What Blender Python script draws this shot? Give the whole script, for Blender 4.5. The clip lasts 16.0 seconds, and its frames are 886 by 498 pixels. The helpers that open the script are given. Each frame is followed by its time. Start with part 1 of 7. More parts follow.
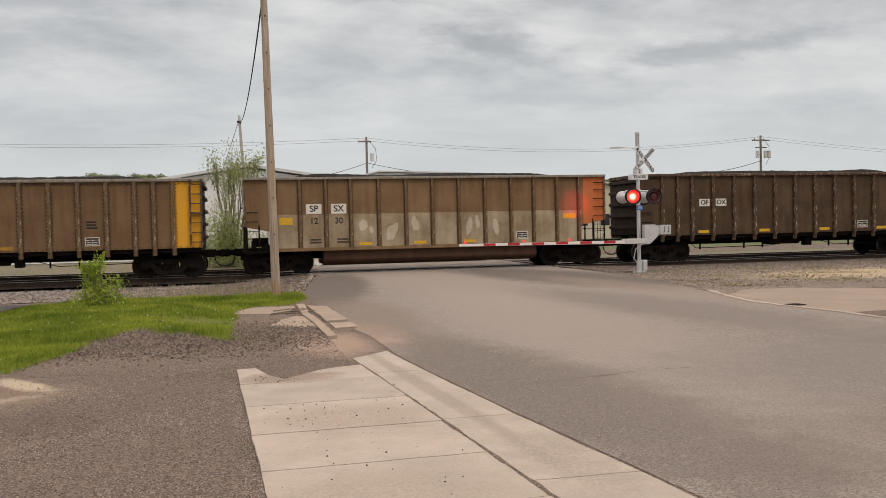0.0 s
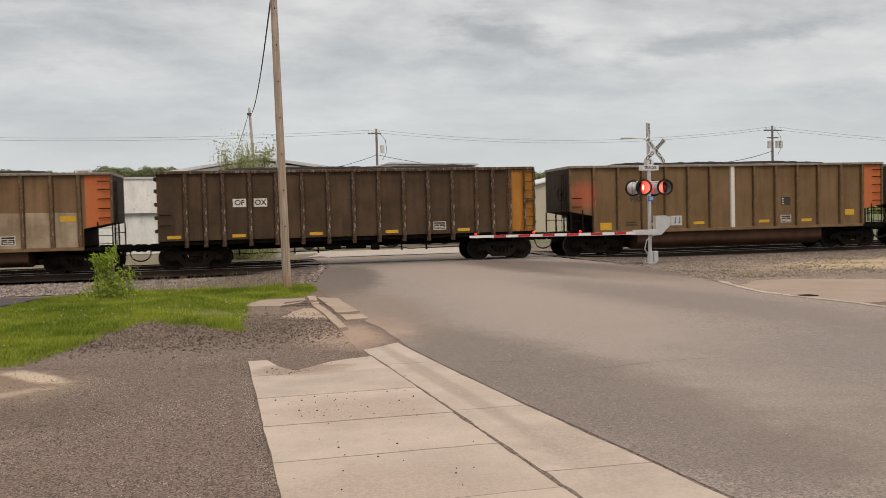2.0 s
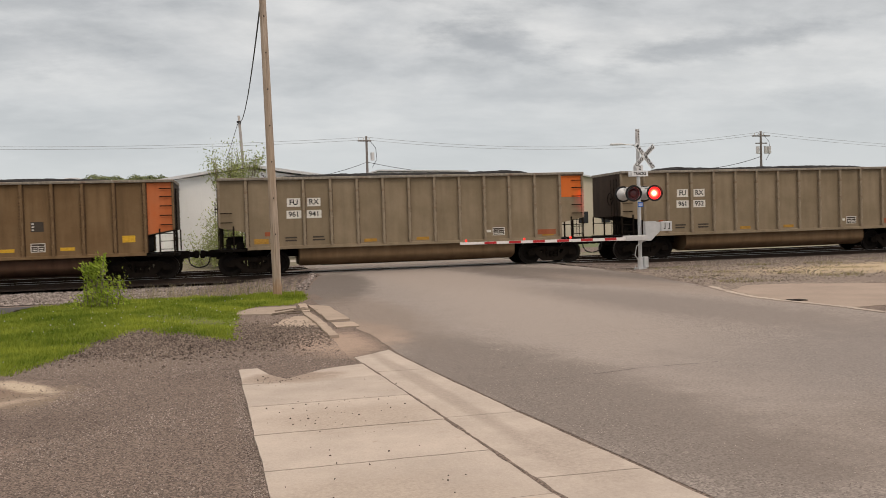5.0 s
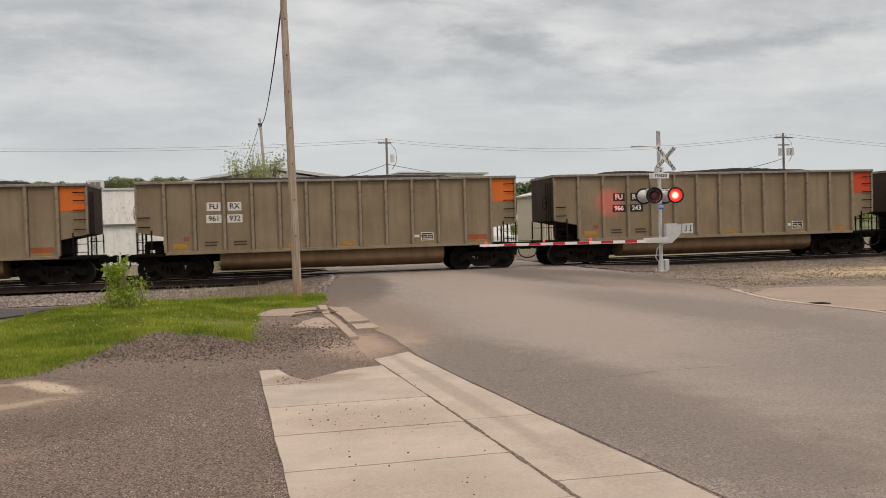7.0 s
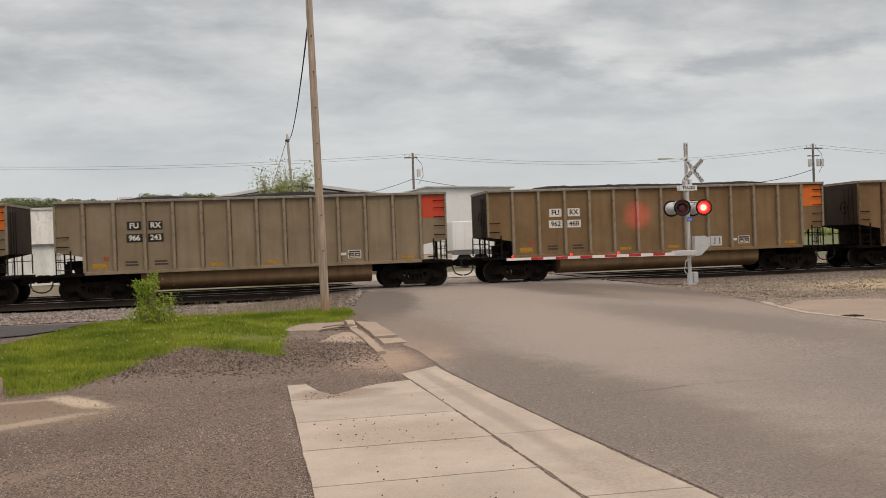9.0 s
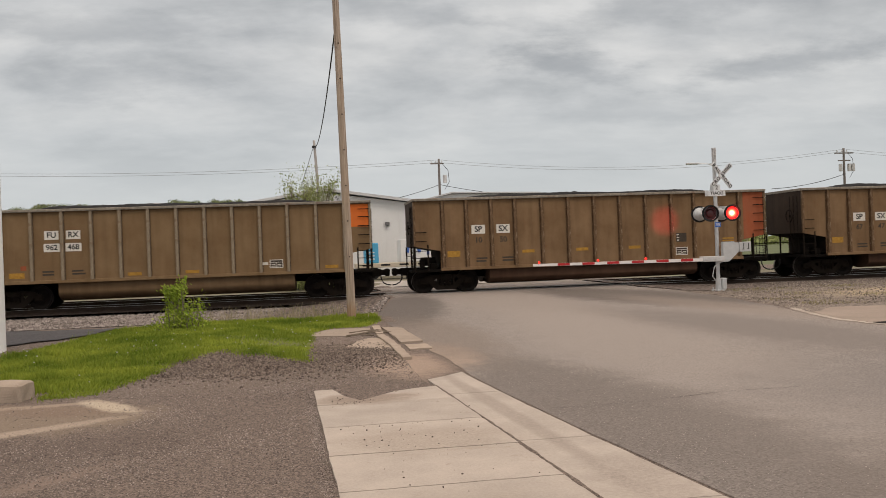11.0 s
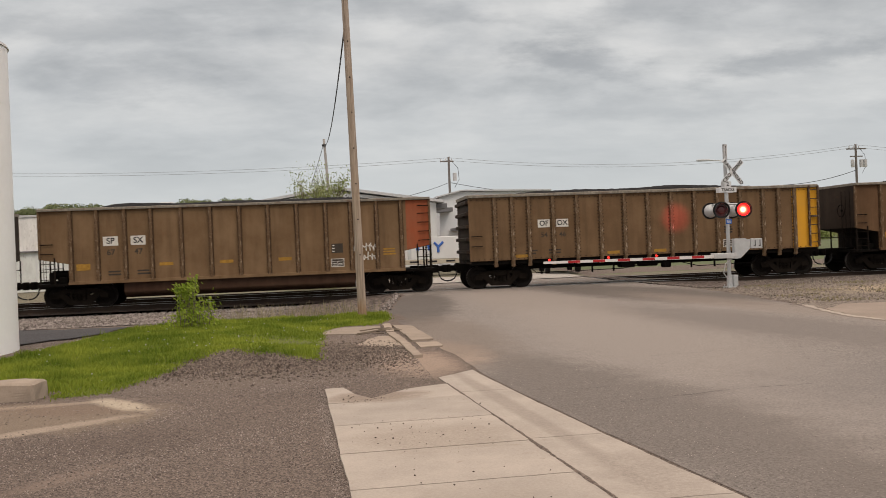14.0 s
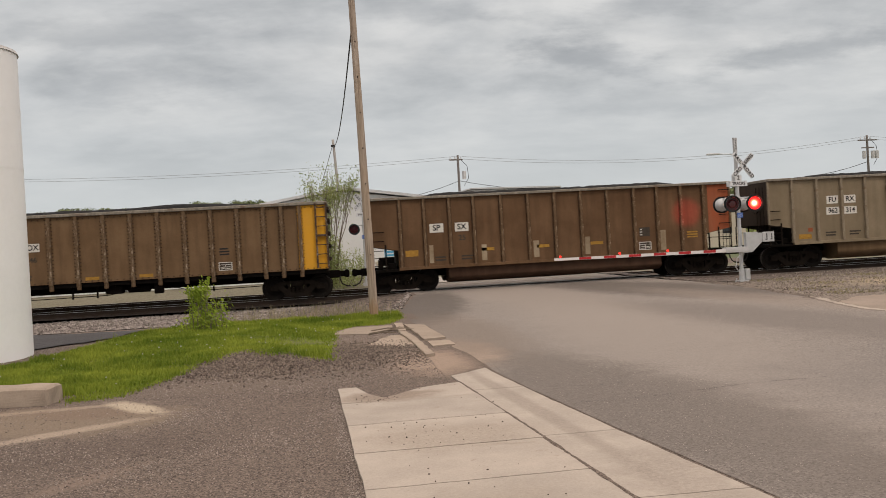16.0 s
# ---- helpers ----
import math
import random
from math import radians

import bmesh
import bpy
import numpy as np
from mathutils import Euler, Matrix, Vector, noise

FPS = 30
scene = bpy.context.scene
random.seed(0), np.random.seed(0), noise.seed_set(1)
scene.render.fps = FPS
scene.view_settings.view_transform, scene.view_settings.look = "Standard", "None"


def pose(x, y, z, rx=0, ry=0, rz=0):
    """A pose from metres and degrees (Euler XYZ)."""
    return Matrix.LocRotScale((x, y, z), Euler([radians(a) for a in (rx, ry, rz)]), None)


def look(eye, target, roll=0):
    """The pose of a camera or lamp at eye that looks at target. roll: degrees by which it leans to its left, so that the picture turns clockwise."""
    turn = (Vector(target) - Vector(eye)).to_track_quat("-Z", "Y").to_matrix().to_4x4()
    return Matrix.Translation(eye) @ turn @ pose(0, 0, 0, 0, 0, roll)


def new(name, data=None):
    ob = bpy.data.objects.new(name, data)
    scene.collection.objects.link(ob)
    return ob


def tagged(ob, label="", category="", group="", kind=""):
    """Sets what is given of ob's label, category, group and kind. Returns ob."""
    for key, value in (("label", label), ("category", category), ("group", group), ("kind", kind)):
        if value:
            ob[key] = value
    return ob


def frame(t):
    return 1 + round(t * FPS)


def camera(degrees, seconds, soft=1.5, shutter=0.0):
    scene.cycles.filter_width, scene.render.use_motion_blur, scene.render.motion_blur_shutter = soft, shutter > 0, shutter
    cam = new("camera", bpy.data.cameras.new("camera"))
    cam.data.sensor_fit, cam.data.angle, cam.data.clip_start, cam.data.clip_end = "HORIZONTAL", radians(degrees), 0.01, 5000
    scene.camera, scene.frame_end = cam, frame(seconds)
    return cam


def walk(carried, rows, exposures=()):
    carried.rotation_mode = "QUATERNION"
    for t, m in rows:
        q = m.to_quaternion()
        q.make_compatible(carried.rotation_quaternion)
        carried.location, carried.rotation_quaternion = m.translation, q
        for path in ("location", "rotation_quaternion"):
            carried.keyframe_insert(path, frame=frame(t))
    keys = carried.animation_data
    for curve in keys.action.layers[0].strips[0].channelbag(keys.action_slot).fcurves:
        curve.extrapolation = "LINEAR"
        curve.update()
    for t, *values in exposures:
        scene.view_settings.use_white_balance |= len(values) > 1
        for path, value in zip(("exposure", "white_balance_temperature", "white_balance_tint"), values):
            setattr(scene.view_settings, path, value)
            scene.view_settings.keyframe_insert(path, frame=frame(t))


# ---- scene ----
# World: x runs along the railway, y away from the camera, z up; the road surface is z = 0.
cam = camera(53.0, 16.0, soft=0.7, shutter=0.12)
EYE = 1.72
# seconds, yaw, pitch, roll of a camera held by hand on one spot
PATH = [
    (0.0, -12.74, -1.50, 1.24),
    (0.5, -12.43, -1.67, 1.26),
    (1.0, -12.31, -1.96, 1.34),
    (1.5, -12.28, -2.11, 1.42),
    (2.0, -12.08, -2.02, 1.43),
    (2.5, -11.91, -1.95, 1.40),
    (3.0, -11.97, -1.92, 1.47),
    (3.5, -12.17, -1.84, 1.74),
    (4.0, -12.46, -1.63, 1.80),
    (4.5, -12.76, -1.59, 1.69),
    (7.0, -11.42, -1.43, 1.67),
    (7.5, -11.02, -0.82, 1.37),
    (8.0, -10.78, -0.61, 1.47),
    (8.5, -10.31, -0.57, 1.81),
    (9.0, -9.70, -0.46, 2.07),
    (11.5, -7.69, 0.07, 1.80),
    (12.0, -7.46, 0.14, 1.54),
    (12.5, -7.29, 0.13, 1.68),
    (13.0, -7.40, -0.04, 1.95),
    (13.5, -7.53, -0.19, 2.17),
    (14.0, -7.36, -0.14, 2.29),
    (14.5, -6.94, 0.11, 2.24),
    (15.0, -6.62, 0.20, 2.24),
    (15.5, -6.56, 0.01, 2.59),
    (16.0, -6.68, -0.20, 3.21),
]
# the picture darkens by a tenth of a stop on the way
GAIN = ((0.0, 0.08), (4.5, 0.09), (7.5, 0.05), (9.0, 0.03), (11.5, -0.01), (16.0, -0.01))
walk(cam, [(t, pose(0, 0, EYE, 90 + p, r, y)) for t, y, p, r in PATH], GAIN)

# ---- world, sun, exposure ----
SUN_EL, SUN_AZ = 50, 152


def build_world():
    w = bpy.data.worlds.new("overcast_sky")
    scene.world = w
    w.use_nodes = True
    nt = w.node_tree
    n, l = nt.nodes, nt.links
    n.clear()
    out = n.new("ShaderNodeOutputWorld")
    bg = n.new("ShaderNodeBackground")
    sky = n.new("ShaderNodeTexSky")
    sky.sky_type = "NISHITA"
    sky.sun_disc = False
    sky.sun_elevation, sky.sun_rotation = radians(SUN_EL), radians(SUN_AZ)
    tc = n.new("ShaderNodeTexCoord")
    sep = n.new("ShaderNodeSeparateXYZ")
    l.new(tc.outputs["Generated"], sep.inputs[0])
    # cloud layer seen in perspective: the direction divided by its height
    zz = n.new("ShaderNodeMath")
    zz.operation = "MAXIMUM"
    zz.inputs[1].default_value = 0.0
    l.new(sep.outputs[2], zz.inputs[0])
    za = n.new("ShaderNodeMath")
    za.operation = "ADD"
    za.inputs[1].default_value = 0.24
    l.new(zz.outputs[0], za.inputs[0])
    comb = n.new("ShaderNodeCombineXYZ")
    for i in range(2):
        d = n.new("ShaderNodeMath")
        d.operation = "DIVIDE"
        l.new(sep.outputs[i], d.inputs[0])
        l.new(za.outputs[0], d.inputs[1])
        l.new(d.outputs[0], comb.inputs[i])
    mp = n.new("ShaderNodeMapping")
    mp.inputs["Scale"].default_value = (1.0, 1.35, 1)
    mp.inputs["Rotation"].default_value = (0, 0, radians(14))
    mp.inputs["Location"].default_value = (1.3, 0.4, 0)
    l.new(comb.outputs[0], mp.inputs[0])
    n1 = n.new("ShaderNodeTexNoise")
    n1.inputs["Scale"].default_value = 1.35
    n1.inputs["Detail"].default_value = 7
    n1.inputs["Roughness"].default_value = 0.55
    n1.inputs["Distortion"].default_value = 0.25
    l.new(mp.outputs[0], n1.inputs["Vector"])
    r1 = n.new("ShaderNodeValToRGB")
    e = r1.color_ramp.elements
    e[0].position, e[0].color = 0.34, (0.43, 0.44, 0.445, 1)
    e[1].position, e[1].color = 0.66, (0.745, 0.735, 0.715, 1)
    m = r1.color_ramp.elements.new(0.46)
    m.color = (0.575, 0.58, 0.58, 1)
    l.new(n1.outputs["Fac"], r1.inputs[0])
    # heavier grey clouds hanging in the layer
    n2 = n.new("ShaderNodeTexNoise")
    n2.inputs["Scale"].default_value, n2.inputs["Detail"].default_value, n2.inputs["Roughness"].default_value = 4.2, 8, 0.60
    l.new(mp.outputs[0], n2.inputs["Vector"])
    layer = r1.outputs[0]
    for u, v, ru, rv, rot, k in ((0.64, 2.17, 0.17, 0.10, 0.25, 0.9), (1.17, 2.03, 0.26, 0.075, -0.75, 0.85), (0.20, 1.93, 0.16, 0.07, 0.0, 0.55), (-0.48, 2.25, 0.22, 0.13, 0.1, 0.45), (-0.42, 1.98, 0.30, 0.07, 0.1, 0.4), (0.95, 2.40, 0.28, 0.10, -0.1, 0.4), (0.85, 1.80, 0.35, 0.08, -0.4, 0.5), (-1.2, 2.1, 0.3, 0.14, 0.2, 0.5), (1.9, 2.2, 0.35, 0.14, -0.2, 0.5)):
        place = n.new("ShaderNodeMapping")
        place.vector_type = "TEXTURE"
        place.inputs["Location"].default_value, place.inputs["Rotation"].default_value, place.inputs["Scale"].default_value = (u, v, 0), (0, 0, rot), (ru, rv, 1)
        l.new(comb.outputs[0], place.inputs[0])
        ln = n.new("ShaderNodeVectorMath")
        ln.operation = "LENGTH"
        l.new(place.outputs[0], ln.inputs[0])
        ad = n.new("ShaderNodeMath")
        ad.operation = "MULTIPLY_ADD"
        ad.inputs[1].default_value = 2.4
        l.new(n2.outputs["Fac"], ad.inputs[0])
        l.new(ln.outputs["Value"], ad.inputs[2])
        mr = n.new("ShaderNodeMapRange")
        mr.interpolation_type = "SMOOTHSTEP"
        mr.inputs["From Min"].default_value, mr.inputs["From Max"].default_value = 2.65, 1.5
        mr.inputs["To Max"].default_value = k
        l.new(ad.outputs[0], mr.inputs["Value"])
        mx = n.new("ShaderNodeMixRGB")
        mx.inputs[2].default_value = (0.40, 0.41, 0.42, 1)
        l.new(mr.outputs[0], mx.inputs[0])
        l.new(layer, mx.inputs[1])
        layer = mx.outputs[0]
    fine = n.new("ShaderNodeValToRGB")
    e = fine.color_ramp.elements
    e[0].position, e[0].color = 0.36, (0.90, 0.905, 0.91, 1)
    e[1].position, e[1].color = 0.64, (1.07, 1.065, 1.06, 1)
    l.new(n2.outputs["Fac"], fine.inputs[0])
    mf = n.new("ShaderNodeMixRGB")
    mf.blend_type = "MULTIPLY"
    mf.inputs[0].default_value = 1.0
    l.new(layer, mf.inputs[1])
    l.new(fine.outputs[0], mf.inputs[2])
    layer = mf.outputs[0]
    # near the horizon the layer thins out to an even pale grey
    hz = n.new("ShaderNodeMapRange")
    hz.inputs["From Min"].default_value, hz.inputs["From Max"].default_value = 0.04, 0.20
    l.new(sep.outputs[2], hz.inputs["Value"])
    mixh = n.new("ShaderNodeMixRGB")
    mixh.inputs[1].default_value = (0.60, 0.62, 0.63, 1)
    l.new(hz.outputs[0], mixh.inputs[0])
    l.new(layer, mixh.inputs[2])
    # overcast sky grows brighter towards the zenith
    zen = n.new("ShaderNodeMapRange")
    zen.inputs["From Min"].default_value, zen.inputs["From Max"].default_value = 0.27, 0.9
    zen.inputs["To Min"].default_value, zen.inputs["To Max"].default_value = 1.0, ZENITH
    l.new(sep.outputs[2], zen.inputs["Value"])
    mul = n.new("ShaderNodeVectorMath")
    mul.operation = "SCALE"
    warm = n.new("ShaderNodeMixRGB")
    warm.blend_type = "MULTIPLY"
    warm.inputs[2].default_value = (1.17, 1.0, 0.89, 1)
    hi = n.new("ShaderNodeMapRange")
    hi.inputs["From Min"].default_value, hi.inputs["From Max"].default_value = 0.27, 0.5
    l.new(sep.outputs[2], hi.inputs["Value"])
    l.new(hi.outputs[0], warm.inputs[0])
    l.new(mixh.outputs[0], warm.inputs[1])
    l.new(warm.outputs[0], mul.inputs[0])
    l.new(zen.outputs[0], mul.inputs["Scale"])
    sks = n.new("ShaderNodeVectorMath")
    sks.operation = "SCALE"
    sks.inputs["Scale"].default_value = 0.10
    l.new(sky.outputs[0], sks.inputs[0])
    mixs = n.new("ShaderNodeMixRGB")
    mixs.inputs[0].default_value = 0.93
    l.new(sks.outputs[0], mixs.inputs[1])
    l.new(mul.outputs[0], mixs.inputs[2])
    l.new(mixs.outputs[0], bg.inputs[0])
    l.new(bg.outputs[0], out.inputs[0])


ZENITH = 2.28
build_world()
sun = new("sun", bpy.data.lights.new("sun", "SUN"))
sun.data.energy, sun.data.angle, sun.data.color = 0.75, radians(15), (1.0, 0.875, 0.75)
a, el = radians(SUN_AZ), radians(SUN_EL)
sun.matrix_world = look((0, 0, 30), (-math.sin(a) * math.cos(el), -math.cos(a) * math.cos(el), 30 - math.sin(el)))


# ---- materials ----
def nodes(name, rough=0.8, metal=0.0, spec=0.3):
    m = bpy.data.materials.new(name)
    m.use_nodes = True
    b = m.node_tree.nodes["Principled BSDF"]
    b.inputs["Roughness"].default_value = rough
    b.inputs["Metallic"].default_value = metal
    b.inputs["Specular IOR Level"].default_value = spec
    return m, m.node_tree, b


def noise_of(nt, scale, detail=5, rough=0.6, stretch=None, coord="Object"):
    tc = nt.nodes.new("ShaderNodeTexCoord")
    mp = nt.nodes.new("ShaderNodeMapping")
    if stretch:
        mp.inputs["Scale"].default_value = stretch
    nt.links.new(tc.outputs[coord], mp.inputs[0])
    t = nt.nodes.new("ShaderNodeTexNoise")
    t.inputs["Scale"].default_value, t.inputs["Detail"].default_value, t.inputs["Roughness"].default_value = scale, detail, rough
    nt.links.new(mp.outputs[0], t.inputs["Vector"])
    return t


def ramp(nt, fac, *stops):
    r = nt.nodes.new("ShaderNodeValToRGB")
    els = r.color_ramp.elements
    els[0].position, els[0].color = stops[0][0], (*stops[0][1], 1)
    els[1].position, els[1].color = stops[-1][0], (*stops[-1][1], 1)
    for p, c in stops[1:-1]:
        els.new(p).color = (*c, 1)
    nt.links.new(fac, r.inputs[0])
    return r.outputs[0]


def mix(nt, fac, c1, c2, mode="MIX"):
    m = nt.nodes.new("ShaderNodeMixRGB")
    m.blend_type = mode
    for i, v in ((0, fac), (1, c1), (2, c2)):
        if isinstance(v, (int, float)):
            m.inputs[i].default_value = v
        elif isinstance(v, tuple):
            m.inputs[i].default_value = (*v, 1)
        else:
            nt.links.new(v, m.inputs[i])
    return m.outputs[0]


def bump(nt, bsdf, height, strength, dist=0.02):
    b = nt.nodes.new("ShaderNodeBump")
    b.inputs["Strength"].default_value, b.inputs["Distance"].default_value = strength, dist
    nt.links.new(height, b.inputs["Height"])
    nt.links.new(b.outputs[0], bsdf.inputs["Normal"])


def tone(c, k):
    return tuple(min(1.0, v * k) for v in c)


def plain(name, c, rough=0.7, metal=0.0, vary=0.18, scale=6.0, spec=0.3, bumpy=0.1, coord="Object"):
    """Paint, metal or stone with blotches and fine grain."""
    m, nt, b = nodes(name, rough, metal, spec)
    n1 = noise_of(nt, scale, 6, coord=coord)
    n2 = noise_of(nt, scale * 9, 3, coord=coord)
    c1 = ramp(nt, n1.outputs["Fac"], (0.3, tone(c, 1 - vary)), (0.7, tone(c, 1 + vary)))
    c2 = mix(nt, 0.35, c1, ramp(nt, n2.outputs["Fac"], (0.3, tone(c, 1 - vary)), (0.7, tone(c, 1 + vary))))
    nt.links.new(c2, b.inputs["Base Color"])
    if bumpy:
        bump(nt, b, n2.outputs["Fac"], bumpy, 0.01)
    return m


def car_paint(name, c, dust, rust=(0.16, 0.055, 0.02), dusty=0.45, rusty=0.3, streak=0.48):
    """Weathered paint of a coal car: dust, vertical run-down streaks and rust specks."""
    m, nt, b = nodes(name, 0.78, 0.0, 0.2)
    big = noise_of(nt, 0.75, 6, 0.65)
    run = noise_of(nt, 1.0, 4, 0.55, (3.2, 3.2, 0.35))
    fine = noise_of(nt, 30, 4, 0.7)
    spot = noise_of(nt, 3.2, 7, 0.72)
    f1 = ramp(nt, big.outputs["Fac"], (0.38, (0, 0, 0)), (0.64, (dusty * 1.7,) * 3))
    col = mix(nt, f1, c, dust)
    f2 = ramp(nt, run.outputs["Fac"], (0.50, (0, 0, 0)), (0.72, (streak * 0.9,) * 3))
    col = mix(nt, f2, col, tone(c, 0.45))
    f3 = ramp(nt, run.outputs["Fac"], (0.28, (streak * 0.8,) * 3), (0.46, (0, 0, 0)))
    col = mix(nt, f3, col, tone(dust, 1.25))
    f4 = ramp(nt, spot.outputs["Fac"], (0.60, (0, 0, 0)), (0.72, (rusty,) * 3))
    col = mix(nt, f4, col, rust)
    col = mix(nt, 0.12, col, ramp(nt, fine.outputs["Fac"], (0.3, tone(c, 0.6)), (0.7, tone(dust, 1.3))))
    nt.links.new(col, b.inputs["Base Color"])
    bump(nt, b, spot.outputs["Fac"], 0.12, 0.01)
    return m


def worn_post(name, c, light, rust):
    """Side post with paint rubbed to bare pale metal and rust."""
    m, nt, b = nodes(name, 0.75, 0.0, 0.25)
    w = noise_of(nt, 1.0, 6, 0.75, (16.0, 16.0, 4.5))
    w2 = noise_of(nt, 1.0, 4, 0.6, (3.0, 3.0, 5.0))
    col = ramp(nt, w.outputs["Fac"], (0.38, tone(c, 0.8)), (0.54, tone(c, 1.1)), (0.69, light))
    f = ramp(nt, w2.outputs["Fac"], (0.55, (0, 0, 0)), (0.68, (0.55,) * 3))
    nt.links.new(mix(nt, f, col, rust), b.inputs["Base Color"])
    return m


def asphalt(name, base, light, grain=60, patch=0.22, stone=0.35, speck=0.40):
    m, nt, b = nodes(name, 0.9, 0, 0.25)
    big = noise_of(nt, patch, 6, 0.62)
    mid = noise_of(nt, 2.6, 5, 0.65)
    fine = noise_of(nt, grain, 3, 0.75)
    vor = nt.nodes.new("ShaderNodeTexVoronoi")
    vor.inputs["Scale"].default_value = grain * 0.9
    tc = nt.nodes.new("ShaderNodeTexCoord")
    nt.links.new(tc.outputs["Object"], vor.inputs["Vector"])
    c = ramp(nt, big.outputs["Fac"], (0.3, base), (0.7, light))
    c = mix(nt, 0.35, c, ramp(nt, mid.outputs["Fac"], (0.3, tone(base, 0.8)), (0.7, tone(light, 1.1))))
    c = mix(nt, speck, c, ramp(nt, fine.outputs["Fac"], (0.32, tone(base, 0.45)), (0.68, tone(light, 1.6))))
    sc = mix(nt, stone, c, ramp(nt, vor.outputs["Color"], (0.15, tone(base, 0.36)), (0.9, tone(light, 2.05))))
    nt.links.new(sc, b.inputs["Base Color"])
    bump(nt, b, fine.outputs["Fac"], 0.5, 0.012)
    return m


def blot(nt, x, y, rx, ry, rot=0.0, edge=0.45, rough=0.5, scale=1.6, strength=1.0, z=0.0, rz=1000):
    """How strongly a stain of that place and size covers the ground: soft, uneven edges."""
    tc = nt.nodes.new("ShaderNodeTexCoord")
    mp = nt.nodes.new("ShaderNodeMapping")
    mp.vector_type = "TEXTURE"
    mp.inputs["Location"].default_value, mp.inputs["Rotation"].default_value, mp.inputs["Scale"].default_value = (x, y, z), (0, 0, rot), (rx, ry, rz)
    nt.links.new(tc.outputs["Object"], mp.inputs[0])
    ln = nt.nodes.new("ShaderNodeVectorMath")
    ln.operation = "LENGTH"
    nt.links.new(mp.outputs[0], ln.inputs[0])
    nz = noise_of(nt, scale, 6, 0.65)
    ad = nt.nodes.new("ShaderNodeMath")
    ad.operation = "MULTIPLY_ADD"
    nt.links.new(nz.outputs["Fac"], ad.inputs[0])
    ad.inputs[1].default_value = rough * 2
    nt.links.new(ln.outputs["Value"], ad.inputs[2])
    mr = nt.nodes.new("ShaderNodeMapRange")
    mr.interpolation_type = "SMOOTHSTEP"
    mr.inputs["From Min"].default_value, mr.inputs["From Max"].default_value = 1 + rough + edge / 2, 1 + rough - edge / 2
    mr.inputs["To Min"].default_value, mr.inputs["To Max"].default_value = 0.0, strength
    nt.links.new(ad.outputs[0], mr.inputs["Value"])
    return mr.outputs[0]


def stained(m, stains):
    """Lay stains (colour and the arguments of blot) over a ground material."""
    nt = m.node_tree
    b = nt.nodes["Principled BSDF"]
    src = b.inputs["Base Color"].links[0].from_socket
    fine = noise_of(nt, 34, 3, 0.75)
    for c, kw in stains:
        col = ramp(nt, fine.outputs["Fac"], (0.3, tone(c, 0.72)), (0.7, tone(c, 1.28)))
        src = mix(nt, blot(nt, **kw), src, col)
    nt.links.new(src, b.inputs["Base Color"])


def concrete(name, c, dirt, scale=1.3):
    m, nt, b = nodes(name, 0.88, 0, 0.25)
    big = noise_of(nt, scale, 6, 0.65)
    fine = noise_of(nt, 45, 4, 0.7)
    spot = noise_of(nt, 7, 6, 0.75)
    col = ramp(nt, big.outputs["Fac"], (0.32, tone(c, 0.82)), (0.68, tone(c, 1.12)))
    col = mix(nt, 0.25, col, ramp(nt, fine.outputs["Fac"], (0.3, tone(c, 0.6)), (0.7, tone(c, 1.3))))
    f = ramp(nt, spot.outputs["Fac"], (0.60, (0, 0, 0)), (0.78, (0.6,) * 3))
    col = mix(nt, f, col, dirt)
    oi = nt.nodes.new("ShaderNodeObjectInfo")
    k = ramp(nt, oi.outputs["Random"], (0.0, (0.88, 0.88, 0.88)), (1.0, (1.06, 1.05, 1.04)))
    col = mix(nt, 1.0, col, k, "MULTIPLY")
    nt.links.new(col, b.inputs["Base Color"])
    bump(nt, b, fine.outputs["Fac"], 0.35, 0.008)
    return m


def islands(name, c1, c2, rough=0.9, spec=0.2, trans=0.0, patchy=0.25):
    """Small loose pieces, each with its own shade."""
    m, nt, b = nodes(name, rough, 0, spec)
    g = nt.nodes.new("ShaderNodeNewGeometry")
    mid = tuple((p + q) / 2 for p, q in zip(c1, c2))
    n1 = noise_of(nt, 0.8, 5)
    col = ramp(nt, g.outputs["Random Per Island"], (0.0, c1), (0.5, mid), (1.0, c2))
    col = mix(nt, patchy, col, ramp(nt, n1.outputs["Fac"], (0.35, tone(c1, 0.9)), (0.65, tone(c2, 1.05))))
    nt.links.new(col, b.inputs["Base Color"])
    if trans:
        t = nt.nodes.new("ShaderNodeBsdfTranslucent")
        nt.links.new(col, t.inputs[0])
        ms = nt.nodes.new("ShaderNodeMixShader")
        ms.inputs[0].default_value = trans
        nt.links.new(b.outputs[0], ms.inputs[1])
        nt.links.new(t.outputs[0], ms.inputs[2])
        nt.links.new(ms.outputs[0], nt.nodes["Material Output"].inputs[0])
    return m


def glow(name, c, strength):
    m, nt, b = nodes(name, 0.4)
    b.inputs["Base Color"].default_value = (*c, 1)
    b.inputs["Emission Color"].default_value = (*c, 1)
    b.inputs["Emission Strength"].default_value = strength
    return m


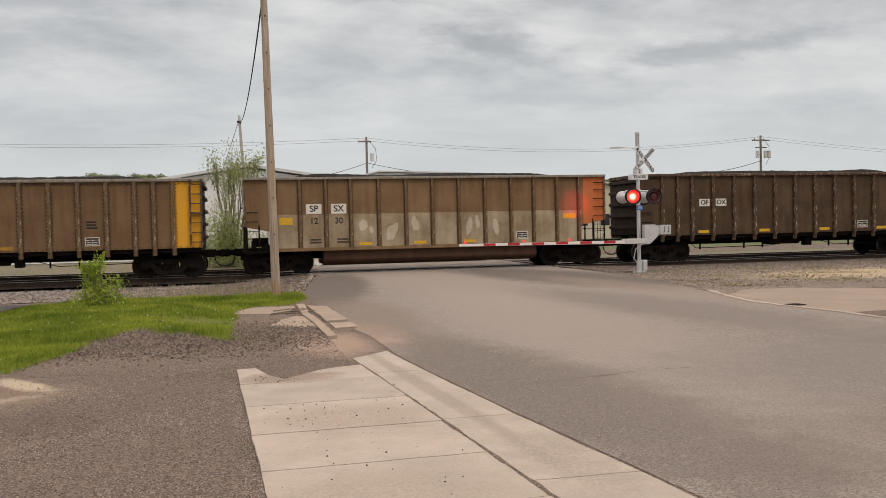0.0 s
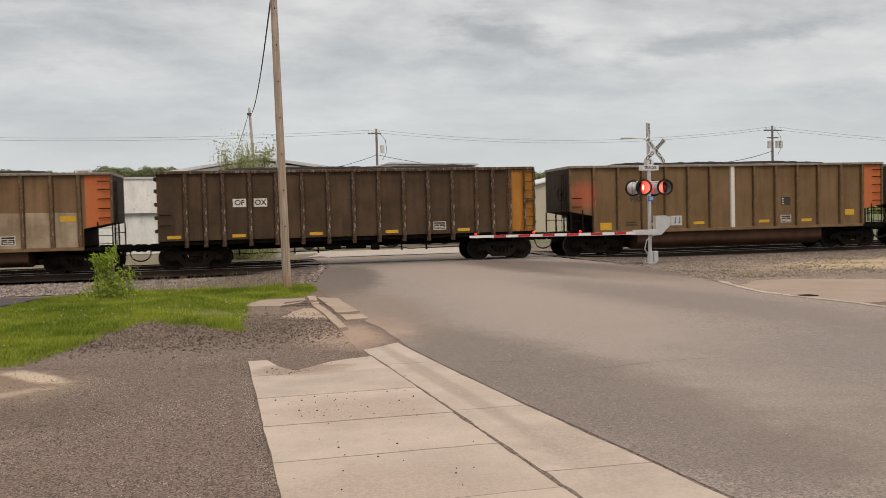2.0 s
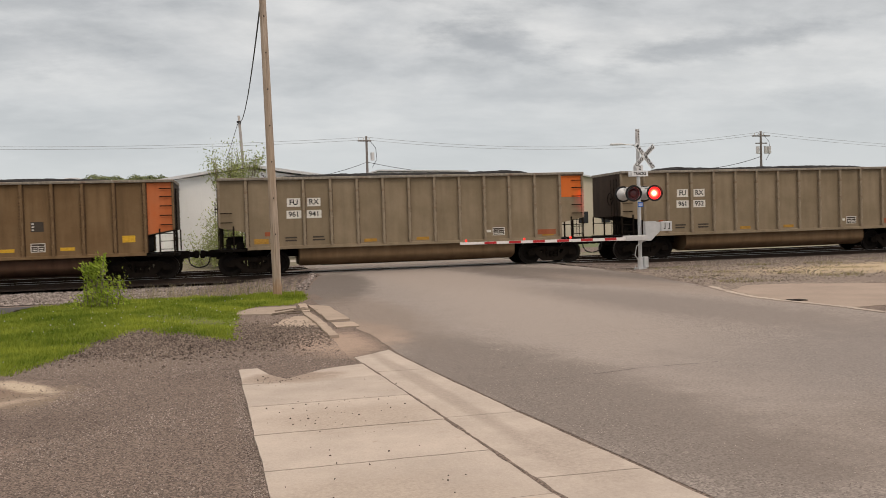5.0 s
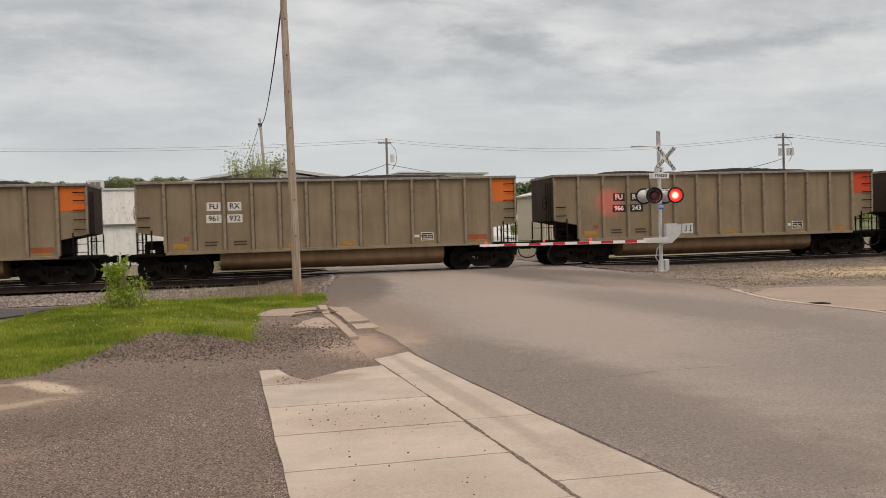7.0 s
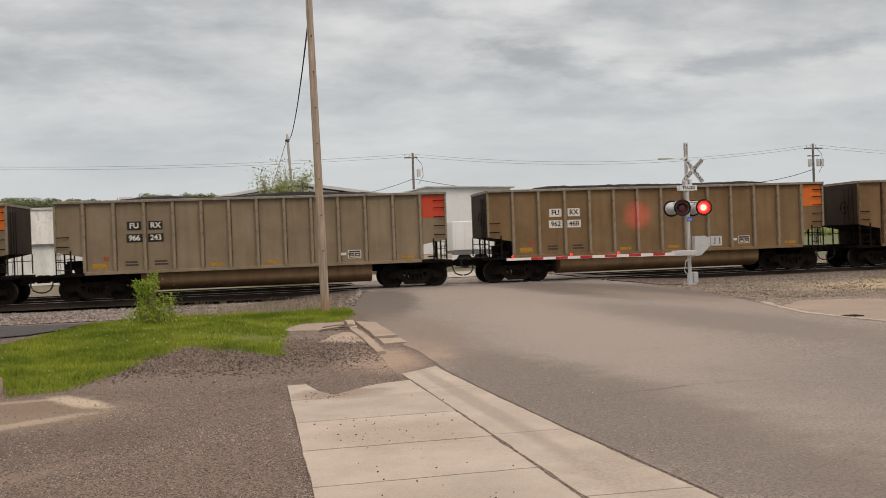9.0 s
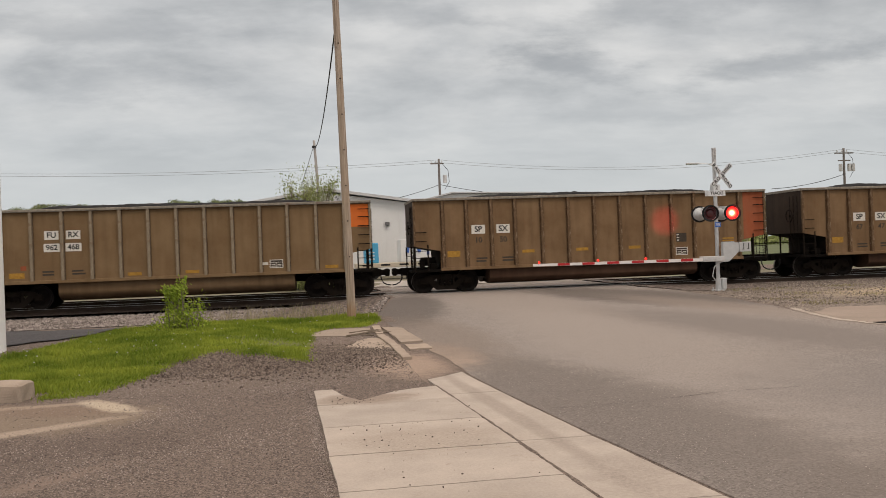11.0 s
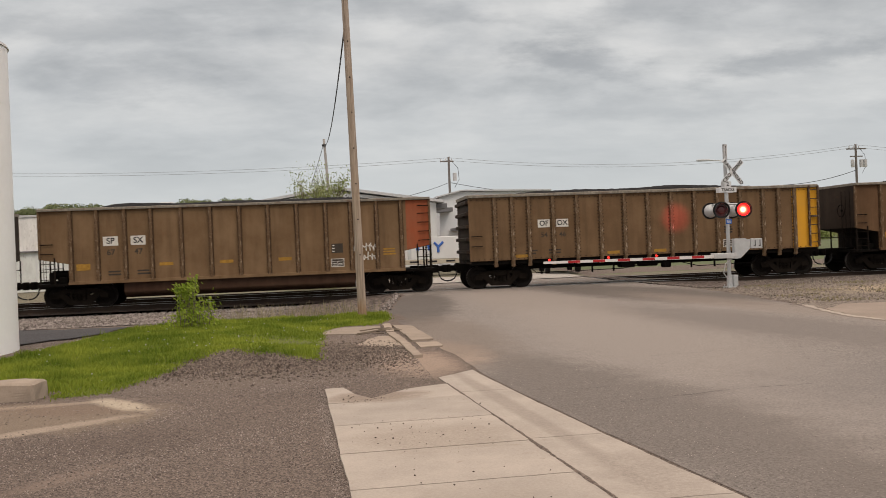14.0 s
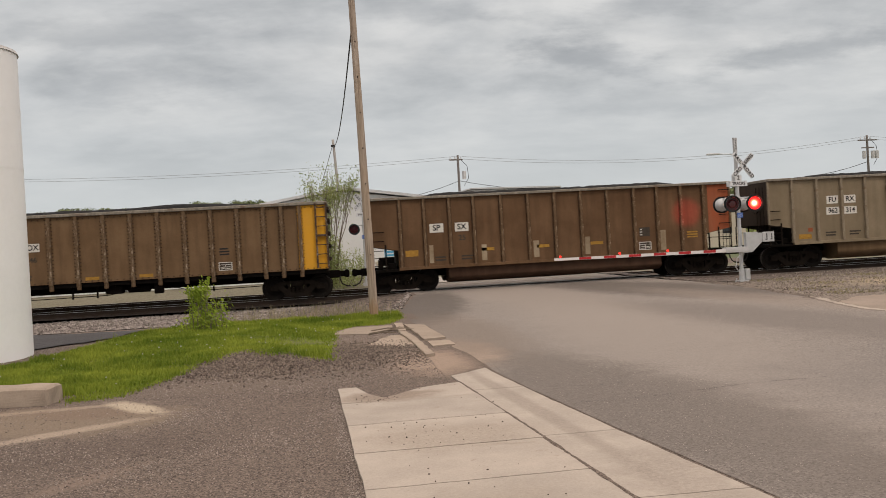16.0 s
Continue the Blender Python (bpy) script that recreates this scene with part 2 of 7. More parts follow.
def lit_lens(name):
    """Red lens with the hot spot of its lamp in the middle."""
    m, nt, b = nodes(name, 0.25, 0, 0.5)
    tc = nt.nodes.new("ShaderNodeTexCoord")
    mp = nt.nodes.new("ShaderNodeMapping")
    mp.inputs["Scale"].default_value = (5.0, 0.0, 5.0)
    nt.links.new(tc.outputs["Object"], mp.inputs[0])
    g = nt.nodes.new("ShaderNodeTexGradient")
    g.gradient_type = "SPHERICAL"
    nt.links.new(mp.outputs[0], g.inputs[0])
    col = ramp(nt, g.outputs["Fac"], (0.0, (0.55, 0.004, 0.004)), (0.30, (1.0, 0.02, 0.015)), (0.52, (1.0, 0.16, 0.07)), (0.72, (1.0, 0.66, 0.42)))
    nt.links.new(col, b.inputs["Emission Color"])
    b.inputs["Base Color"].default_value = (0.3, 0.01, 0.01, 1)
    b.inputs["Emission Strength"].default_value = 3.2
    return m


M = {}


def materials():
    M["spsx"] = car_paint("brown_car_paint", (0.160, 0.098, 0.050), (0.236, 0.154, 0.085), dusty=0.5)
    M["spsx_dark"] = car_paint("dark_umber_car_paint", (0.108, 0.060, 0.030), (0.17, 0.10, 0.054), dusty=0.5)
    M["spsx_low"] = car_paint("washed_panel_paint", (0.225, 0.165, 0.10), (0.40, 0.33, 0.235), dusty=0.65, rusty=0.22, streak=0.45)
    M["chalky"] = car_paint("chalky_paint", (0.40, 0.335, 0.25), (0.54, 0.475, 0.385), dusty=0.7, rusty=0.08, streak=0.3)
    M["furx"] = car_paint("grey_olive_car_paint", (0.200, 0.158, 0.102), (0.275, 0.222, 0.152), dusty=0.5, rusty=0.12, streak=0.32)
    M["furx_tan"] = car_paint("tan_car_paint", (0.170, 0.108, 0.054), (0.228, 0.155, 0.084), dusty=0.5, rusty=0.14, streak=0.34)
    M["ofox_dark"] = car_paint("dark_brown_car_paint", (0.056, 0.036, 0.022), (0.114, 0.075, 0.045), dusty=0.4, rusty=0.35)
    M["ofox"] = car_paint("dull_brown_car_paint", (0.138, 0.084, 0.043), (0.196, 0.125, 0.068), dusty=0.5, rusty=0.25)
    M["de"] = car_paint("khaki_car_paint", (0.155, 0.097, 0.047), (0.205, 0.137, 0.072), dusty=0.5, rusty=0.15)
    M["orange"] = car_paint("faded_orange_paint", (0.52, 0.14, 0.045), (0.42, 0.17, 0.08), dusty=0.3, rusty=0.3, streak=0.3)
    M["bright_orange"] = car_paint("orange_patch_paint", (0.66, 0.15, 0.025), (0.5, 0.16, 0.05), dusty=0.2, rusty=0.12, streak=0.2)
    M["red_orange"] = car_paint("rusty_orange_paint", (0.33, 0.085, 0.035), (0.27, 0.11, 0.06), dusty=0.4, rusty=0.4)
    M["red"] = car_paint("red_patch_paint", (0.55, 0.06, 0.03), (0.4, 0.1, 0.06), dusty=0.2, rusty=0.1, streak=0.2)
    M["yellow"] = car_paint("yellow_end_paint", (0.72, 0.36, 0.025), (0.60, 0.33, 0.06), dusty=0.3, rusty=0.25, streak=0.25)
    M["ochre"] = car_paint("ochre_end_paint", (0.50, 0.22, 0.03), (0.30, 0.14, 0.04), dusty=0.5, rusty=0.5, streak=0.5)
    M["yellow_label"] = plain("yellow_label", (0.60, 0.36, 0.03), 0.7, vary=0.3, scale=14)
    M["faint_yellow"] = plain("faded_yellow_label", (0.36, 0.20, 0.035), 0.8, vary=0.45, scale=9)
    M["white_label"] = plain("white_label", (0.66, 0.65, 0.60), 0.7, vary=0.14, scale=12)
    M["black_letter"] = plain("black_letter", (0.02, 0.02, 0.02), 0.7, vary=0.2)
    M["dim_letter"] = plain("faded_letter", (0.055, 0.045, 0.035), 0.8, vary=0.3)
    M["post_dark"] = worn_post("worn_dark_post", (0.070, 0.042, 0.025), (0.50, 0.44, 0.36), (0.072, 0.040, 0.023))
    M["post_brown"] = worn_post("worn_brown_post", (0.122, 0.074, 0.039), (0.42, 0.34, 0.24), (0.082, 0.043, 0.021))
    M["post_tan"] = worn_post("rubbed_tan_post", (0.128, 0.082, 0.045), (0.50, 0.42, 0.32), (0.105, 0.054, 0.025))
    M["post_khaki"] = worn_post("worn_khaki_post", (0.148, 0.094, 0.047), (0.26, 0.19, 0.11), (0.105, 0.060, 0.028))
    # end walls lie in shade, which is put into this dark colour
    M["end_dark"] = car_paint("shaded_end_paint", (0.026, 0.018, 0.013), (0.055, 0.038, 0.027), rusty=0.2)
    M["post_grey"] = worn_post("worn_grey_post", (0.232, 0.190, 0.134), (0.33, 0.28, 0.21), (0.16, 0.09, 0.05))
    M["rivet"] = plain("rivet_rust_and_shadow", (0.055, 0.030, 0.017), 0.8, vary=0.4)
    M["rim"] = worn_post("worn_top_rim", (0.22, 0.20, 0.165), (0.38, 0.35, 0.30), (0.15, 0.08, 0.05))
    # grimy steel, coloured darker still to carry the shade beneath the cars
    M["under"] = plain("grimy_shaded_steel", (0.006, 0.0048, 0.004), 0.85, vary=0.5, scale=5, spec=0.08)
    M["under2"] = plain("brown_grime_shade_steel", (0.014, 0.0105, 0.008), 0.88, vary=0.5, scale=5, spec=0.10)
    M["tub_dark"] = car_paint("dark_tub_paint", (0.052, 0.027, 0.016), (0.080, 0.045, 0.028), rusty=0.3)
    M["tub_tan"] = car_paint("tan_tub_paint", (0.125, 0.078, 0.040), (0.17, 0.113, 0.064), rusty=0.15)
    # wheel colour is lowered for the same underside shade
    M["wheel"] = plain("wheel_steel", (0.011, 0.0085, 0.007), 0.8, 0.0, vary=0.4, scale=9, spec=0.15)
    M["tread"] = plain("polished_tread", (0.16, 0.15, 0.14), 0.35, 0.8, vary=0.15)
    M["coal"] = plain("coal", (0.014, 0.014, 0.015), 0.85, vary=0.6, scale=7, bumpy=0.9, spec=0.15)
    M["asphalt"] = asphalt("grey_asphalt", (0.190, 0.168, 0.152), (0.249, 0.223, 0.203), grain=70, stone=0.52, speck=0.42)
    stained(M["asphalt"], [
        ((0.128, 0.113, 0.102), dict(x=2.55, y=26.5, rx=1.15, ry=7.0, rot=-0.12, edge=0.6)),
        ((0.136, 0.119, 0.106), dict(x=9.9, y=27.5, rx=2.0, ry=7.0, rot=0.15, edge=0.7)),
        ((0.268, 0.236, 0.211), dict(x=5.9, y=26.0, rx=1.5, ry=10.5, rot=0.0, edge=0.8, rough=0.35)),
        ((0.300, 0.266, 0.240), dict(x=5.2, y=15.0, rx=1.5, ry=7.5, rot=-0.03, edge=1.0, rough=0.6, strength=0.7)),
        ((0.285, 0.252, 0.228), dict(x=4.6, y=7.2, rx=1.1, ry=3.0, rot=0.0, edge=1.0, rough=0.6, strength=0.7)),
        ((0.185, 0.163, 0.149), dict(x=8.3, y=16.0, rx=1.2, ry=6.0, rot=0.12, edge=1.0, rough=0.6, strength=0.75)),
        ((0.19, 0.172, 0.162), dict(x=8.5, y=8.5, rx=3.6, ry=3.0, rot=0.1, edge=0.9, rough=0.6, strength=0.7)),
        ((0.138, 0.119, 0.106), dict(x=2.95, y=9.0, rx=1.1, ry=5.0, rot=0.12, edge=0.9, rough=0.7, scale=1.2, strength=0.65)),
        ((0.165, 0.142, 0.125), dict(x=6.2, y=5.4, rx=2.4, ry=1.6, rot=0.1, edge=0.9, rough=0.7, scale=1.2, strength=0.6)),
        ((0.38, 0.295, 0.235), dict(x=1.85, y=14.3, rx=0.62, ry=1.7, rot=0.0, edge=0.7, rough=0.6, scale=2.5, strength=0.85)),
        ((0.19, 0.155, 0.128), dict(x=2.3, y=17.5, rx=0.9, ry=4.5, edge=0.9, rough=0.6, scale=2.0, strength=0.6)),
        ((0.27, 0.225, 0.19), dict(x=10.2, y=21, rx=0.9, ry=6.0, rot=0.1, edge=1.0, rough=0.6, strength=0.5)),
    ])
    M["asphalt_light"] = asphalt("worn_light_asphalt", (0.20, 0.175, 0.155), (0.25, 0.22, 0.195), grain=42, stone=0.2)
    M["lot"] = asphalt("gravelly_lot", (0.084, 0.064, 0.053), (0.150, 0.119, 0.100), grain=78, patch=0.5, stone=0.62)
    stained(M["lot"], [
        ((0.225, 0.178, 0.132), dict(x=-3.5, y=10.45, rx=1.7, ry=0.9, rot=-0.3, edge=0.5, rough=0.7, scale=2.0, strength=0.8)),
        ((0.36, 0.295, 0.235), dict(x=-3.0, y=9.6, rx=1.0, ry=0.15, rot=0.6, edge=0.9, rough=0.7, scale=3.0, strength=0.85)),
        ((0.34, 0.275, 0.215), dict(x=-3.6, y=11.2, rx=0.9, ry=0.12, rot=0.1, edge=0.9, rough=0.8, scale=3.5, strength=0.7)),
        ((0.19, 0.138, 0.105), dict(x=-3.05, y=10.75, rx=0.75, ry=0.3, rot=-0.3, edge=0.9, rough=0.8, scale=3.0, strength=0.7)),
        ((0.085, 0.064, 0.053), dict(x=-3.2, y=8.3, rx=2.0, ry=0.6, rot=0.2, edge=1.0, rough=0.9, scale=1.4, strength=0.35)),
        ((0.17, 0.136, 0.112), dict(x=-1.4, y=12.4, rx=1.6, ry=0.7, rot=0.1, edge=0.9, rough=0.8, scale=1.4, strength=0.6)),
        ((0.46, 0.39, 0.30), dict(x=-2.5, y=10.95, rx=0.66, ry=0.17, rot=-0.95, edge=0.9, rough=0.7, scale=3.0, strength=0.9)),
        ((0.215, 0.165, 0.135), dict(x=-2.1, y=7.45, rx=0.55, ry=0.14, rot=0.92, edge=0.9, rough=0.7, scale=2.5, strength=0.75)),
        ((0.20, 0.155, 0.128), dict(x=0.3, y=16.6, rx=0.7, ry=2.2, edge=0.8, rough=0.6, scale=2.0, strength=0.6)),
        ((0.36, 0.275, 0.215), dict(x=1.25, y=13.3, rx=0.6, ry=1.4, edge=0.8, rough=0.6, scale=2.5, strength=0.8)),
        ((0.10, 0.078, 0.065), dict(x=-1.3, y=15.0, rx=1.7, ry=0.8, edge=0.8, rough=0.5, scale=2.0, strength=0.7)),
    ])
    M["dark_asphalt"] = asphalt("dark_patch_asphalt", (0.045, 0.044, 0.047), (0.068, 0.066, 0.07), grain=40)
    M["ballast_bed"] = asphalt("ballast_bed", (0.048, 0.037, 0.031), (0.125, 0.102, 0.089), grain=14, patch=0.6, stone=0.8)
    # oil-dark stones, with the shade under the train put into the colour
    M["dark_ballast"] = asphalt("oily_shaded_ballast", (0.013, 0.0095, 0.0075), (0.028, 0.020, 0.016), grain=14, stone=0.6)
    M["tan_gravel"] = asphalt("tan_gravel", (0.29, 0.225, 0.158), (0.40, 0.325, 0.24), grain=22, patch=0.6, stone=0.4)
    M["grey_gravel"] = asphalt("grey_gravel", (0.112, 0.090, 0.073), (0.20, 0.168, 0.140), grain=20, patch=0.7, stone=0.6)
    stained(M["grey_gravel"], [((0.40, 0.325, 0.22), dict(x=22.0, y=23.4, rx=7.4, ry=2.5, rot=-0.06, edge=0.7, rough=0.5, scale=0.8, strength=0.95)),
                            ((0.185, 0.150, 0.130), dict(x=19.5, y=18.6, rx=5.0, ry=1.3, rot=-0.3, edge=0.7, rough=0.5, scale=0.9, strength=0.9))])
    M["yard"] = asphalt("pale_yard", (0.31, 0.29, 0.262), (0.39, 0.365, 0.335), grain=20, stone=0.2)
    M["yard_dull"] = asphalt("dull_yard", (0.105, 0.100, 0.068), (0.18, 0.165, 0.118), grain=14, patch=0.35, stone=0.3)
    M["concrete"] = concrete("pavement_concrete", (0.435, 0.385, 0.336), (0.25, 0.20, 0.16))
    stained(M["concrete"], [
        ((0.25, 0.212, 0.178), dict(x=1.86, y=9.2, rx=0.10, ry=3.4, rot=0.085, edge=0.9, rough=0.5, scale=2.2, strength=0.5)),
        ((0.24, 0.19, 0.15), dict(x=0.5, y=10.3, rx=0.55, ry=0.35, edge=0.9, rough=0.7, scale=3.0, strength=0.8)),
        ((0.33, 0.28, 0.232), dict(x=0.9, y=7.9, rx=0.8, ry=0.5, edge=1.0, rough=0.8, scale=2.2, strength=0.6)),
        ((0.34, 0.29, 0.24), dict(x=0.6, y=5.3, rx=0.9, ry=0.7, edge=1.0, rough=0.8, scale=2.2, strength=0.6)),
        ((0.33, 0.285, 0.245), dict(x=2.25, y=6.0, rx=0.3, ry=0.9, edge=1.0, rough=0.8, scale=2.6, strength=0.6)),
    ])
    M["concrete_old"] = concrete("old_concrete", (0.35, 0.29, 0.235), (0.22, 0.16, 0.12), 2.0)
    M["concrete_pad"] = concrete("pad_concrete", (0.335, 0.275, 0.228), (0.22, 0.18, 0.15), 0.7)
    M["concrete_kerb"] = concrete("kerb_concrete", (0.41, 0.355, 0.305), (0.26, 0.21, 0.17), 1.5)
    M["soil"] = plain("grass_soil", (0.125, 0.14, 0.038), 0.95, vary=0.4, scale=1.8)
    M["field"] = plain("far_grass", (0.105, 0.128, 0.058), 0.95, vary=0.3, scale=0.15)
    M["blade"] = islands("grass_blades", (0.085, 0.155, 0.012), (0.345, 0.395, 0.055), 0.85, trans=0.25, patchy=0.62)
    M["dry"] = islands("dry_stalks", (0.13, 0.14, 0.06), (0.42, 0.35, 0.25), 0.9)
    M["leaf_bush"] = islands("bush_leaves", (0.15, 0.24, 0.020), (0.37, 0.45, 0.065), 0.8, trans=0.3)
    M["leaf_tree"] = islands("spring_leaves", (0.19, 0.24, 0.075), (0.42, 0.46, 0.20), 0.85, trans=0.25)
    M["leaf_far"] = islands("far_leaves", (0.105, 0.135, 0.058), (0.205, 0.235, 0.118), 0.9)
    M["bark"] = plain("bark", (0.16, 0.13, 0.10), 0.9, vary=0.3, scale=9)
    M["stones"] = islands("ballast_stones", (0.036, 0.028, 0.024), (0.40, 0.355, 0.325), 0.9)
    M["shoulder_stones"] = islands("shoulder_stones", (0.060, 0.048, 0.040), (0.42, 0.365, 0.315), 0.9)
    M["weeds"] = islands("sparse_weeds", (0.13, 0.125, 0.045), (0.30, 0.265, 0.14), 0.9)
    M["pebbles"] = islands("lot_pebbles", (0.055, 0.042, 0.036), (0.44, 0.38, 0.34), 0.9)
    M["heap_stones"] = islands("dark_gravel", (0.036, 0.027, 0.022), (0.27, 0.22, 0.185), 0.9)
    M["road_grit"] = islands("pale_grit", (0.13, 0.11, 0.096), (0.46, 0.41, 0.375), 0.9)
    M["grit"] = islands("dark_grit", (0.03, 0.023, 0.019), (0.12, 0.09, 0.075), 0.9)
    M["sleeper"] = plain("creosoted_timber", (0.03, 0.021, 0.016), 0.9, vary=0.3, scale=8)
    M["rail_side"] = plain("rusty_rail", (0.032, 0.021, 0.015), 0.8, vary=0.25)
    M["rail_top"] = plain("bright_rail_head", (0.45, 0.44, 0.43), 0.3, 0.9, vary=0.1)
    M["galv"] = plain("galvanized_steel", (0.55, 0.55, 0.55), 0.5, 0.35, vary=0.1, scale=8)
    M["white_paint"] = plain("white_sign_paint", (0.66, 0.68, 0.70), 0.5, vary=0.08)
    M["silver"] = plain("aluminium_paint", (0.50, 0.515, 0.525), 0.45, 0.3, vary=0.12)
    M["black"] = plain("signal_black", (0.014, 0.014, 0.015), 0.55, vary=0.2)
    M["white_refl"] = plain("white_reflective", (0.72, 0.70, 0.69), 0.5, vary=0.06)
    M["red_refl"] = plain("red_reflective", (0.42, 0.025, 0.03), 0.5, vary=0.12)
    M["blue_sign"] = plain("blue_sign", (0.03, 0.12, 0.45), 0.5, vary=0.06)
    M["dark_lens"] = plain("unlit_red_lens", (0.075, 0.006, 0.008), 0.25, vary=0.2, spec=0.6)
    M["lit_lens"] = lit_lens("lit_red_lens")
    M["tip_light"] = glow("gate_light_red", (1.0, 0.03, 0.02), 1.3)
    M["white_wall"] = plain("white_metal_cladding", (0.72, 0.73, 0.73), 0.6, vary=0.05, scale=0.8)
    for key, c in (("peeling", (0.88, 0.87, 0.85)), ("peeling_low", (0.82, 0.85, 0.83))):
        m, nt, b = nodes(key + "_white_paint", 0.7, 0, 0.25)
        w1 = noise_of(nt, 1.0, 6, 0.7, (2.2, 2.2, 0.7))
        w2 = noise_of(nt, 1.0, 6, 0.75, (5.0, 5.0, 3.0))
        col = ramp(nt, w1.outputs["Fac"], (0.40, c), (0.62, tone(c, 0.84)))
        f = ramp(nt, w2.outputs["Fac"], (0.57, (0, 0, 0)), (0.70, (0.75,) * 3))
        nt.links.new(mix(nt, f, col, (0.36, 0.34, 0.31)), b.inputs["Base Color"])
        M[key] = m
    M["grey_wall"] = plain("pale_grey_cladding", (0.74, 0.76, 0.77), 0.6, vary=0.05, scale=0.6)
    M["beige_wall"] = plain("beige_cladding", (0.52, 0.47, 0.38), 0.7, vary=0.06, scale=0.6)
    M["roof"] = plain("grey_roof_sheet", (0.55, 0.56, 0.57), 0.6, 0.2, vary=0.1)
    M["trim"] = plain("dark_roof_trim", (0.16, 0.16, 0.165), 0.6, vary=0.1)
    M["tank"] = plain("white_tank_paint", (0.83, 0.84, 0.85), 0.45, vary=0.04, scale=1.2)
    M["blue_paint"] = plain("light_blue_paint", (0.08, 0.36, 0.60), 0.5, vary=0.1)
    M["blue_graffiti"] = plain("blue_spray_paint", (0.06, 0.16, 0.52), 0.6, vary=0.15)
    M["glass"] = plain("dark_vehicle_glass", (0.03, 0.035, 0.04), 0.08, vary=0.1, spec=0.6)
    M["rubber"] = plain("tyre_rubber", (0.02, 0.02, 0.02), 0.85, vary=0.2)
    M["wire"] = plain("dark_cable", (0.03, 0.03, 0.032), 0.6, vary=0.1)
    M["pale_wire"] = plain("weathered_cable", (0.22, 0.225, 0.23), 0.6, vary=0.1)
    m, nt, b = nodes("weathered_pole_wood", 0.85, 0, 0.2)
    g = noise_of(nt, 1.0, 6, 0.65, (26, 26, 1.1))
    k = noise_of(nt, 1.0, 4, 0.6, (2, 2, 0.6))
    c = ramp(nt, g.outputs["Fac"], (0.3, (0.20, 0.155, 0.12)), (0.55, (0.385, 0.32, 0.262)), (0.75, (0.50, 0.43, 0.365)))
    c = mix(nt, ramp(nt, k.outputs["Fac"], (0.45, (0, 0, 0)), (0.7, (0.35,) * 3)), c, (0.36, 0.27, 0.18))
    # rotten, orange-brown foot
    c = mix(nt, blot(nt, 0.80, 22.66, 0.5, 0.5, rough=0.6, scale=3.0, strength=0.55, z=-0.1, rz=0.5), c, (0.30, 0.165, 0.075))
    nt.links.new(c, b.inputs["Base Color"])
    bump(nt, b, g.outputs["Fac"], 0.4, 0.01)
    M["pole"] = m
    M["pale_pole"] = plain("pale_pole_wood", (0.36, 0.345, 0.33), 0.9, vary=0.15, scale=4)
    M["grey_pole"] = plain("grey_pole_wood", (0.17, 0.155, 0.145), 0.9, vary=0.2, scale=4)


materials()


# ---- mesh helpers ----
def box(bm, x0, x1, y0, y1, z0, z1, bev=0.0):
    vs = [bm.verts.new((x, y, z)) for x in (x0, x1) for y in (y0, y1) for z in (z0, z1)]
    fs = []
    for q in ((0, 1, 3, 2), (4, 6, 7, 5), (0, 4, 5, 1), (2, 3, 7, 6), (0, 2, 6, 4), (1, 5, 7, 3)):
        fs.append(bm.faces.new([vs[i] for i in q]))
    if bev:
        es = list({e for f in fs for e in f.edges})
        bmesh.ops.bevel(bm, geom=es, offset=bev, segments=1, affect="EDGES")
    return bm


def tube(bm, p0, p1, r0, r1=None, seg=10, caps=True):
    """A straight round bar between two points, tapered if r1 differs."""
    r1 = r0 if r1 is None else r1
    p0, p1 = Vector(p0), Vector(p1)
    ax = (p1 - p0).normalized()
    u = ax.orthogonal().normalized()
    v = ax.cross(u)
    rings = []
    for p, r in ((p0, r0), (p1, r1)):
        rings.append([bm.verts.new(p + (u * math.cos(k) + v * math.sin(k)) * r) for k in (2 * math.pi * i / seg for i in range(seg))])
    for i in range(seg):
        j = (i + 1) % seg
        bm.faces.new((rings[0][i], rings[0][j], rings[1][j], rings[1][i]))
    if caps:
        bm.faces.new(rings[0][::-1])
        bm.faces.new(rings[1])
    return bm


def path_tube(bm, pts, r, seg=6):
    """A bent round bar through points."""
    pts = [Vector(p) for p in pts]
    prev = None
    for i, p in enumerate(pts):
        d = (pts[min(i + 1, len(pts) - 1)] - pts[max(i - 1, 0)]).normalized()
        ref = Vector((0, 0, 1)) if abs(d.z) < 0.9 else Vector((0, 1, 0))
        u = d.cross(ref).normalized()
        v = d.cross(u)
        ring = [bm.verts.new(p + (u * math.cos(k) + v * math.sin(k)) * r) for k in (2 * math.pi * j / seg for j in range(seg))]
        if prev:
            for j in range(seg):
                q = (j + 1) % seg
                bm.faces.new((prev[j], prev[q], ring[q], ring[j]))
        prev = ring
    return bm


def prism(bm, poly, axis, a0, a1):
    """A flat outline pushed along an axis: 'x' takes (y, z), 'y' takes (x, z), 'z' takes (x, y)."""
    def at(p, a):
        return {"x": (a, p[0], p[1]), "y": (p[0], a, p[1]), "z": (p[0], p[1], a)}[axis]
    lo = [bm.verts.new(at(p, a0)) for p in poly]
    hi = [bm.verts.new(at(p, a1)) for p in poly]
    bm.faces.new(lo[::-1])
    bm.faces.new(hi)
    n = len(poly)
    for i in range(n):
        j = (i + 1) % n
        bm.faces.new((lo[i], lo[j], hi[j], hi[i]))
    bmesh.ops.recalc_face_normals(bm, faces=bm.faces[:])
    return bm


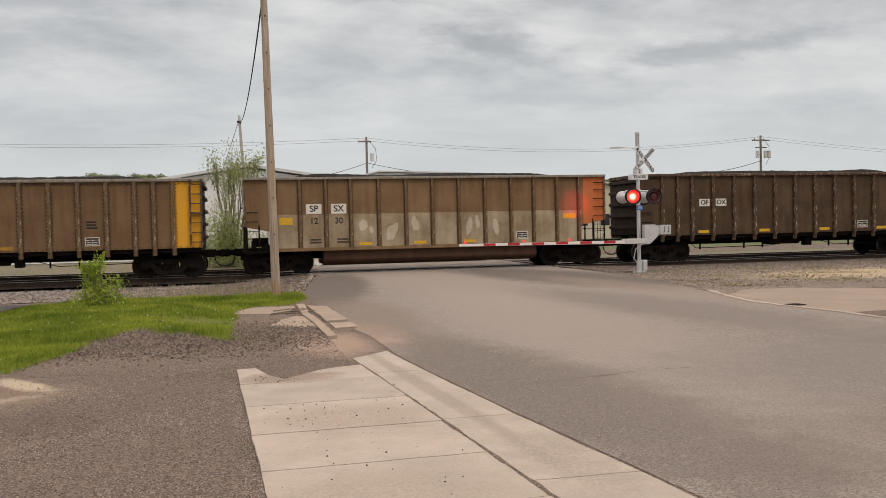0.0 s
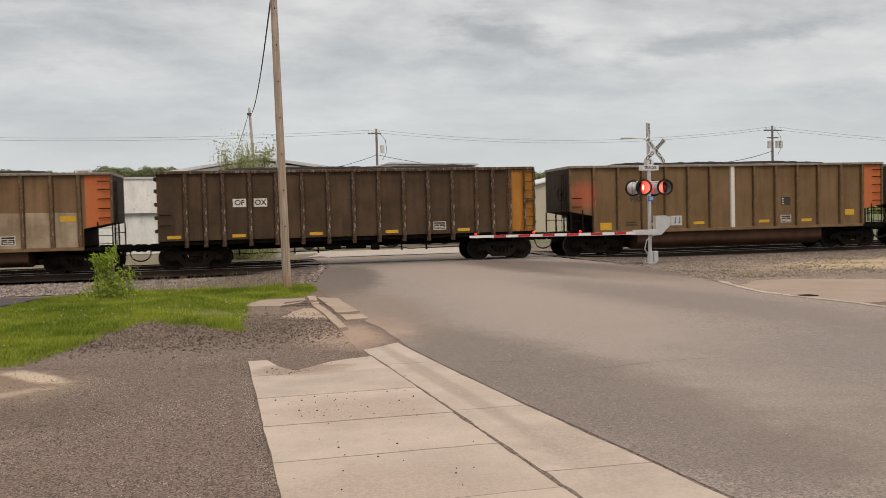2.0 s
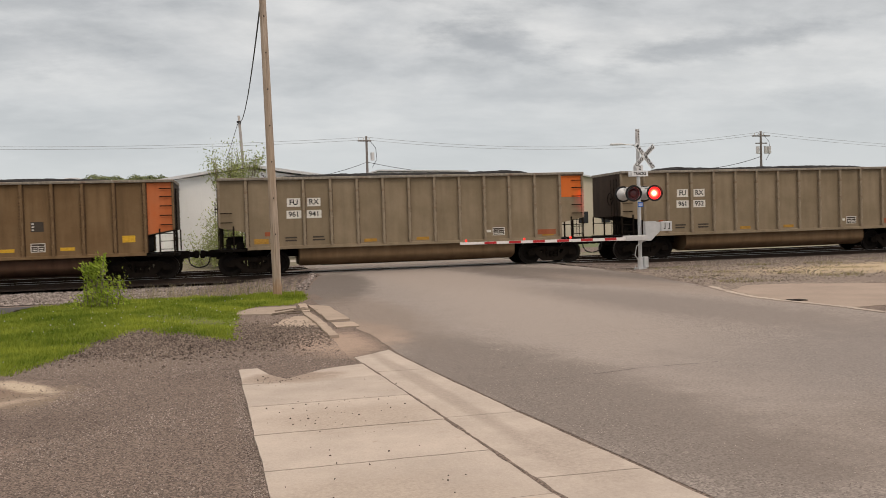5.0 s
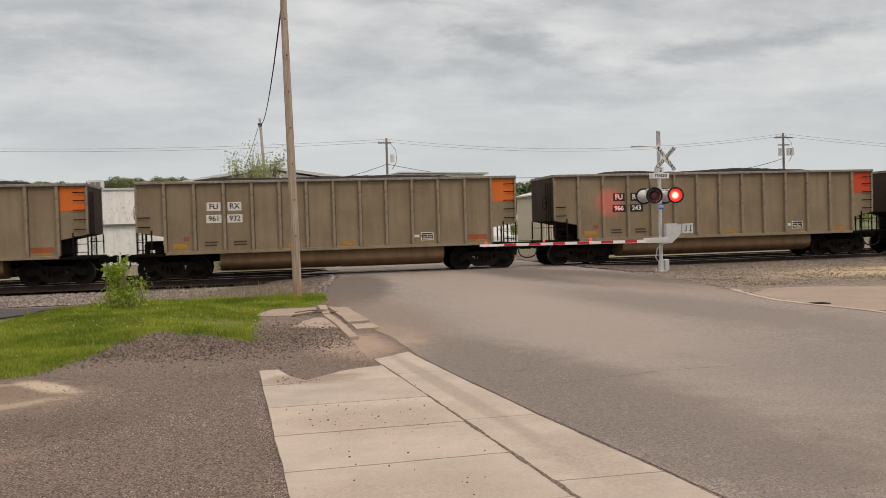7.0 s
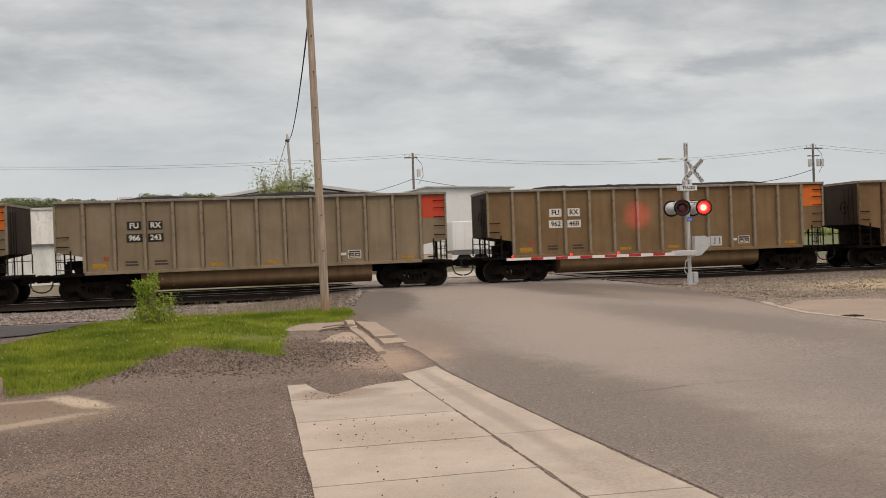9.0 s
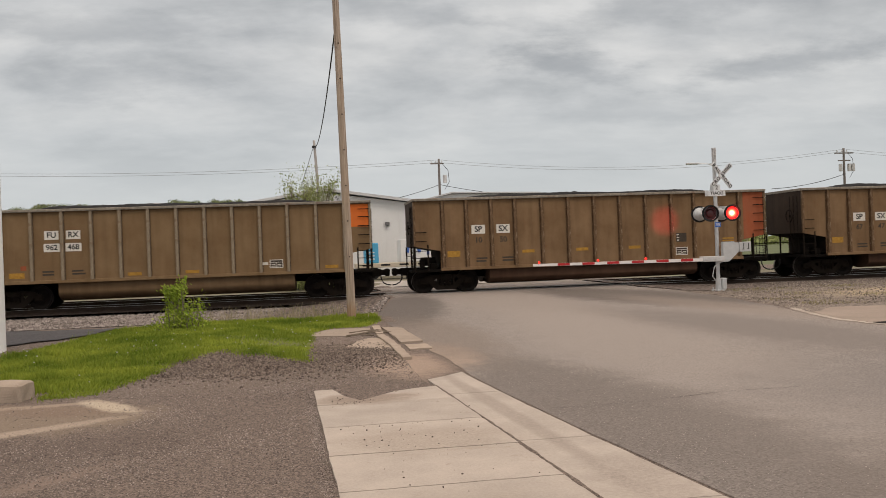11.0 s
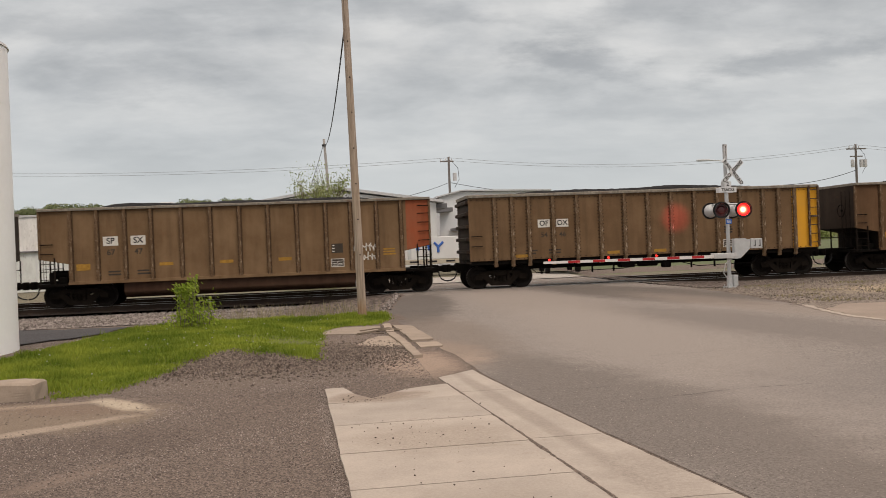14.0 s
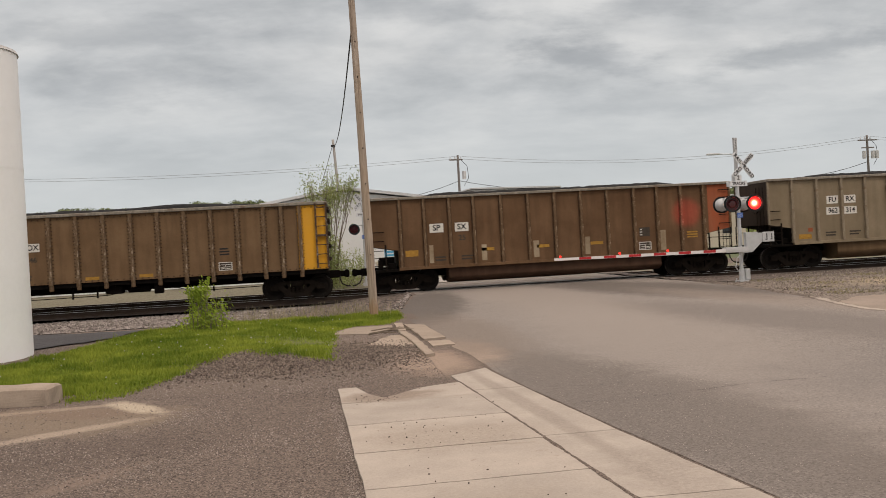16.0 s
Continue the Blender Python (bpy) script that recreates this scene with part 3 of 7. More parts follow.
def mesh_of(name, bm, material, smooth=False):
    me = bpy.data.meshes.new(name)
    bm.to_mesh(me)
    bm.free()
    if smooth:
        for p in me.polygons:
            p.use_smooth = True
    if material:
        me.materials.append(material)
    return me


def thing(name, bm, material, label, category, m=None, kind="", group="", smooth=False):
    ob = new(name, mesh_of(name, bm, material, smooth) if bm else None)
    if m is not None:
        ob.matrix_basis = m
    return tagged(ob, label, category, group, kind)


def part(name, bm, material, parent, label="", m=None, smooth=False):
    me = bm if isinstance(bm, bpy.types.Mesh) else mesh_of(name, bm, material, smooth)
    ob = new(name, me)
    ob.parent = parent
    if m is not None:
        ob.matrix_basis = m
    return tagged(ob, label)


B = bmesh.new


def text_mesh(s, size, material, depth=0.004, space=1.0):
    """Letters facing -y, centred on their origin."""
    cu = bpy.data.curves.new("letters", "FONT")
    cu.body, cu.size, cu.align_x, cu.align_y, cu.extrude = s, size, "CENTER", "CENTER", depth
    cu.offset = size * 0.020
    cu.space_character = space
    ob = bpy.data.objects.new("letters", cu)
    scene.collection.objects.link(ob)
    dg = bpy.context.evaluated_depsgraph_get()
    me = bpy.data.meshes.new_from_object(ob.evaluated_get(dg))
    bpy.data.objects.remove(ob)
    me.transform(pose(0, 0, 0, 90, 0, 0))
    me.materials.clear()
    me.materials.append(material)
    me.name = "lettering"
    return me


def sstep(a, b, v):
    k = min(1.0, max(0.0, (v - a) / (b - a)))
    return k * k * (3 - 2 * k)


# ---- ground ----
TRACK_Y, TRACK2_Y, RAIL_Z = 36.1, 40.5, -0.03


def road_left(y):
    pts = ((-60, 9.9), (0, 3.3), (4.97, 2.74), (7.63, 2.4), (10.1, 2.13), (11.7, 1.98), (13.0, 1.95), (16.0, 1.83), (19.2, 1.74), (21.7, 1.45), (24.5, 1.6), (27.0, 1.95), (32.5, 2.65), (45, 3.6), (60, 4.0))
    for (y0, x0), (y1, x1) in zip(pts, pts[1:]):
        if y <= y1:
            return x0 + (x1 - x0) * (y - y0) / (y1 - y0)
    return 4.0


def road_right(y):
    pts = ((-60, 60), (11.8, 60), (12.6, 10.5), (15.5, 10.5), (19.0, 10.9), (25.3, 11.9), (33.0, 12.3), (60, 12.6))
    for (y0, x0), (y1, x1) in zip(pts, pts[1:]):
        if y <= y1:
            return x0 + (x1 - x0) * (y - y0) / (y1 - y0)
    return 12.6


def height(x, y):
    """Lie of the land: level by the road, lower along the track bed, a low heap beside the lot."""
    off = max(0.0, road_left(y) - x - 0.2, x - road_right(y) - 0.3)
    side = sstep(0.0, 0.6, off)
    z = -0.30 * side * sstep(23.8, 26.5, y) * (1 - sstep(44, 50, y)) if x < 7 else -0.16 * side * sstep(27.2, 31.0, y) * (1 - sstep(44, 50, y))
    z += -0.04 * sstep(29, 34, y)
    z += 0.16 * math.exp(-((x + 1.55) / 1.5) ** 2 - ((y - 15.2) / 0.75) ** 2)
    z += 0.06 * math.exp(-((x + 0.4) / 0.9) ** 2 - ((y - 14.3) / 0.6) ** 2)
    if x < -0.3 and 13 < y < 24:
        z += 0.12 * sstep(-0.3, -1.6, x) * sstep(14.5, 18, y) * (1 - sstep(20.5, 23.5, y))
    if x < 1.9 and y < 30:
        z += 0.012 * noise.noise(Vector((x * 0.9, y * 0.9, 0)))
    return z


def sheet(xs, ys, up):
    verts = [(x, y, height(x, y) + up) for y in ys for x in xs]
    w = len(xs)
    faces = [(j * w + i, j * w + i + 1, (j + 1) * w + i + 1, (j + 1) * w + i) for j in range(len(ys) - 1) for i in range(w - 1)]
    return verts, faces


def from_lists(name, verts, faces, material, smooth=True):
    me = bpy.data.meshes.new(name)
    me.from_pydata(verts, [], faces)
    me.materials.append(material)
    if smooth:
        for p in me.polygons:
            p.use_smooth = True
    me.update()
    return me


def ground():
    xs = [-3000, -800, -250, -120, -70] + [-40 + 0.8 * i for i in range(38)] + [-9.6 + 0.16 * i for i in range(120)] + [9.6 + 0.9 * i for i in range(40)] + [50, 80, 150, 400, 900, 3000]
    ys = [-3000, -800, -200, -80, -30] + [-10 + 1.0 * i for i in range(14)] + [4 + 0.175 * i for i in range(172)] + [34.5 + 1.0 * i for i in range(30)] + [70, 90, 130, 250, 700, 1500, 4000]
    v, f = sheet(xs, ys, 0)
    tagged(new("ground", from_lists("ground", v, f, M["lot"])), "brown-grey gravelly lot and open ground", "ground", kind="structure")


def strip(name, y0, y1, n, left, right, up, material, label, category, cols=1, ragged=0.0):
    """A surface between a left and a right edge, laid over the ground."""
    verts, faces = [], []
    for j in range(n + 1):
        y = y0 + (y1 - y0) * j / n
        a, b = left(y), right(y)
        if ragged:
            if name == "road":
                ragged = 0.015 + 0.12 * sstep(11.5, 14, y)
            a += ragged * noise.noise(Vector((y * 2.1, 3.3, 0)))
            b += ragged * noise.noise(Vector((y * 2.1, 9.1, 0)))
        for i in range(cols + 1):
            x = a + (b - a) * i / cols
            verts.append((x, y, -0.04 * sstep(29, 34, y) + up if name == "road" else -0.212 if name.startswith("track_bed") else height(x, y) + up))
    w = cols + 1
    for j in range(n):
        for i in range(cols):
            faces.append((j * w + i, j * w + i + 1, (j + 1) * w + i + 1, (j + 1) * w + i))
    return tagged(new(name, from_lists(name, verts, faces, material)), label, category, kind="structure")


def patch(name, cx, cy, rx, ry, up, material, label, category, rot=0.0, rag=0.25, seed=0, n=48):
    """An irregular flat stain or worn place laid over the ground."""
    verts, faces = [], []
    rings = 5
    verts.append((cx, cy, height(cx, cy) + up))
    for k in range(1, rings + 1):
        for i in range(n):
            t = 2 * math.pi * i / n
            q = 1 + rag * noise.noise(Vector((math.cos(t) * 1.7 + seed, math.sin(t) * 1.7, seed * 0.7))) + rag * 0.5 * noise.noise(Vector((math.cos(t) * 6 + seed, math.sin(t) * 6, 1)))
            a, b = rx * q * k / rings * math.cos(t), ry * q * k / rings * math.sin(t)
            x, y = cx + a * math.cos(rot) - b * math.sin(rot), cy + a * math.sin(rot) + b * math.cos(rot)
            verts.append((x, y, height(x, y) + up))
    for i in range(n):
        faces.append((0, 1 + i, 1 + (i + 1) % n))
    for k in range(rings - 1):
        for i in range(n):
            a, b = 1 + k * n + i, 1 + k * n + (i + 1) % n
            faces.append((a, a + n, b + n, b))
    return tagged(new(name, from_lists(name, verts, faces, material)), label, category, kind="structure")


def surfaces():
    ground()
    strip("road", -40, 66, 220, road_left, road_right, 0.004, M["asphalt"], "worn grey asphalt road leading over the crossing", "road", cols=6, ragged=0.10)
    # beds of both tracks
    for side in ("left", "right"):
        lo = (lambda y: -120) if side == "left" else (lambda y: road_right(y) + 0.3)
        hi = (lambda y: road_left(y) - 0.3) if side == "left" else (lambda y: 140)
        y0 = 24.2 if side == "left" else 28.6
        strip("ballast_" + side, y0, 44.5, 40, lo, hi, 0.012, M["ballast_bed"], "grey crushed-stone ballast beside the rails", "ballast", cols=30, ragged=0.5)
        strip("track_bed_" + side, 34.2, 43.4, 10, lo, hi, 0.125 if side == "left" else 0.03, M["dark_ballast"], "oily ballast under the rails, darkened for the train shade", "ballast", cols=30, ragged=0.2)
    strip("crossing_apron", 42.2, 50, 6, lambda y: 2.2, lambda y: 13.0, 0.035, M["yard"], "pale concrete apron beyond the tracks", "yard", cols=8, ragged=0.3)
    strip("yard", 45.5, 64, 10, lambda y: -90, lambda y: 13.5 + 0.1 * (y - 46), 0.02, M["yard_dull"], "dull gravel yard beyond the tracks", "yard", cols=30, ragged=0.8)
    strip("side_street", 44.6, 46.4, 4, lambda y: 13.5, lambda y: 160, 0.03, M["yard_dull"], "dull grey side street beyond the tracks", "road", cols=20)
    strip("far_field", 46.5, 400, 40, lambda y: 14.5 + 0.1 * (y - 46), lambda y: 500, 0.02, M["field"], "green meadow beyond the tracks", "grass", cols=20)
    strip("gravel_shoulder", 18.6, 29.2, 40, lambda y: road_right(y) + 0.05, lambda y: 60, 0.006, M["grey_gravel"], "grey gravel shoulder beside the crossing signal", "gravel", cols=40, ragged=0.45)
    patch("dark_path", -7.9, 20.7, 3.0, 3.3, 0.03, M["dark_asphalt"], "dark asphalt path behind the grass", "path", rot=0.0, seed=3)

    rnd = random.Random(21)
    for pts in (((2.37, 9.1), (2.95, 9.05), (4.4, 9.42), (5.4, 9.45)), ((2.3, 10.2), (2.9, 10.05), (3.2, 10.1)), ((4.6, 12.5), (6.2, 12.7), (8.0, 12.4)), ((7.6, 10.6), (9.4, 10.5), (10.6, 10.7))):
        bm = B()
        prev = None
        for (x0, y0), (x1, y1) in zip(pts, pts[1:]):
            for k in range(9):
                t = k / 8
                x, y = x0 + (x1 - x0) * t, y0 + (y1 - y0) * t + rnd.uniform(-0.02, 0.02)
                w = rnd.uniform(0.001, 0.006)
                ring = (bm.verts.new((x, y - w, 0.0075)), bm.verts.new((x, y + w, 0.0075)))
                if prev:
                    bm.faces.new((prev[0], ring[0], ring[1], prev[1]))
                prev = ring
        thing("road_crack", bm, M["dark_asphalt"], "thin dark crack in the asphalt", "crack", kind="structure")


surfaces()


def slab(name, poly, z0, z1, material, parent, jag=0.012):
    """A slab with chipped, uneven edges."""
    out = []
    for (x0, y0), (x1, y1) in zip(poly, poly[1:] + poly[:1]):
        n = max(1, int(math.hypot(x1 - x0, y1 - y0) / 0.16))
        for k in range(n):
            t = k / n
            x, y = x0 + (x1 - x0) * t, y0 + (y1 - y0) * t
            d = Vector((x * 5.3, y * 5.3, z1 * 40))
            out.append((x + jag * noise.noise(d), y + jag * noise.noise(d + Vector((7, 3, 1)))))
    poly = out
    bm = B()
    prism(bm, poly, "z", z0, z1)
    return part(name, bm, material, parent)


def sidewalk():
    walk_way = thing("pavement", None, None, "pale concrete pavement slabs with dirt in the joints", "pavement", kind="structure")

    def lx(y):
        return 0.34 - 0.041 * y + 0.025 * noise.noise(Vector((y * 1.3, 8, 0)))

    def sx(y):
        return 2.26 - 0.079 * y
    ys = [10.0, 8.72, 7.5, 6.36, 5.2, 4.05, 2.9, 1.7, 0.4, -1.0, -2.5, -4.0]
    g = 0.007
    # broken far slab with its bitten edge
    slab("slab", [(lx(10.0 + g), 10.0 + g), (lx(11.1), 11.1), (0.12, 11.12), (0.25, 10.55), (0.42, 10.2), (0.62, 10.42), (0.86, 10.72), (1.1, 10.85), (sx(10.95), 10.95), (sx(10.0 + g) - g, 10.0 + g)], -0.1, 0.022, M["concrete"], walk_way)
    for y1, y0 in zip(ys, ys[1:]):
        k = 0.03
        slab("slab", [(lx(y1 - g), y1 - g - k), (lx(y0 + g), y0 + g - k), (sx(y0 + g) - g, y0 + g + k), (sx(y1 - g) - g, y1 - g + k)], -0.1, 0.022 + random.uniform(-0.004, 0.004), M["concrete"], walk_way)
    gut = thing("gutter", None, None, "pale concrete gutter along the pavement's edge", "gutter", kind="structure")
    gy = [12.0, 10.3, 7.63, 5.6, 3.4, 1.2, -1.2, -4.0]

    def rx(y):
        return road_left(y) - 0.05
    for y1, y0 in zip(gy, gy[1:]):
        a, b = y1 - g, y0 + g
        n = 4
        left = [(sx(a + (b - a) * i / n) + 0.02, a + (b - a) * i / n) for i in range(n + 1)]
        right = [(rx(a + (b - a) * i / n) + 0.008 * noise.noise(Vector((a + (b - a) * i / n, 5, 2))), a + (b - a) * i / n) for i in range(n + 1)]
        if y1 == 12.0:
            left[0], right[0] = (1.62, 11.8), (1.9, 12.1)
        slab("slab", left + right[::-1], -0.1, 0.014, M["concrete"], gut)
    # dirt line in the seam between the two
    bm = B()
    prev = None
    for i in range(330):
        y = 11.0 - i * 0.045
        w = 0.010 + 0.016 * abs(noise.noise(Vector((y * 3, 0, 0)))) + 0.010 * abs(noise.noise(Vector((y * 14, 2, 0)))) + 0.022 * sstep(9.3, 7.5, y) * max(0.0, noise.noise(Vector((y * 1.1, 5, 0))) + 0.25)
        c = sx(y) + 0.004 + 0.012 * noise.noise(Vector((y * 5, 9, 0)))
        row = [bm.verts.new((c + k * w, y, 0.0255 - 0.004 * abs(k))) for k in (-1, 0, 1)]
        if prev:
            for p, q in ((0, 1), (1, 2)):
                bm.faces.new((prev[p], row[p], row[q], prev[q]))
        prev = row
    thing("seam_dirt", bm, M["lot"], "dark dirt and grit in the pavement seam", "dirt", kind="stuff")
    crk = thing("slab_cracks", None, None, "hairline cracks across the pavement slabs", "crack", kind="structure")
    for pts in (((0.80, 9.93), (1.05, 9.90), (1.38, 9.95)), ((1.20, 9.06), (1.34, 9.02), (1.50, 9.07)), ((0.95, 7.35), (1.25, 7.40), (1.55, 7.36))):
        bm = B()
        prev = None
        for (x0, y0), (x1, y1) in zip(pts, pts[1:]):
            for k in range(9):
                x, y = x0 + (x1 - x0) * k / 8, y0 + (y1 - y0) * k / 8 + 0.02 * noise.noise(Vector((x0 * 9 + k, y0, 3)))
                w = 0.002 + 0.005 * abs(noise.noise(Vector((x * 11, y, 1))))
                ring = (bm.verts.new((x, y - w, 0.0285)), bm.verts.new((x, y + w, 0.0285)))
                if prev:
                    bm.faces.new((prev[0], ring[0], ring[1], prev[1]))
                prev = ring
        part("crack", bm, M["concrete_old"], crk)
    # broken slabs and kerb by the pole
    far = thing("broken_pavement", None, None, "broken old pavement slabs and tilted kerb near the pole", "pavement", kind="structure")
    slab("slab", [(-0.28, 18.6), (0.1, 19.95), (1.08, 19.95), (1.02, 18.6), (0.5, 18.2)], -0.1, 0.012, M["concrete_old"], far, 0.06)
    slab("slab", [(0.45, 16.2), (0.9, 17.6), (1.2, 17.5), (1.28, 15.6), (0.9, 15.4)], -0.1, 0.010, M["concrete_old"], far, 0.07)
    slab("kerb_stone", [(1.13, 19.9), (1.30, 19.95), (1.26, 18.0), (1.10, 18.0)], -0.1, 0.055, M["concrete_old"], far, 0.03)
    slab("kerb_stone", [(1.10, 17.95), (1.26, 17.95), (1.38, 15.5), (1.40, 13.9), (1.26, 13.85), (1.22, 15.5)], -0.1, 0.045, M["concrete_old"], far, 0.04)
    slab("slab", [(1.34, 19.7), (1.74, 19.2), (1.86, 16.3), (1.46, 16.2)], -0.06, 0.04, M["concrete_old"], far, 0.03)
    slab("slab", [(1.48, 16.0), (1.88, 15.9), (1.9, 15.2), (1.5, 15.1)], -0.06, 0.025, M["concrete_old"], far, 0.05)

    pad = thing("concrete_pad", None, None, "cracked pale concrete pad beside the asphalt", "concrete pad", kind="structure")
    slab("slab", [(10.62, 14.0), (10.52, 15.7), (10.42, 16.7), (10.85, 18.4), (11.9, 19.5), (13.0, 19.3), (15.4, 18.0), (15.0, 13.6)], -0.1, 0.012, M["concrete_pad"], pad, 0.10)
    slab("slab", [(15.1, 13.6), (15.5, 17.9), (26, 14.6), (26, 11.8)], -0.1, 0.015, M["concrete_pad"], pad, 0.1)
    kerb = [(11.15, 19.7), (10.75, 18.3), (10.40, 16.7), (10.46, 15.6), (10.62, 14.0), (10.58, 13.0), (10.9, 12.2)]
    for (x0, y0), (x1, y1) in zip(kerb, kerb[1:]):
        slab("kerb_stone", [(x0, y0 - 0.01), (x1, y1 + 0.01), (x1 - 0.16, y1 + 0.01), (x0 - 0.16, y0 - 0.01)], -0.1, 0.018, M["concrete_kerb"], pad, 0.07)
    drain = thing("drain_grate", None, None, "dark iron drain slot in the pad's edge", "drain", kind="structure")
    for x0, x1, y0, y1 in ((10.44, 10.58, 15.38, 15.66), (10.60, 10.74, 15.38, 15.66)):
        bm = B()
        box(bm, x0, x1, y0, y1, -0.02, 0.027)
        part("grate", bm, M["under2"], drain)
    tw = thing("twigs", None, None, "dry brown twigs lying on the broken pavement", "twigs")
    rnd = random.Random(2)
    for k in range(7):
        x, y, a = 1.0 + rnd.uniform(-0.25, 0.2), 18.3 + rnd.uniform(-0.5, 0.5), rnd.uniform(-0.6, 0.6)
        ln = rnd.uniform(0.2, 0.45)
        bm = B()
        path_tube(bm, [(x - ln * math.cos(a), y - ln * math.sin(a), 0.03), (x, y + 0.03, 0.06), (x + ln * math.cos(a), y + ln * math.sin(a), 0.035)], 0.012, 5)
        part("twig", bm, M["bark"], tw)


sidewalk()


# ---- railway track ----
def rail_track(yc):
    t = thing("railway_track", None, None, "rusty steel rails on dark timber sleepers", "railway track", m=pose(0, yc, 0), kind="structure")
    for s in (-0.755, 0.755):
        bm = B()
        prism(bm, [(s - 0.07, -0.205), (s + 0.07, -0.205), (s + 0.07, -0.19), (s + 0.012, -0.17), (s + 0.012, -0.075), (s + 0.036, -0.065), (s + 0.036, -0.038), (s - 0.036, -0.038), (s - 0.036, -0.065), (s - 0.012, -0.075), (s - 0.012, -0.17), (s - 0.07, -0.19)], "x", -110, 130)
        r = part("rail", bm, M["rail_side"], t)
        bm = B()
        box(bm, -110, 130, s - 0.033, s + 0.033, -0.040, -0.030)
        part("rail_head", bm, M["rail_top"], r, "polished running surface")
    sl = B()
    box(sl, -0.115, 0.115, -1.3, 1.3, -0.40, -0.205)
    me = mesh_of("sleeper", sl, M["sleeper"])
    for i in range(150):
        x = -32 + i * 0.52
        if 2.3 < x < 12.6:
            continue
        part("sleeper", me, None, t, m=pose(x, 0.03 * random.uniform(-1, 1), 0))


rail_track(TRACK_Y)
rail_track(TRACK2_Y)


def crossing_panels():
    c = thing("crossing_panels", None, None, "grey crossing panels between the rails", "crossing", kind="structure")
    for yc in (TRACK_Y, TRACK2_Y):
        for y0, y1 in ((-1.6, -0.83), (-0.66, 0.66), (0.83, 1.6)):
            for i in range(4):
                bm = B()
                box(bm, 2.7 + i * 2.42, 2.7 + i * 2.42 + 2.39, yc + y0, yc + y1, -0.2, -0.034)
                part("panel", bm, M["asphalt_light"], c)


crossing_panels()


# ---- coal cars ----
HL = 7.33          # half the length of a car's side
HW = 1.60          # half its width
RIM = 3.73         # height of its top over the rails
PITCH = 16.25
SHARED = {}


def wheel_mesh():
    bm = B()
    prof = [(0.0, -0.09), (0.10, -0.10), (0.12, -0.07), (0.30, -0.02), (0.36, -0.05), (0.36, -0.07), (0.432, -0.07), (0.457, -0.068), (0.457, 0.05), (0.485, 0.06), (0.485, 0.085), (0.36, 0.085), (0.14, 0.06), (0.0, 0.07)]
    seg = 28
    for side in (-1, 1):
        rings = []
        for r, y in prof:
            y = side * (-0.80 + y) * -1 if side == 1 else (-0.80 + y)
            rings.append([bm.verts.new((r * math.cos(2 * math.pi * i / seg), y, r * math.sin(2 * math.pi * i / seg))) for i in range(seg)] if r else None)
        for k, (a, b) in enumerate(zip(rings, rings[1:])):
            if a and b:
                for i in range(seg):
                    j = (i + 1) % seg
                    bm.faces.new((a[i], a[j], b[j], b[i])).material_index = 1 if k == 7 else 0
    tube(bm, (0, -0.98, 0), (0, 0.98, 0), 0.085, seg=10)
    for side in (-1, 1):
        tube(bm, (0, side * 0.86, 0), (0, side * 0.93, 0), 0.15, seg=12)
        for k in range(3):
            a = k * 2.0944
            tube(bm, (0.1 * math.cos(a), side * 0.99, 0.1 * math.sin(a)), (0.1 * math.cos(a), side * 1.0, 0.1 * math.sin(a)), 0.025, seg=6)
    bmesh.ops.recalc_face_normals(bm, faces=bm.faces[:])
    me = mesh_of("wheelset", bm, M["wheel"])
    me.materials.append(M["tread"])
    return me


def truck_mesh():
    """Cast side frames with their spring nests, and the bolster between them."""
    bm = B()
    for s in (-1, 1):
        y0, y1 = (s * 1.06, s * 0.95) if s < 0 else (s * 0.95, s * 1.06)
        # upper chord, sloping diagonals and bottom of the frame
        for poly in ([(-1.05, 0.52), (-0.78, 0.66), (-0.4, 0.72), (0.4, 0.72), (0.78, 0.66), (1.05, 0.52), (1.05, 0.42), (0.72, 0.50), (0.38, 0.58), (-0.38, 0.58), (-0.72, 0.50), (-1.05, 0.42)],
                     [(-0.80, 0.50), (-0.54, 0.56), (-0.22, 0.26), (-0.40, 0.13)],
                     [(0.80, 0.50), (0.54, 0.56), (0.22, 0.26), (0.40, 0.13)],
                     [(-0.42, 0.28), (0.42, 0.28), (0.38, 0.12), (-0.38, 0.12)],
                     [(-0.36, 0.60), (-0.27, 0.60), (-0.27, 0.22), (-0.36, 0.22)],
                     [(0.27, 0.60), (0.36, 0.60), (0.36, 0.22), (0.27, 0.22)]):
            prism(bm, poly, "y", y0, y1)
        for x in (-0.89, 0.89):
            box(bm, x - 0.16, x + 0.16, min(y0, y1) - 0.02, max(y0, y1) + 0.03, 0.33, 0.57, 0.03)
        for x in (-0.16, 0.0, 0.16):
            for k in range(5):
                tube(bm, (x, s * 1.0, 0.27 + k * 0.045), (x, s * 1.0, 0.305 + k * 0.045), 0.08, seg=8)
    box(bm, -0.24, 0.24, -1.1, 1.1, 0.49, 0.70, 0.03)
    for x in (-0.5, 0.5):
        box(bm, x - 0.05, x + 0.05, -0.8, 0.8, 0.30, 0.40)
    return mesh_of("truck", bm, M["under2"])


WHEELS = []


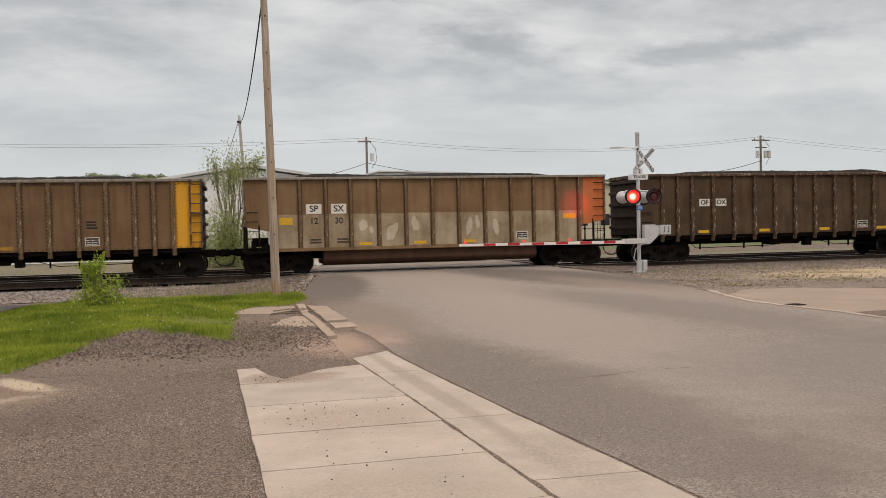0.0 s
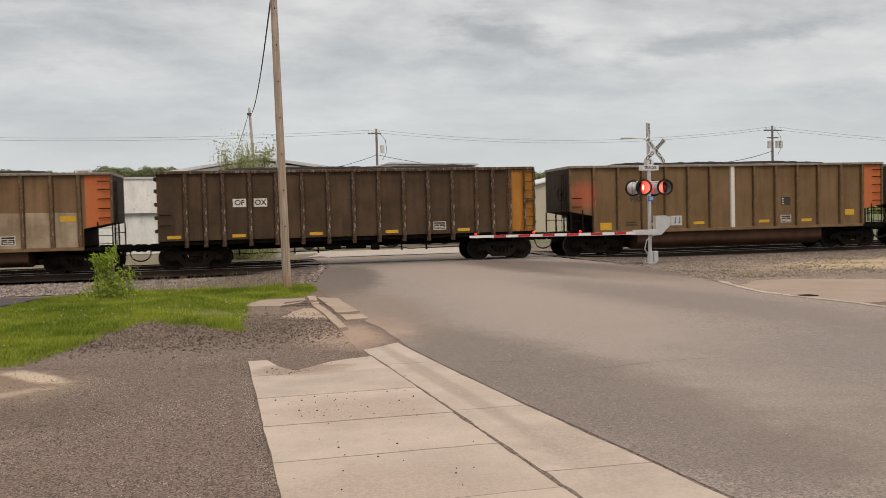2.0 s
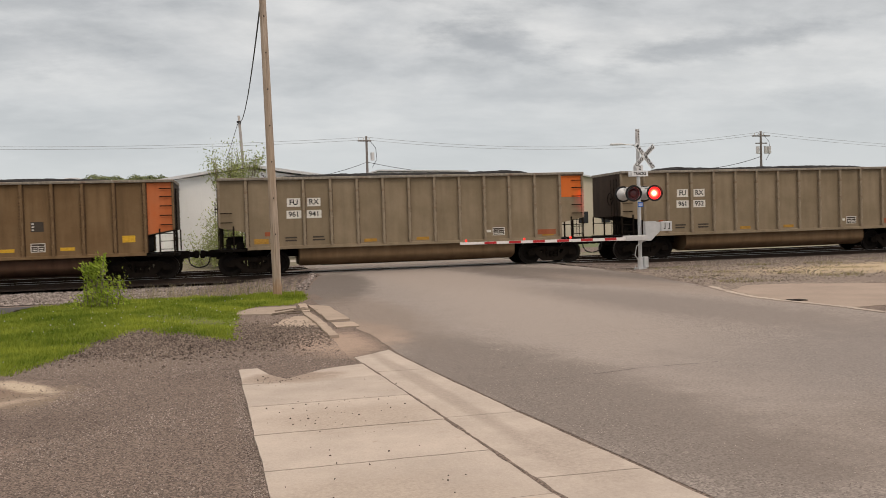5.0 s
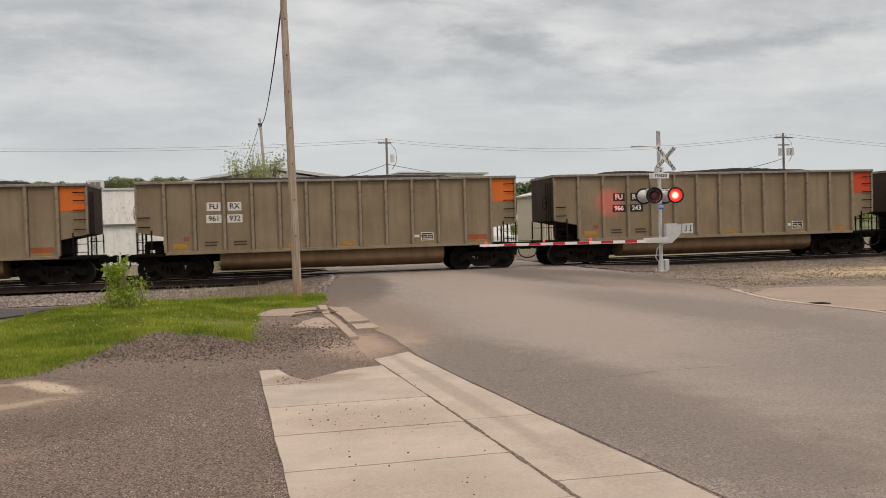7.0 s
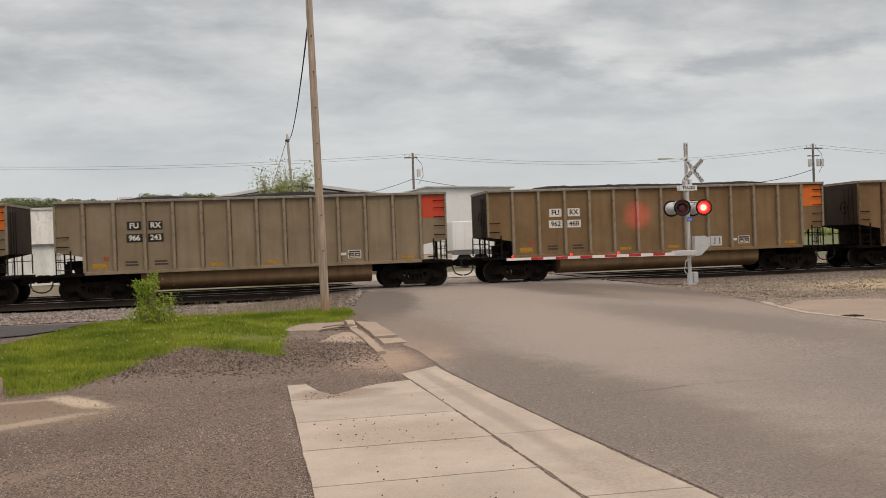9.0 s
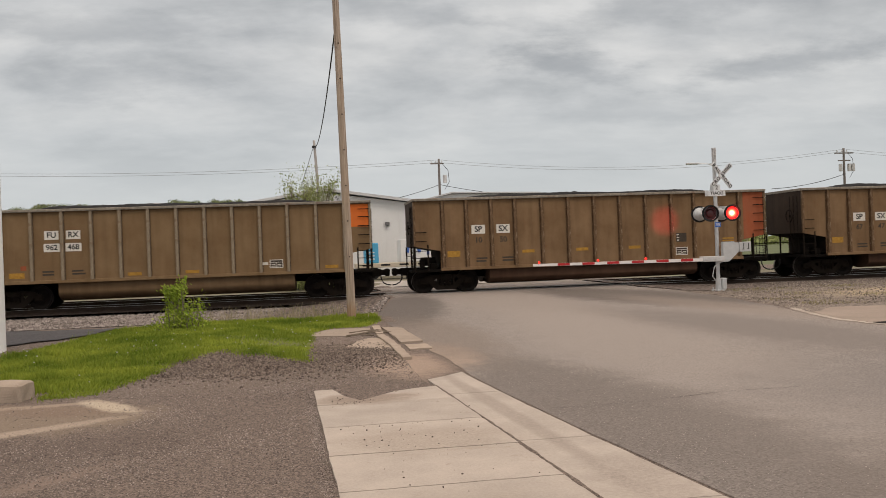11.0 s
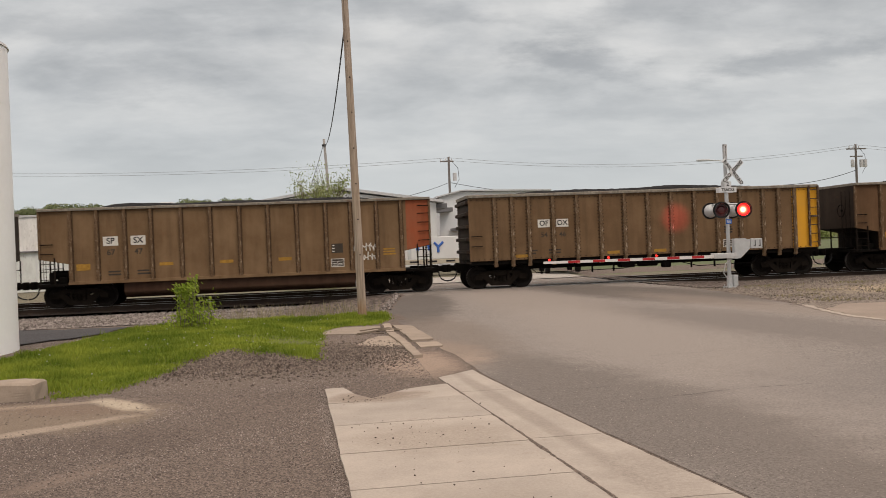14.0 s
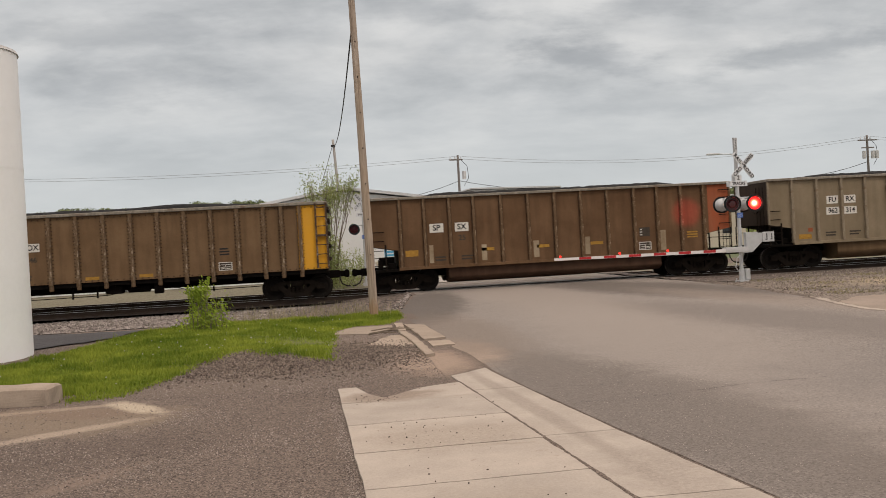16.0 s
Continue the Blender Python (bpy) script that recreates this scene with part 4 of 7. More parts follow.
def add_trucks(car):
    if not SHARED:
        SHARED["wheel"], SHARED["truck"] = wheel_mesh(), truck_mesh()
    for tx in (-6.05, 6.05):
        tr = part("truck", SHARED["truck"], None, car, "black cast-steel truck", pose(tx, 0, 0))
        for ax in (-0.89, 0.89):
            w = part("wheelset", SHARED["wheel"], None, tr, "dark steel wheels on an axle", pose(ax, 0, 0.457))
            w.data = SHARED["wheel"]
            WHEELS.append((w, ax))


def plates(car, rows, bg, ink, y):
    """Reporting marks: pieces of (text, x, z, size, width)."""
    for s, x, z, size, w in rows:
        if bg:
            bm = B()
            box(bm, x - w / 2, x + w / 2, y - 0.008, y, z - size * 0.56, z + size * 0.56)
            p = part("marking_plate", bm, bg, car, "stencil patch")
            part("lettering", text_mesh(s, size, ink), None, p, "", pose(x, y - 0.010, z))
        else:
            part("lettering", text_mesh(s, size, ink), None, car, "", pose(x, y - 0.004, z))


def bars(car, x, z, w, h, n, material, y, name="stencil_line"):
    for i in range(n):
        bm = B()
        zz = z - h / 2 + h * (i + 0.5) / n
        box(bm, x - w / 2, x + w / 2 * random.uniform(0.6, 1.0), y - 0.006, y, zz - h / n * 0.28, zz + h / n * 0.28)
        part(name, bm, material, car)


def stencil_box(car, x, z, y, material):
    """The framed consolidated stencil: a white outline with two cells."""
    bm = B()
    for a, b, c, d in ((-0.25, 0.25, 0.135, 0.16), (-0.25, 0.25, -0.16, -0.135), (-0.25, -0.225, -0.135, 0.135), (0.225, 0.25, -0.135, 0.135), (-0.01, 0.012, -0.135, 0.06), (-0.225, 0.225, 0.05, 0.066)):
        box(bm, x + a, x + b, y - 0.007, y - 0.001, z + c, z + d)
    p = part("stencil_frame", bm, material, car, "white framed stencil")
    bm = B()
    box(bm, x - 0.235, x + 0.235, y - 0.004, y, z - 0.145, z + 0.145)
    part("stencil_panel", bm, M["dim_letter"], car)
    for i in range(4):
        bm = B()
        u, w = x - 0.11 + 0.22 * (i % 2), z - 0.03 - 0.06 * (i // 2)
        box(bm, u - 0.07, u + 0.07, y - 0.006, y, w - 0.012, w + 0.012)
        part("stencil_line", bm, material, car)
    return p


def label_at(car, x, z, w, h, material, y, name="label"):
    bm = B()
    box(bm, x - w / 2, x + w / 2, y - 0.006, y, z - h / 2, z + h / 2)
    return part(name, bm, material, car)


def notice_panel(car, x, z, y):
    """The dark service panel above the framed stencil, with white ticks down one side."""
    p = label_at(car, x, z, 0.44, 0.36, M["dim_letter"], y - 0.001, "service_panel")
    for dz in (-0.11, 0.0, 0.11):
        bm = B()
        box(bm, x - 0.19, x - 0.10, y - 0.010, y - 0.006, z + dz - 0.018, z + dz + 0.018)
        part("stencil_line", bm, M["white_label"], p)


def coal_mesh(seed, hl):
    """The heaped load: a long lumpy mound that falls off towards both ends."""
    verts, faces = [], []
    nx, ny = 110, 14
    for i in range(nx + 1):
        x = -hl + 2 * hl * i / nx
        for j in range(ny + 1):
            y = -1.48 + 2.96 * j / ny
            k = sstep(hl, hl - 3.0, abs(x)) * (1 - (y / 1.5) ** 4)
            hump = 0.30 + 0.10 * noise.noise(Vector((x * 0.32 + seed * 7, seed, 0)))
            z = RIM - 0.22 + k * (hump + 0.08) + 0.03 * noise.noise(Vector((x * 3, y * 3, seed))) + 0.02 * noise.noise(Vector((x * 9, y * 9, seed)))
            verts.append((x, y, z))
    w = ny + 1
    for i in range(nx):
        for j in range(ny):
            faces.append((i * w + j, (i + 1) * w + j, (i + 1) * w + j + 1, i * w + j + 1))
    return from_lists("coal_load", verts, faces, M["coal"], smooth=False)


def grab_irons(car, x0, x1, zs, y):
    for z in zs:
        bm = B()
        path_tube(bm, [(x0, y, z), (x0, y - 0.07, z), (x1, y - 0.07, z), (x1, y, z)], 0.018, 5)
        part("grab_iron", bm, M["under2"], car)


def couplers(car):
    for s in (-1, 1):
        bm = B()
        box(bm, min(s * 6.6, s * 7.75), max(s * 6.6, s * 7.75), -0.22, 0.22, 0.72, 1.02, 0.02)
        box(bm, min(s * 7.7, s * 8.11), max(s * 7.7, s * 8.11), -0.12, 0.12, 0.76, 0.98, 0.03)
        box(bm, min(s * 7.9, s * 8.1), max(s * 7.9, s * 8.1), -0.2, 0.2, 0.72, 1.02, 0.04)
        part("coupler", bm, M["under"], car, "black steel coupler")
        bm = B()
        pts = [(s * 7.72, -0.3, 0.78), (s * 7.74, -0.34, 0.60), (s * 7.82, -0.33, 0.46), (s * 7.97, -0.31, 0.38), (s * 8.12, -0.3, 0.36)]
        path_tube(bm, pts, 0.028, 7)
        part("air_hose", bm, M["rubber"], car, "black rubber brake hose")


def tub_car(name_label, paint, post, tub, sill, end_paint, seed, round_tub=True, patch_only=False, low=None, white_post=None, posts_group=14):
    """Coal gondola with a rounded belly between its trucks and open platforms at both ends."""
    car = thing("coal_car", None, None, name_label, "coal car", group="cars of the coal train")
    bay = 2 * HL / posts_group
    cut = HL - bay
    zin, zout = 1.66, 1.86
    out = [(-cut, sill), (cut, sill), (cut, zin), (HL, zout), (HL, RIM - 0.1), (-HL, RIM - 0.1), (-HL, zout), (-cut, zin)]
    bm = B()
    for y0, y1 in ((-HW + 0.10, -HW + 0.14), (HW - 0.14, HW - 0.10)):
        prism(bm, out, "y", y0, y1)
    part("side_wall", bm, paint, car)
    # end walls and the slope sheets under them
    for s in (-1, 1):
        bm = B()
        a, b = sorted((s * HL, s * (HL - 0.06)))
        box(bm, a, b, -HW + 0.12, HW - 0.12, zout, RIM - 0.1)
        part("end_wall", bm, M["end_dark"], car)
        bm = B()
        p = [(s * HL, zout), (s * (HL - 0.06), zout + 0.03), (s * (cut - 0.03), zin + 0.03), (s * (cut - 0.03), sill), (s * cut, sill), (s * cut, zin)]
        prism(bm, p, "y", -HW + 0.12, HW - 0.12)
        part("slope_sheet", bm, M["under2"], car)
    bm = B()
    box(bm, -cut, cut, -HW + 0.12, HW - 0.12, sill, sill + 0.05)
    part("floor", bm, M["under2"], car)
    bm = B()
    for y0, y1 in ((-HW - 0.03, -HW + 0.12), (HW - 0.12, HW + 0.03)):
        box(bm, -HL, HL, y0, y1, RIM - 0.1, RIM, 0.015)
    for s in (-1, 1):
        a, b = sorted((s * (HL + 0.02), s * (HL - 0.1)))
        box(bm, a, b, -HW + 0.12, HW - 0.12, RIM - 0.1, RIM)
    part("top_rim", bm, M["rim"], car, "worn pale top rim")
    bm = B()
    for y0, y1 in ((-HW - 0.01, -HW + 0.12), (HW - 0.12, HW + 0.01)):
        box(bm, -cut, cut, y0, y1, sill - 0.10, sill + 0.02, 0.01)
    part("side_sill", bm, paint, car)
    # posts of the near and far side
    pm = B()
    prism(pm, [(-0.06, 0), (-0.05, -0.12), (0.05, -0.12), (0.06, 0)], "z", sill, RIM - 0.1)
    plain_faces = len(pm.faces)
    for k in range(22 if post != M["post_grey"] else 0):
        z = sill + 0.1 + k * (RIM - sill - 0.3) / 21
        for dx in (-0.085, 0.085):
            box(pm, dx - 0.011, dx + 0.011, -0.012, 0.0, z - 0.011, z + 0.011)
    # rust-dark seam strips that also draw the shadow line beside the post
    box(pm, 0.062, 0.084, -0.006, 0.0, sill, RIM - 0.1)
    if post != M["post_grey"]:
        box(pm, -0.078, -0.062, -0.006, 0.0, sill, RIM - 0.1)
    pm.faces.ensure_lookup_table()
    for f in pm.faces[plain_faces:]:
        f.material_index = 1
    pme = mesh_of("side_post", pm, post)
    pme.materials.append(M["rivet"])
    ends = B()
    prism(ends, [(-0.04, 0), (-0.04, -0.06), (0.04, -0.06), (0.04, 0)], "z", zout, RIM - 0.1)
    eme = mesh_of("corner_post", ends, post)
    inner = [0, 1.03, 2.05, 3.08, 4.12, 5.21, cut] if round_tub else [0, 1.075, 2.16, 3.26, 4.22, 5.22, 6.17]
    for i in range(1, posts_group):
        x = math.copysign(inner[abs(i - 7)], i - 7)
        if white_post == i:
            wm = B()
            prism(wm, [(-0.10, 0), (-0.08, -0.08), (0.08, -0.08), (0.10, 0)], "z", sill, RIM - 0.1)
            part("side_post", wm, M["white_label"], car, "pale replacement side post", pose(x, -HW + 0.10, 0))
        else:
            part("side_post", pme, None, car, m=pose(x, -HW + 0.10, 0))
        part("side_post", pme, None, car, m=pose(x, HW - 0.10, 0, 0, 0, 180))
    for s in (-1, 1):
        part("corner_post", eme, None, car, m=pose(s * (HL - 0.04), -HW + 0.10, 0))
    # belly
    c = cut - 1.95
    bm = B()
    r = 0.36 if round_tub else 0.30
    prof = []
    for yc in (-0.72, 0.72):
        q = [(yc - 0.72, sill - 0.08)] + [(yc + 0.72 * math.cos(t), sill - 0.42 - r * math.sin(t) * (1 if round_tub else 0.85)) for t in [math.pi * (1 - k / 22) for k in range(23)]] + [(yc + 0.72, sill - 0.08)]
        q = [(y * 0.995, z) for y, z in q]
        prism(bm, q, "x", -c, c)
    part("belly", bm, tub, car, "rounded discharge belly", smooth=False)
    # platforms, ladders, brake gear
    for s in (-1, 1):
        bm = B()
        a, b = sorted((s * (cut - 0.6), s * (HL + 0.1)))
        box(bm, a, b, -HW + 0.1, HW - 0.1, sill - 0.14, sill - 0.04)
        part("end_platform", bm, M["under"], car, "grimy end platform, darkened for shade")
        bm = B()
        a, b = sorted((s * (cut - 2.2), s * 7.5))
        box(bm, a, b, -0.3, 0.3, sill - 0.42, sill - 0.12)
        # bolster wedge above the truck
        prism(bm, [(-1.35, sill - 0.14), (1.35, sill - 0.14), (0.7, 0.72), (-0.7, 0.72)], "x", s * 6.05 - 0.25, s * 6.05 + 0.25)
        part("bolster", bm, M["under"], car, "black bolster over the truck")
    for s in (-1, 1):
        bm = B()
        for x in (HL - 0.04, HL - 0.55):
            tube(bm, (s * x, -HW + 0.09, sill - 0.1), (s * x, -HW + 0.09, zout + 0.05), 0.03, seg=6)
        for z in (sill + 0.12, sill + 0.42, sill + 0.7):
            tube(bm, (s * (HL - 0.04), -HW + 0.08, z), (s * (HL - 0.55), -HW + 0.08, z), 0.014, seg=5)
        tube(bm, (s * HL, HW - 0.1, sill), (s * HL, HW - 0.1, zout), 0.03, seg=6)
        for yy in (-0.5, 0.5):
            tube(bm, (s * (HL - 0.1), yy, sill - 0.1), (s * (HL - 0.1), yy, zout), 0.035, seg=6)
        tube(bm, (s * HL, -HW + 0.1, sill + 0.5), (s * HL, HW - 0.1, sill + 0.5), 0.015, seg=5)
        for yy in [-1.2, -0.9, -0.6]:
            tube(bm, (s * (HL + 0.03), yy, sill), (s * (HL + 0.03), yy, RIM - 0.3), 0.012, seg=5)
        part("end_railing", bm, M["under2"], car, "thin end handrails")
    bm = B()
    tube(bm, (-(cut + 0.15), -0.9, sill + 0.28), (-(HL - 0.3), -0.9, sill + 0.28), 0.17, seg=12)
    box(bm, -(cut + 0.42), -(cut + 0.1), -1.3, -0.95, sill - 0.04, sill + 0.2, 0.02)
    box(bm, -(cut + 0.8), -(cut + 0.6), -1.2, -1.0, sill - 0.04, sill + 0.35, 0.02)
    part("brake_gear", bm, M["under"], car, "black brake cylinder and valves")
    bm = B()
    tube(bm, (-(HL + 0.05), -0.7, 2.6), (-(HL + 0.12), -0.7, 2.6), 0.03, seg=6)
    ring = [(-(HL + 0.12), -0.7 + 0.26 * math.cos(2 * math.pi * k / 14), 2.6 + 0.26 * math.sin(2 * math.pi * k / 14)) for k in range(15)]
    path_tube(bm, ring, 0.015, 5)
    part("brake_wheel", bm, M["under"], car, "dark hand brake wheel")
    for s in (-1, 1):
        grab_irons(car, s * (HL - 0.08), s * (HL - 0.50), (2.05, 2.4), -HW + 0.10)
    grab_irons(car, HL - 0.08, HL - 0.50, (2.75, 3.1, 3.4), -HW + 0.10)
    # painted end bay
    y = -HW + 0.10
    if end_paint:
        bm = B()
        if patch_only:
            prism(bm, [(cut + 0.08, 2.72), (HL - 0.10, 2.72), (HL - 0.10, RIM - 0.14), (cut + 0.08, RIM - 0.14)], "y", y - 0.006, y)
        else:
            prism(bm, [(cut + 0.09, zin + 0.04), (HL - 0.07, zout + 0.0), (HL - 0.07, RIM - 0.11), (cut + 0.09, RIM - 0.11)], "y", y - 0.006, y)
        part("painted_end", bm, end_paint, car, "painted end panel")
    if low:
        for i in range(1, posts_group - 1):
            a, b = math.copysign(inner[abs(i - 7)], i - 7) + 0.09, math.copysign(inner[abs(i - 6)], i - 6) - 0.09
            top = 2.28 + 0.03 * noise.noise(Vector((i * 1.7, seed, 0)))
            bm = B()
            prism(bm, [(a, sill + 0.03), (b, sill + 0.03), (b, top), (a, top + 0.02)], "y", y - 0.005, y)
            part("washed_panel", bm, low, car, "paler washed lower panel")
    part("coal_load", coal_mesh(seed, HL - 0.15), None, car, "heaped black coal")
    couplers(car)
    add_trucks(car)
    return car, y, bay, sill


def flat_car(name_label, paint, post, yellow, seed):
    """Straight-sided gondola with riveted posts that reach below its sill, and a painted ladder end."""
    car = thing("coal_car", None, None, name_label, "coal car", group="cars of the coal train")
    sill, n = 1.12, 15
    bay = (2 * HL - 1.26) / (n - 1)
    bm = B()
    for y0, y1 in ((-HW + 0.09, -HW + 0.14), (HW - 0.14, HW - 0.09)):
        box(bm, -HL, HL, y0, y1, sill, RIM - 0.1)
    part("side_wall", bm, paint, car)
    for s in (-1, 1):
        bm = B()
        a, b = sorted((s * HL, s * (HL - 0.06)))
        box(bm, a, b, -HW + 0.14, HW - 0.14, sill - 0.1, RIM - 0.1)
        a, b = sorted((s * (HL + 0.11), s * HL))
        for z in (1.5, 2.0, 2.5, 3.0, 3.45):
            box(bm, a, b, -HW + 0.16, HW - 0.16, z - 0.07, z + 0.07, 0.02)
        part("end_wall", bm, M["end_dark"], car, "dark ribbed end wall")
    bm = B()
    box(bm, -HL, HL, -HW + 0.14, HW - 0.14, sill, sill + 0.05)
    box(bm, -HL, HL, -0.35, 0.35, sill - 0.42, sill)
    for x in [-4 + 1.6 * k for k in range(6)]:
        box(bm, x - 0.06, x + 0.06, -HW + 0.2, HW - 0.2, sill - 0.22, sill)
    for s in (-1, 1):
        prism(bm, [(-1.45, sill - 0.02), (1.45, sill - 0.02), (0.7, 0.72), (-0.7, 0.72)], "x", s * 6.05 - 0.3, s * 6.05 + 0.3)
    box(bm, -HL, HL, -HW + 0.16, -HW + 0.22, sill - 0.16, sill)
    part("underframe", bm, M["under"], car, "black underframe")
    bm = B()
    for y0, y1 in ((-HW - 0.02, -HW + 0.14), (HW - 0.14, HW + 0.02)):
        box(bm, -HL, HL, y0, y1, RIM - 0.12, RIM, 0.02)
    for s in (-1, 1):
        a, b = sorted((s * (HL + 0.05), s * (HL - 0.1)))
        box(bm, a, b, -HW + 0.14, HW - 0.14, RIM - 0.12, RIM)
    part("top_rim", bm, M["rim"] if paint != M["ofox_dark"] else post, car, "worn top rim")
    pm = B()
    prism(pm, [(-0.07, 0.0), (-0.06, -0.11), (0.06, -0.11), (0.07, 0.0)], "z", sill - 0.05, RIM - 0.12)
    prism(pm, [(-0.08, 0.0), (-0.05, -0.07), (0.05, -0.07), (0.08, 0.0)], "z", sill - 0.26, sill - 0.05)
    plain_faces = len(pm.faces)
    for k in range(18):
        z = sill + 0.08 + k * (RIM - sill - 0.3) / 17
        for dx in (-0.10, 0.10):
            box(pm, dx - 0.02, dx + 0.02, -0.022, 0.0, z - 0.02, z + 0.02)
    pm.faces.ensure_lookup_table()
    for f in pm.faces[plain_faces:]:
        f.material_index = 1
    pme = mesh_of("side_post", pm, post)
    pme.materials.append(M["rivet"])
    for x in [-6.3, -5.6] + [k * 0.985 for k in range(-5, 6)] + [5.6, 6.3]:
        part("side_post", pme, None, car, m=pose(x, -HW + 0.09, 0))
        part("side_post", pme, None, car, m=pose(x, HW - 0.09, 0, 0, 0, 180))
    y = -HW + 0.09
    # rows of rivets along the top and the sill
    bm = B()
    for k in range(64):
        x = -HL + 0.12 + k * (2 * HL - 0.24) / 63
        for z in (RIM - 0.20, sill + 0.05):
            box(bm, x - 0.02, x + 0.02, y - 0.016, y, z - 0.02, z + 0.02)
    tagged(part("rivet_row", bm, M["rivet"], car), "rows of small rusty rivets", kind="stuff")
    # painted end bay with its ladder
    bm = B()
    box(bm, HL - 1.12, HL - 0.02, y - 0.008, y, sill + 0.02, RIM - 0.13)
    part("painted_end", bm, yellow, car, "yellow painted end panel")
    bm = B()
    for x in (HL - 0.42, HL - 0.02):
        box(bm, x - 0.035, x + 0.035, y - 0.14, y - 0.06, sill + 0.05, RIM - 0.05)
    for k in range(7):
        z = sill + 0.22 + k * 0.36
        tube(bm, (HL - 0.42, y - 0.1, z), (HL - 0.02, y - 0.1, z), 0.018, seg=6)
    box(bm, HL - 0.45, HL + 0.02, y - 0.16, y - 0.05, 2.38, 2.46)
    part("ladder", bm, M["post_dark"], car, "rusty steel end ladder")
    grab_irons(car, -HL + 0.1, -HL + 0.5, (1.7, 2.1), y)
    # brake rigging that hangs under the frame
    bm = B()
    zl = 0.56
    path_tube(bm, [(-5.0, -1.2, zl + 0.35), (-4.6, -1.2, zl), (-1.0, -1.2, zl + 0.03), (0.2, -1.2, zl + 0.22)], 0.016, 5)
    path_tube(bm, [(1.4, -1.2, zl + 0.2), (2.2, -1.2, zl), (5.0, -1.2, zl + 0.04)], 0.016, 5)
    for x in (-4.4, -2.3, -1.4, 1.9, 2.9, 4.9):
        box(bm, x - 0.03, x + 0.03, -1.23, -1.17, zl - 0.06, sill)
    box(bm, -1.1, -0.5, -1.25, -0.75, 0.62, 0.95, 0.03)
    tube(bm, (-0.3, -1.0, 0.78), (0.5, -1.0, 0.78), 0.15, seg=10)
    box(bm, 0.7, 1.0, -1.3, -0.9, 0.55, 1.0, 0.03)
    part("brake_rigging", bm, M["under"], car, "black brake rods and reservoir")
    part("coal_load", coal_mesh(seed, HL - 0.15), None, car, "heaped black coal")
    couplers(car)
    add_trucks(car)
    return car, y, bay, sill


CARS = []
# how far each car stands off an even spacing
SLACK = (0.0, -0.06, -0.10, -0.15, -0.16, -0.10, -0.10, -0.05, 0.0, 0.05, -0.02, 0.05, 0.05)


def common_labels(car, y, bay, sill, yellow_xs, box_x, first, ink=None, up=0.14):
    ink = ink or M["yellow_label"]
    for x in yellow_xs:
        label_at(car, x, sill + up, 0.5, 0.12, ink, y - 0.001)
    stencil_box(car, box_x, sill + 0.32, y, M["white_label"])
    bars(car, first + bay * 2.6, sill + 0.28, 0.5, 0.22, 2, M["dim_letter"], y)
    bars(car, first + bay * 3.6, sill + 0.28, 0.5, 0.22, 2, M["dim_letter"], y)


def marks(car, y, a, b, c, d, xa, xb, plate, ink, size=0.36, z=2.62, num_plate=None, num_ink=None, dz=0.46):
    rows = [(a, xa, z, size, size * 1.75), (b, xb, z, size, size * 1.75)]
    plates(car, rows, plate, ink, y)
    if c or d:
        rows = [(s, x, z - dz, size * 0.95, size * 1.95) for s, x in ((c, xa), (d, xb)) if s]
        plates(car, rows, num_plate, num_ink or ink, y)


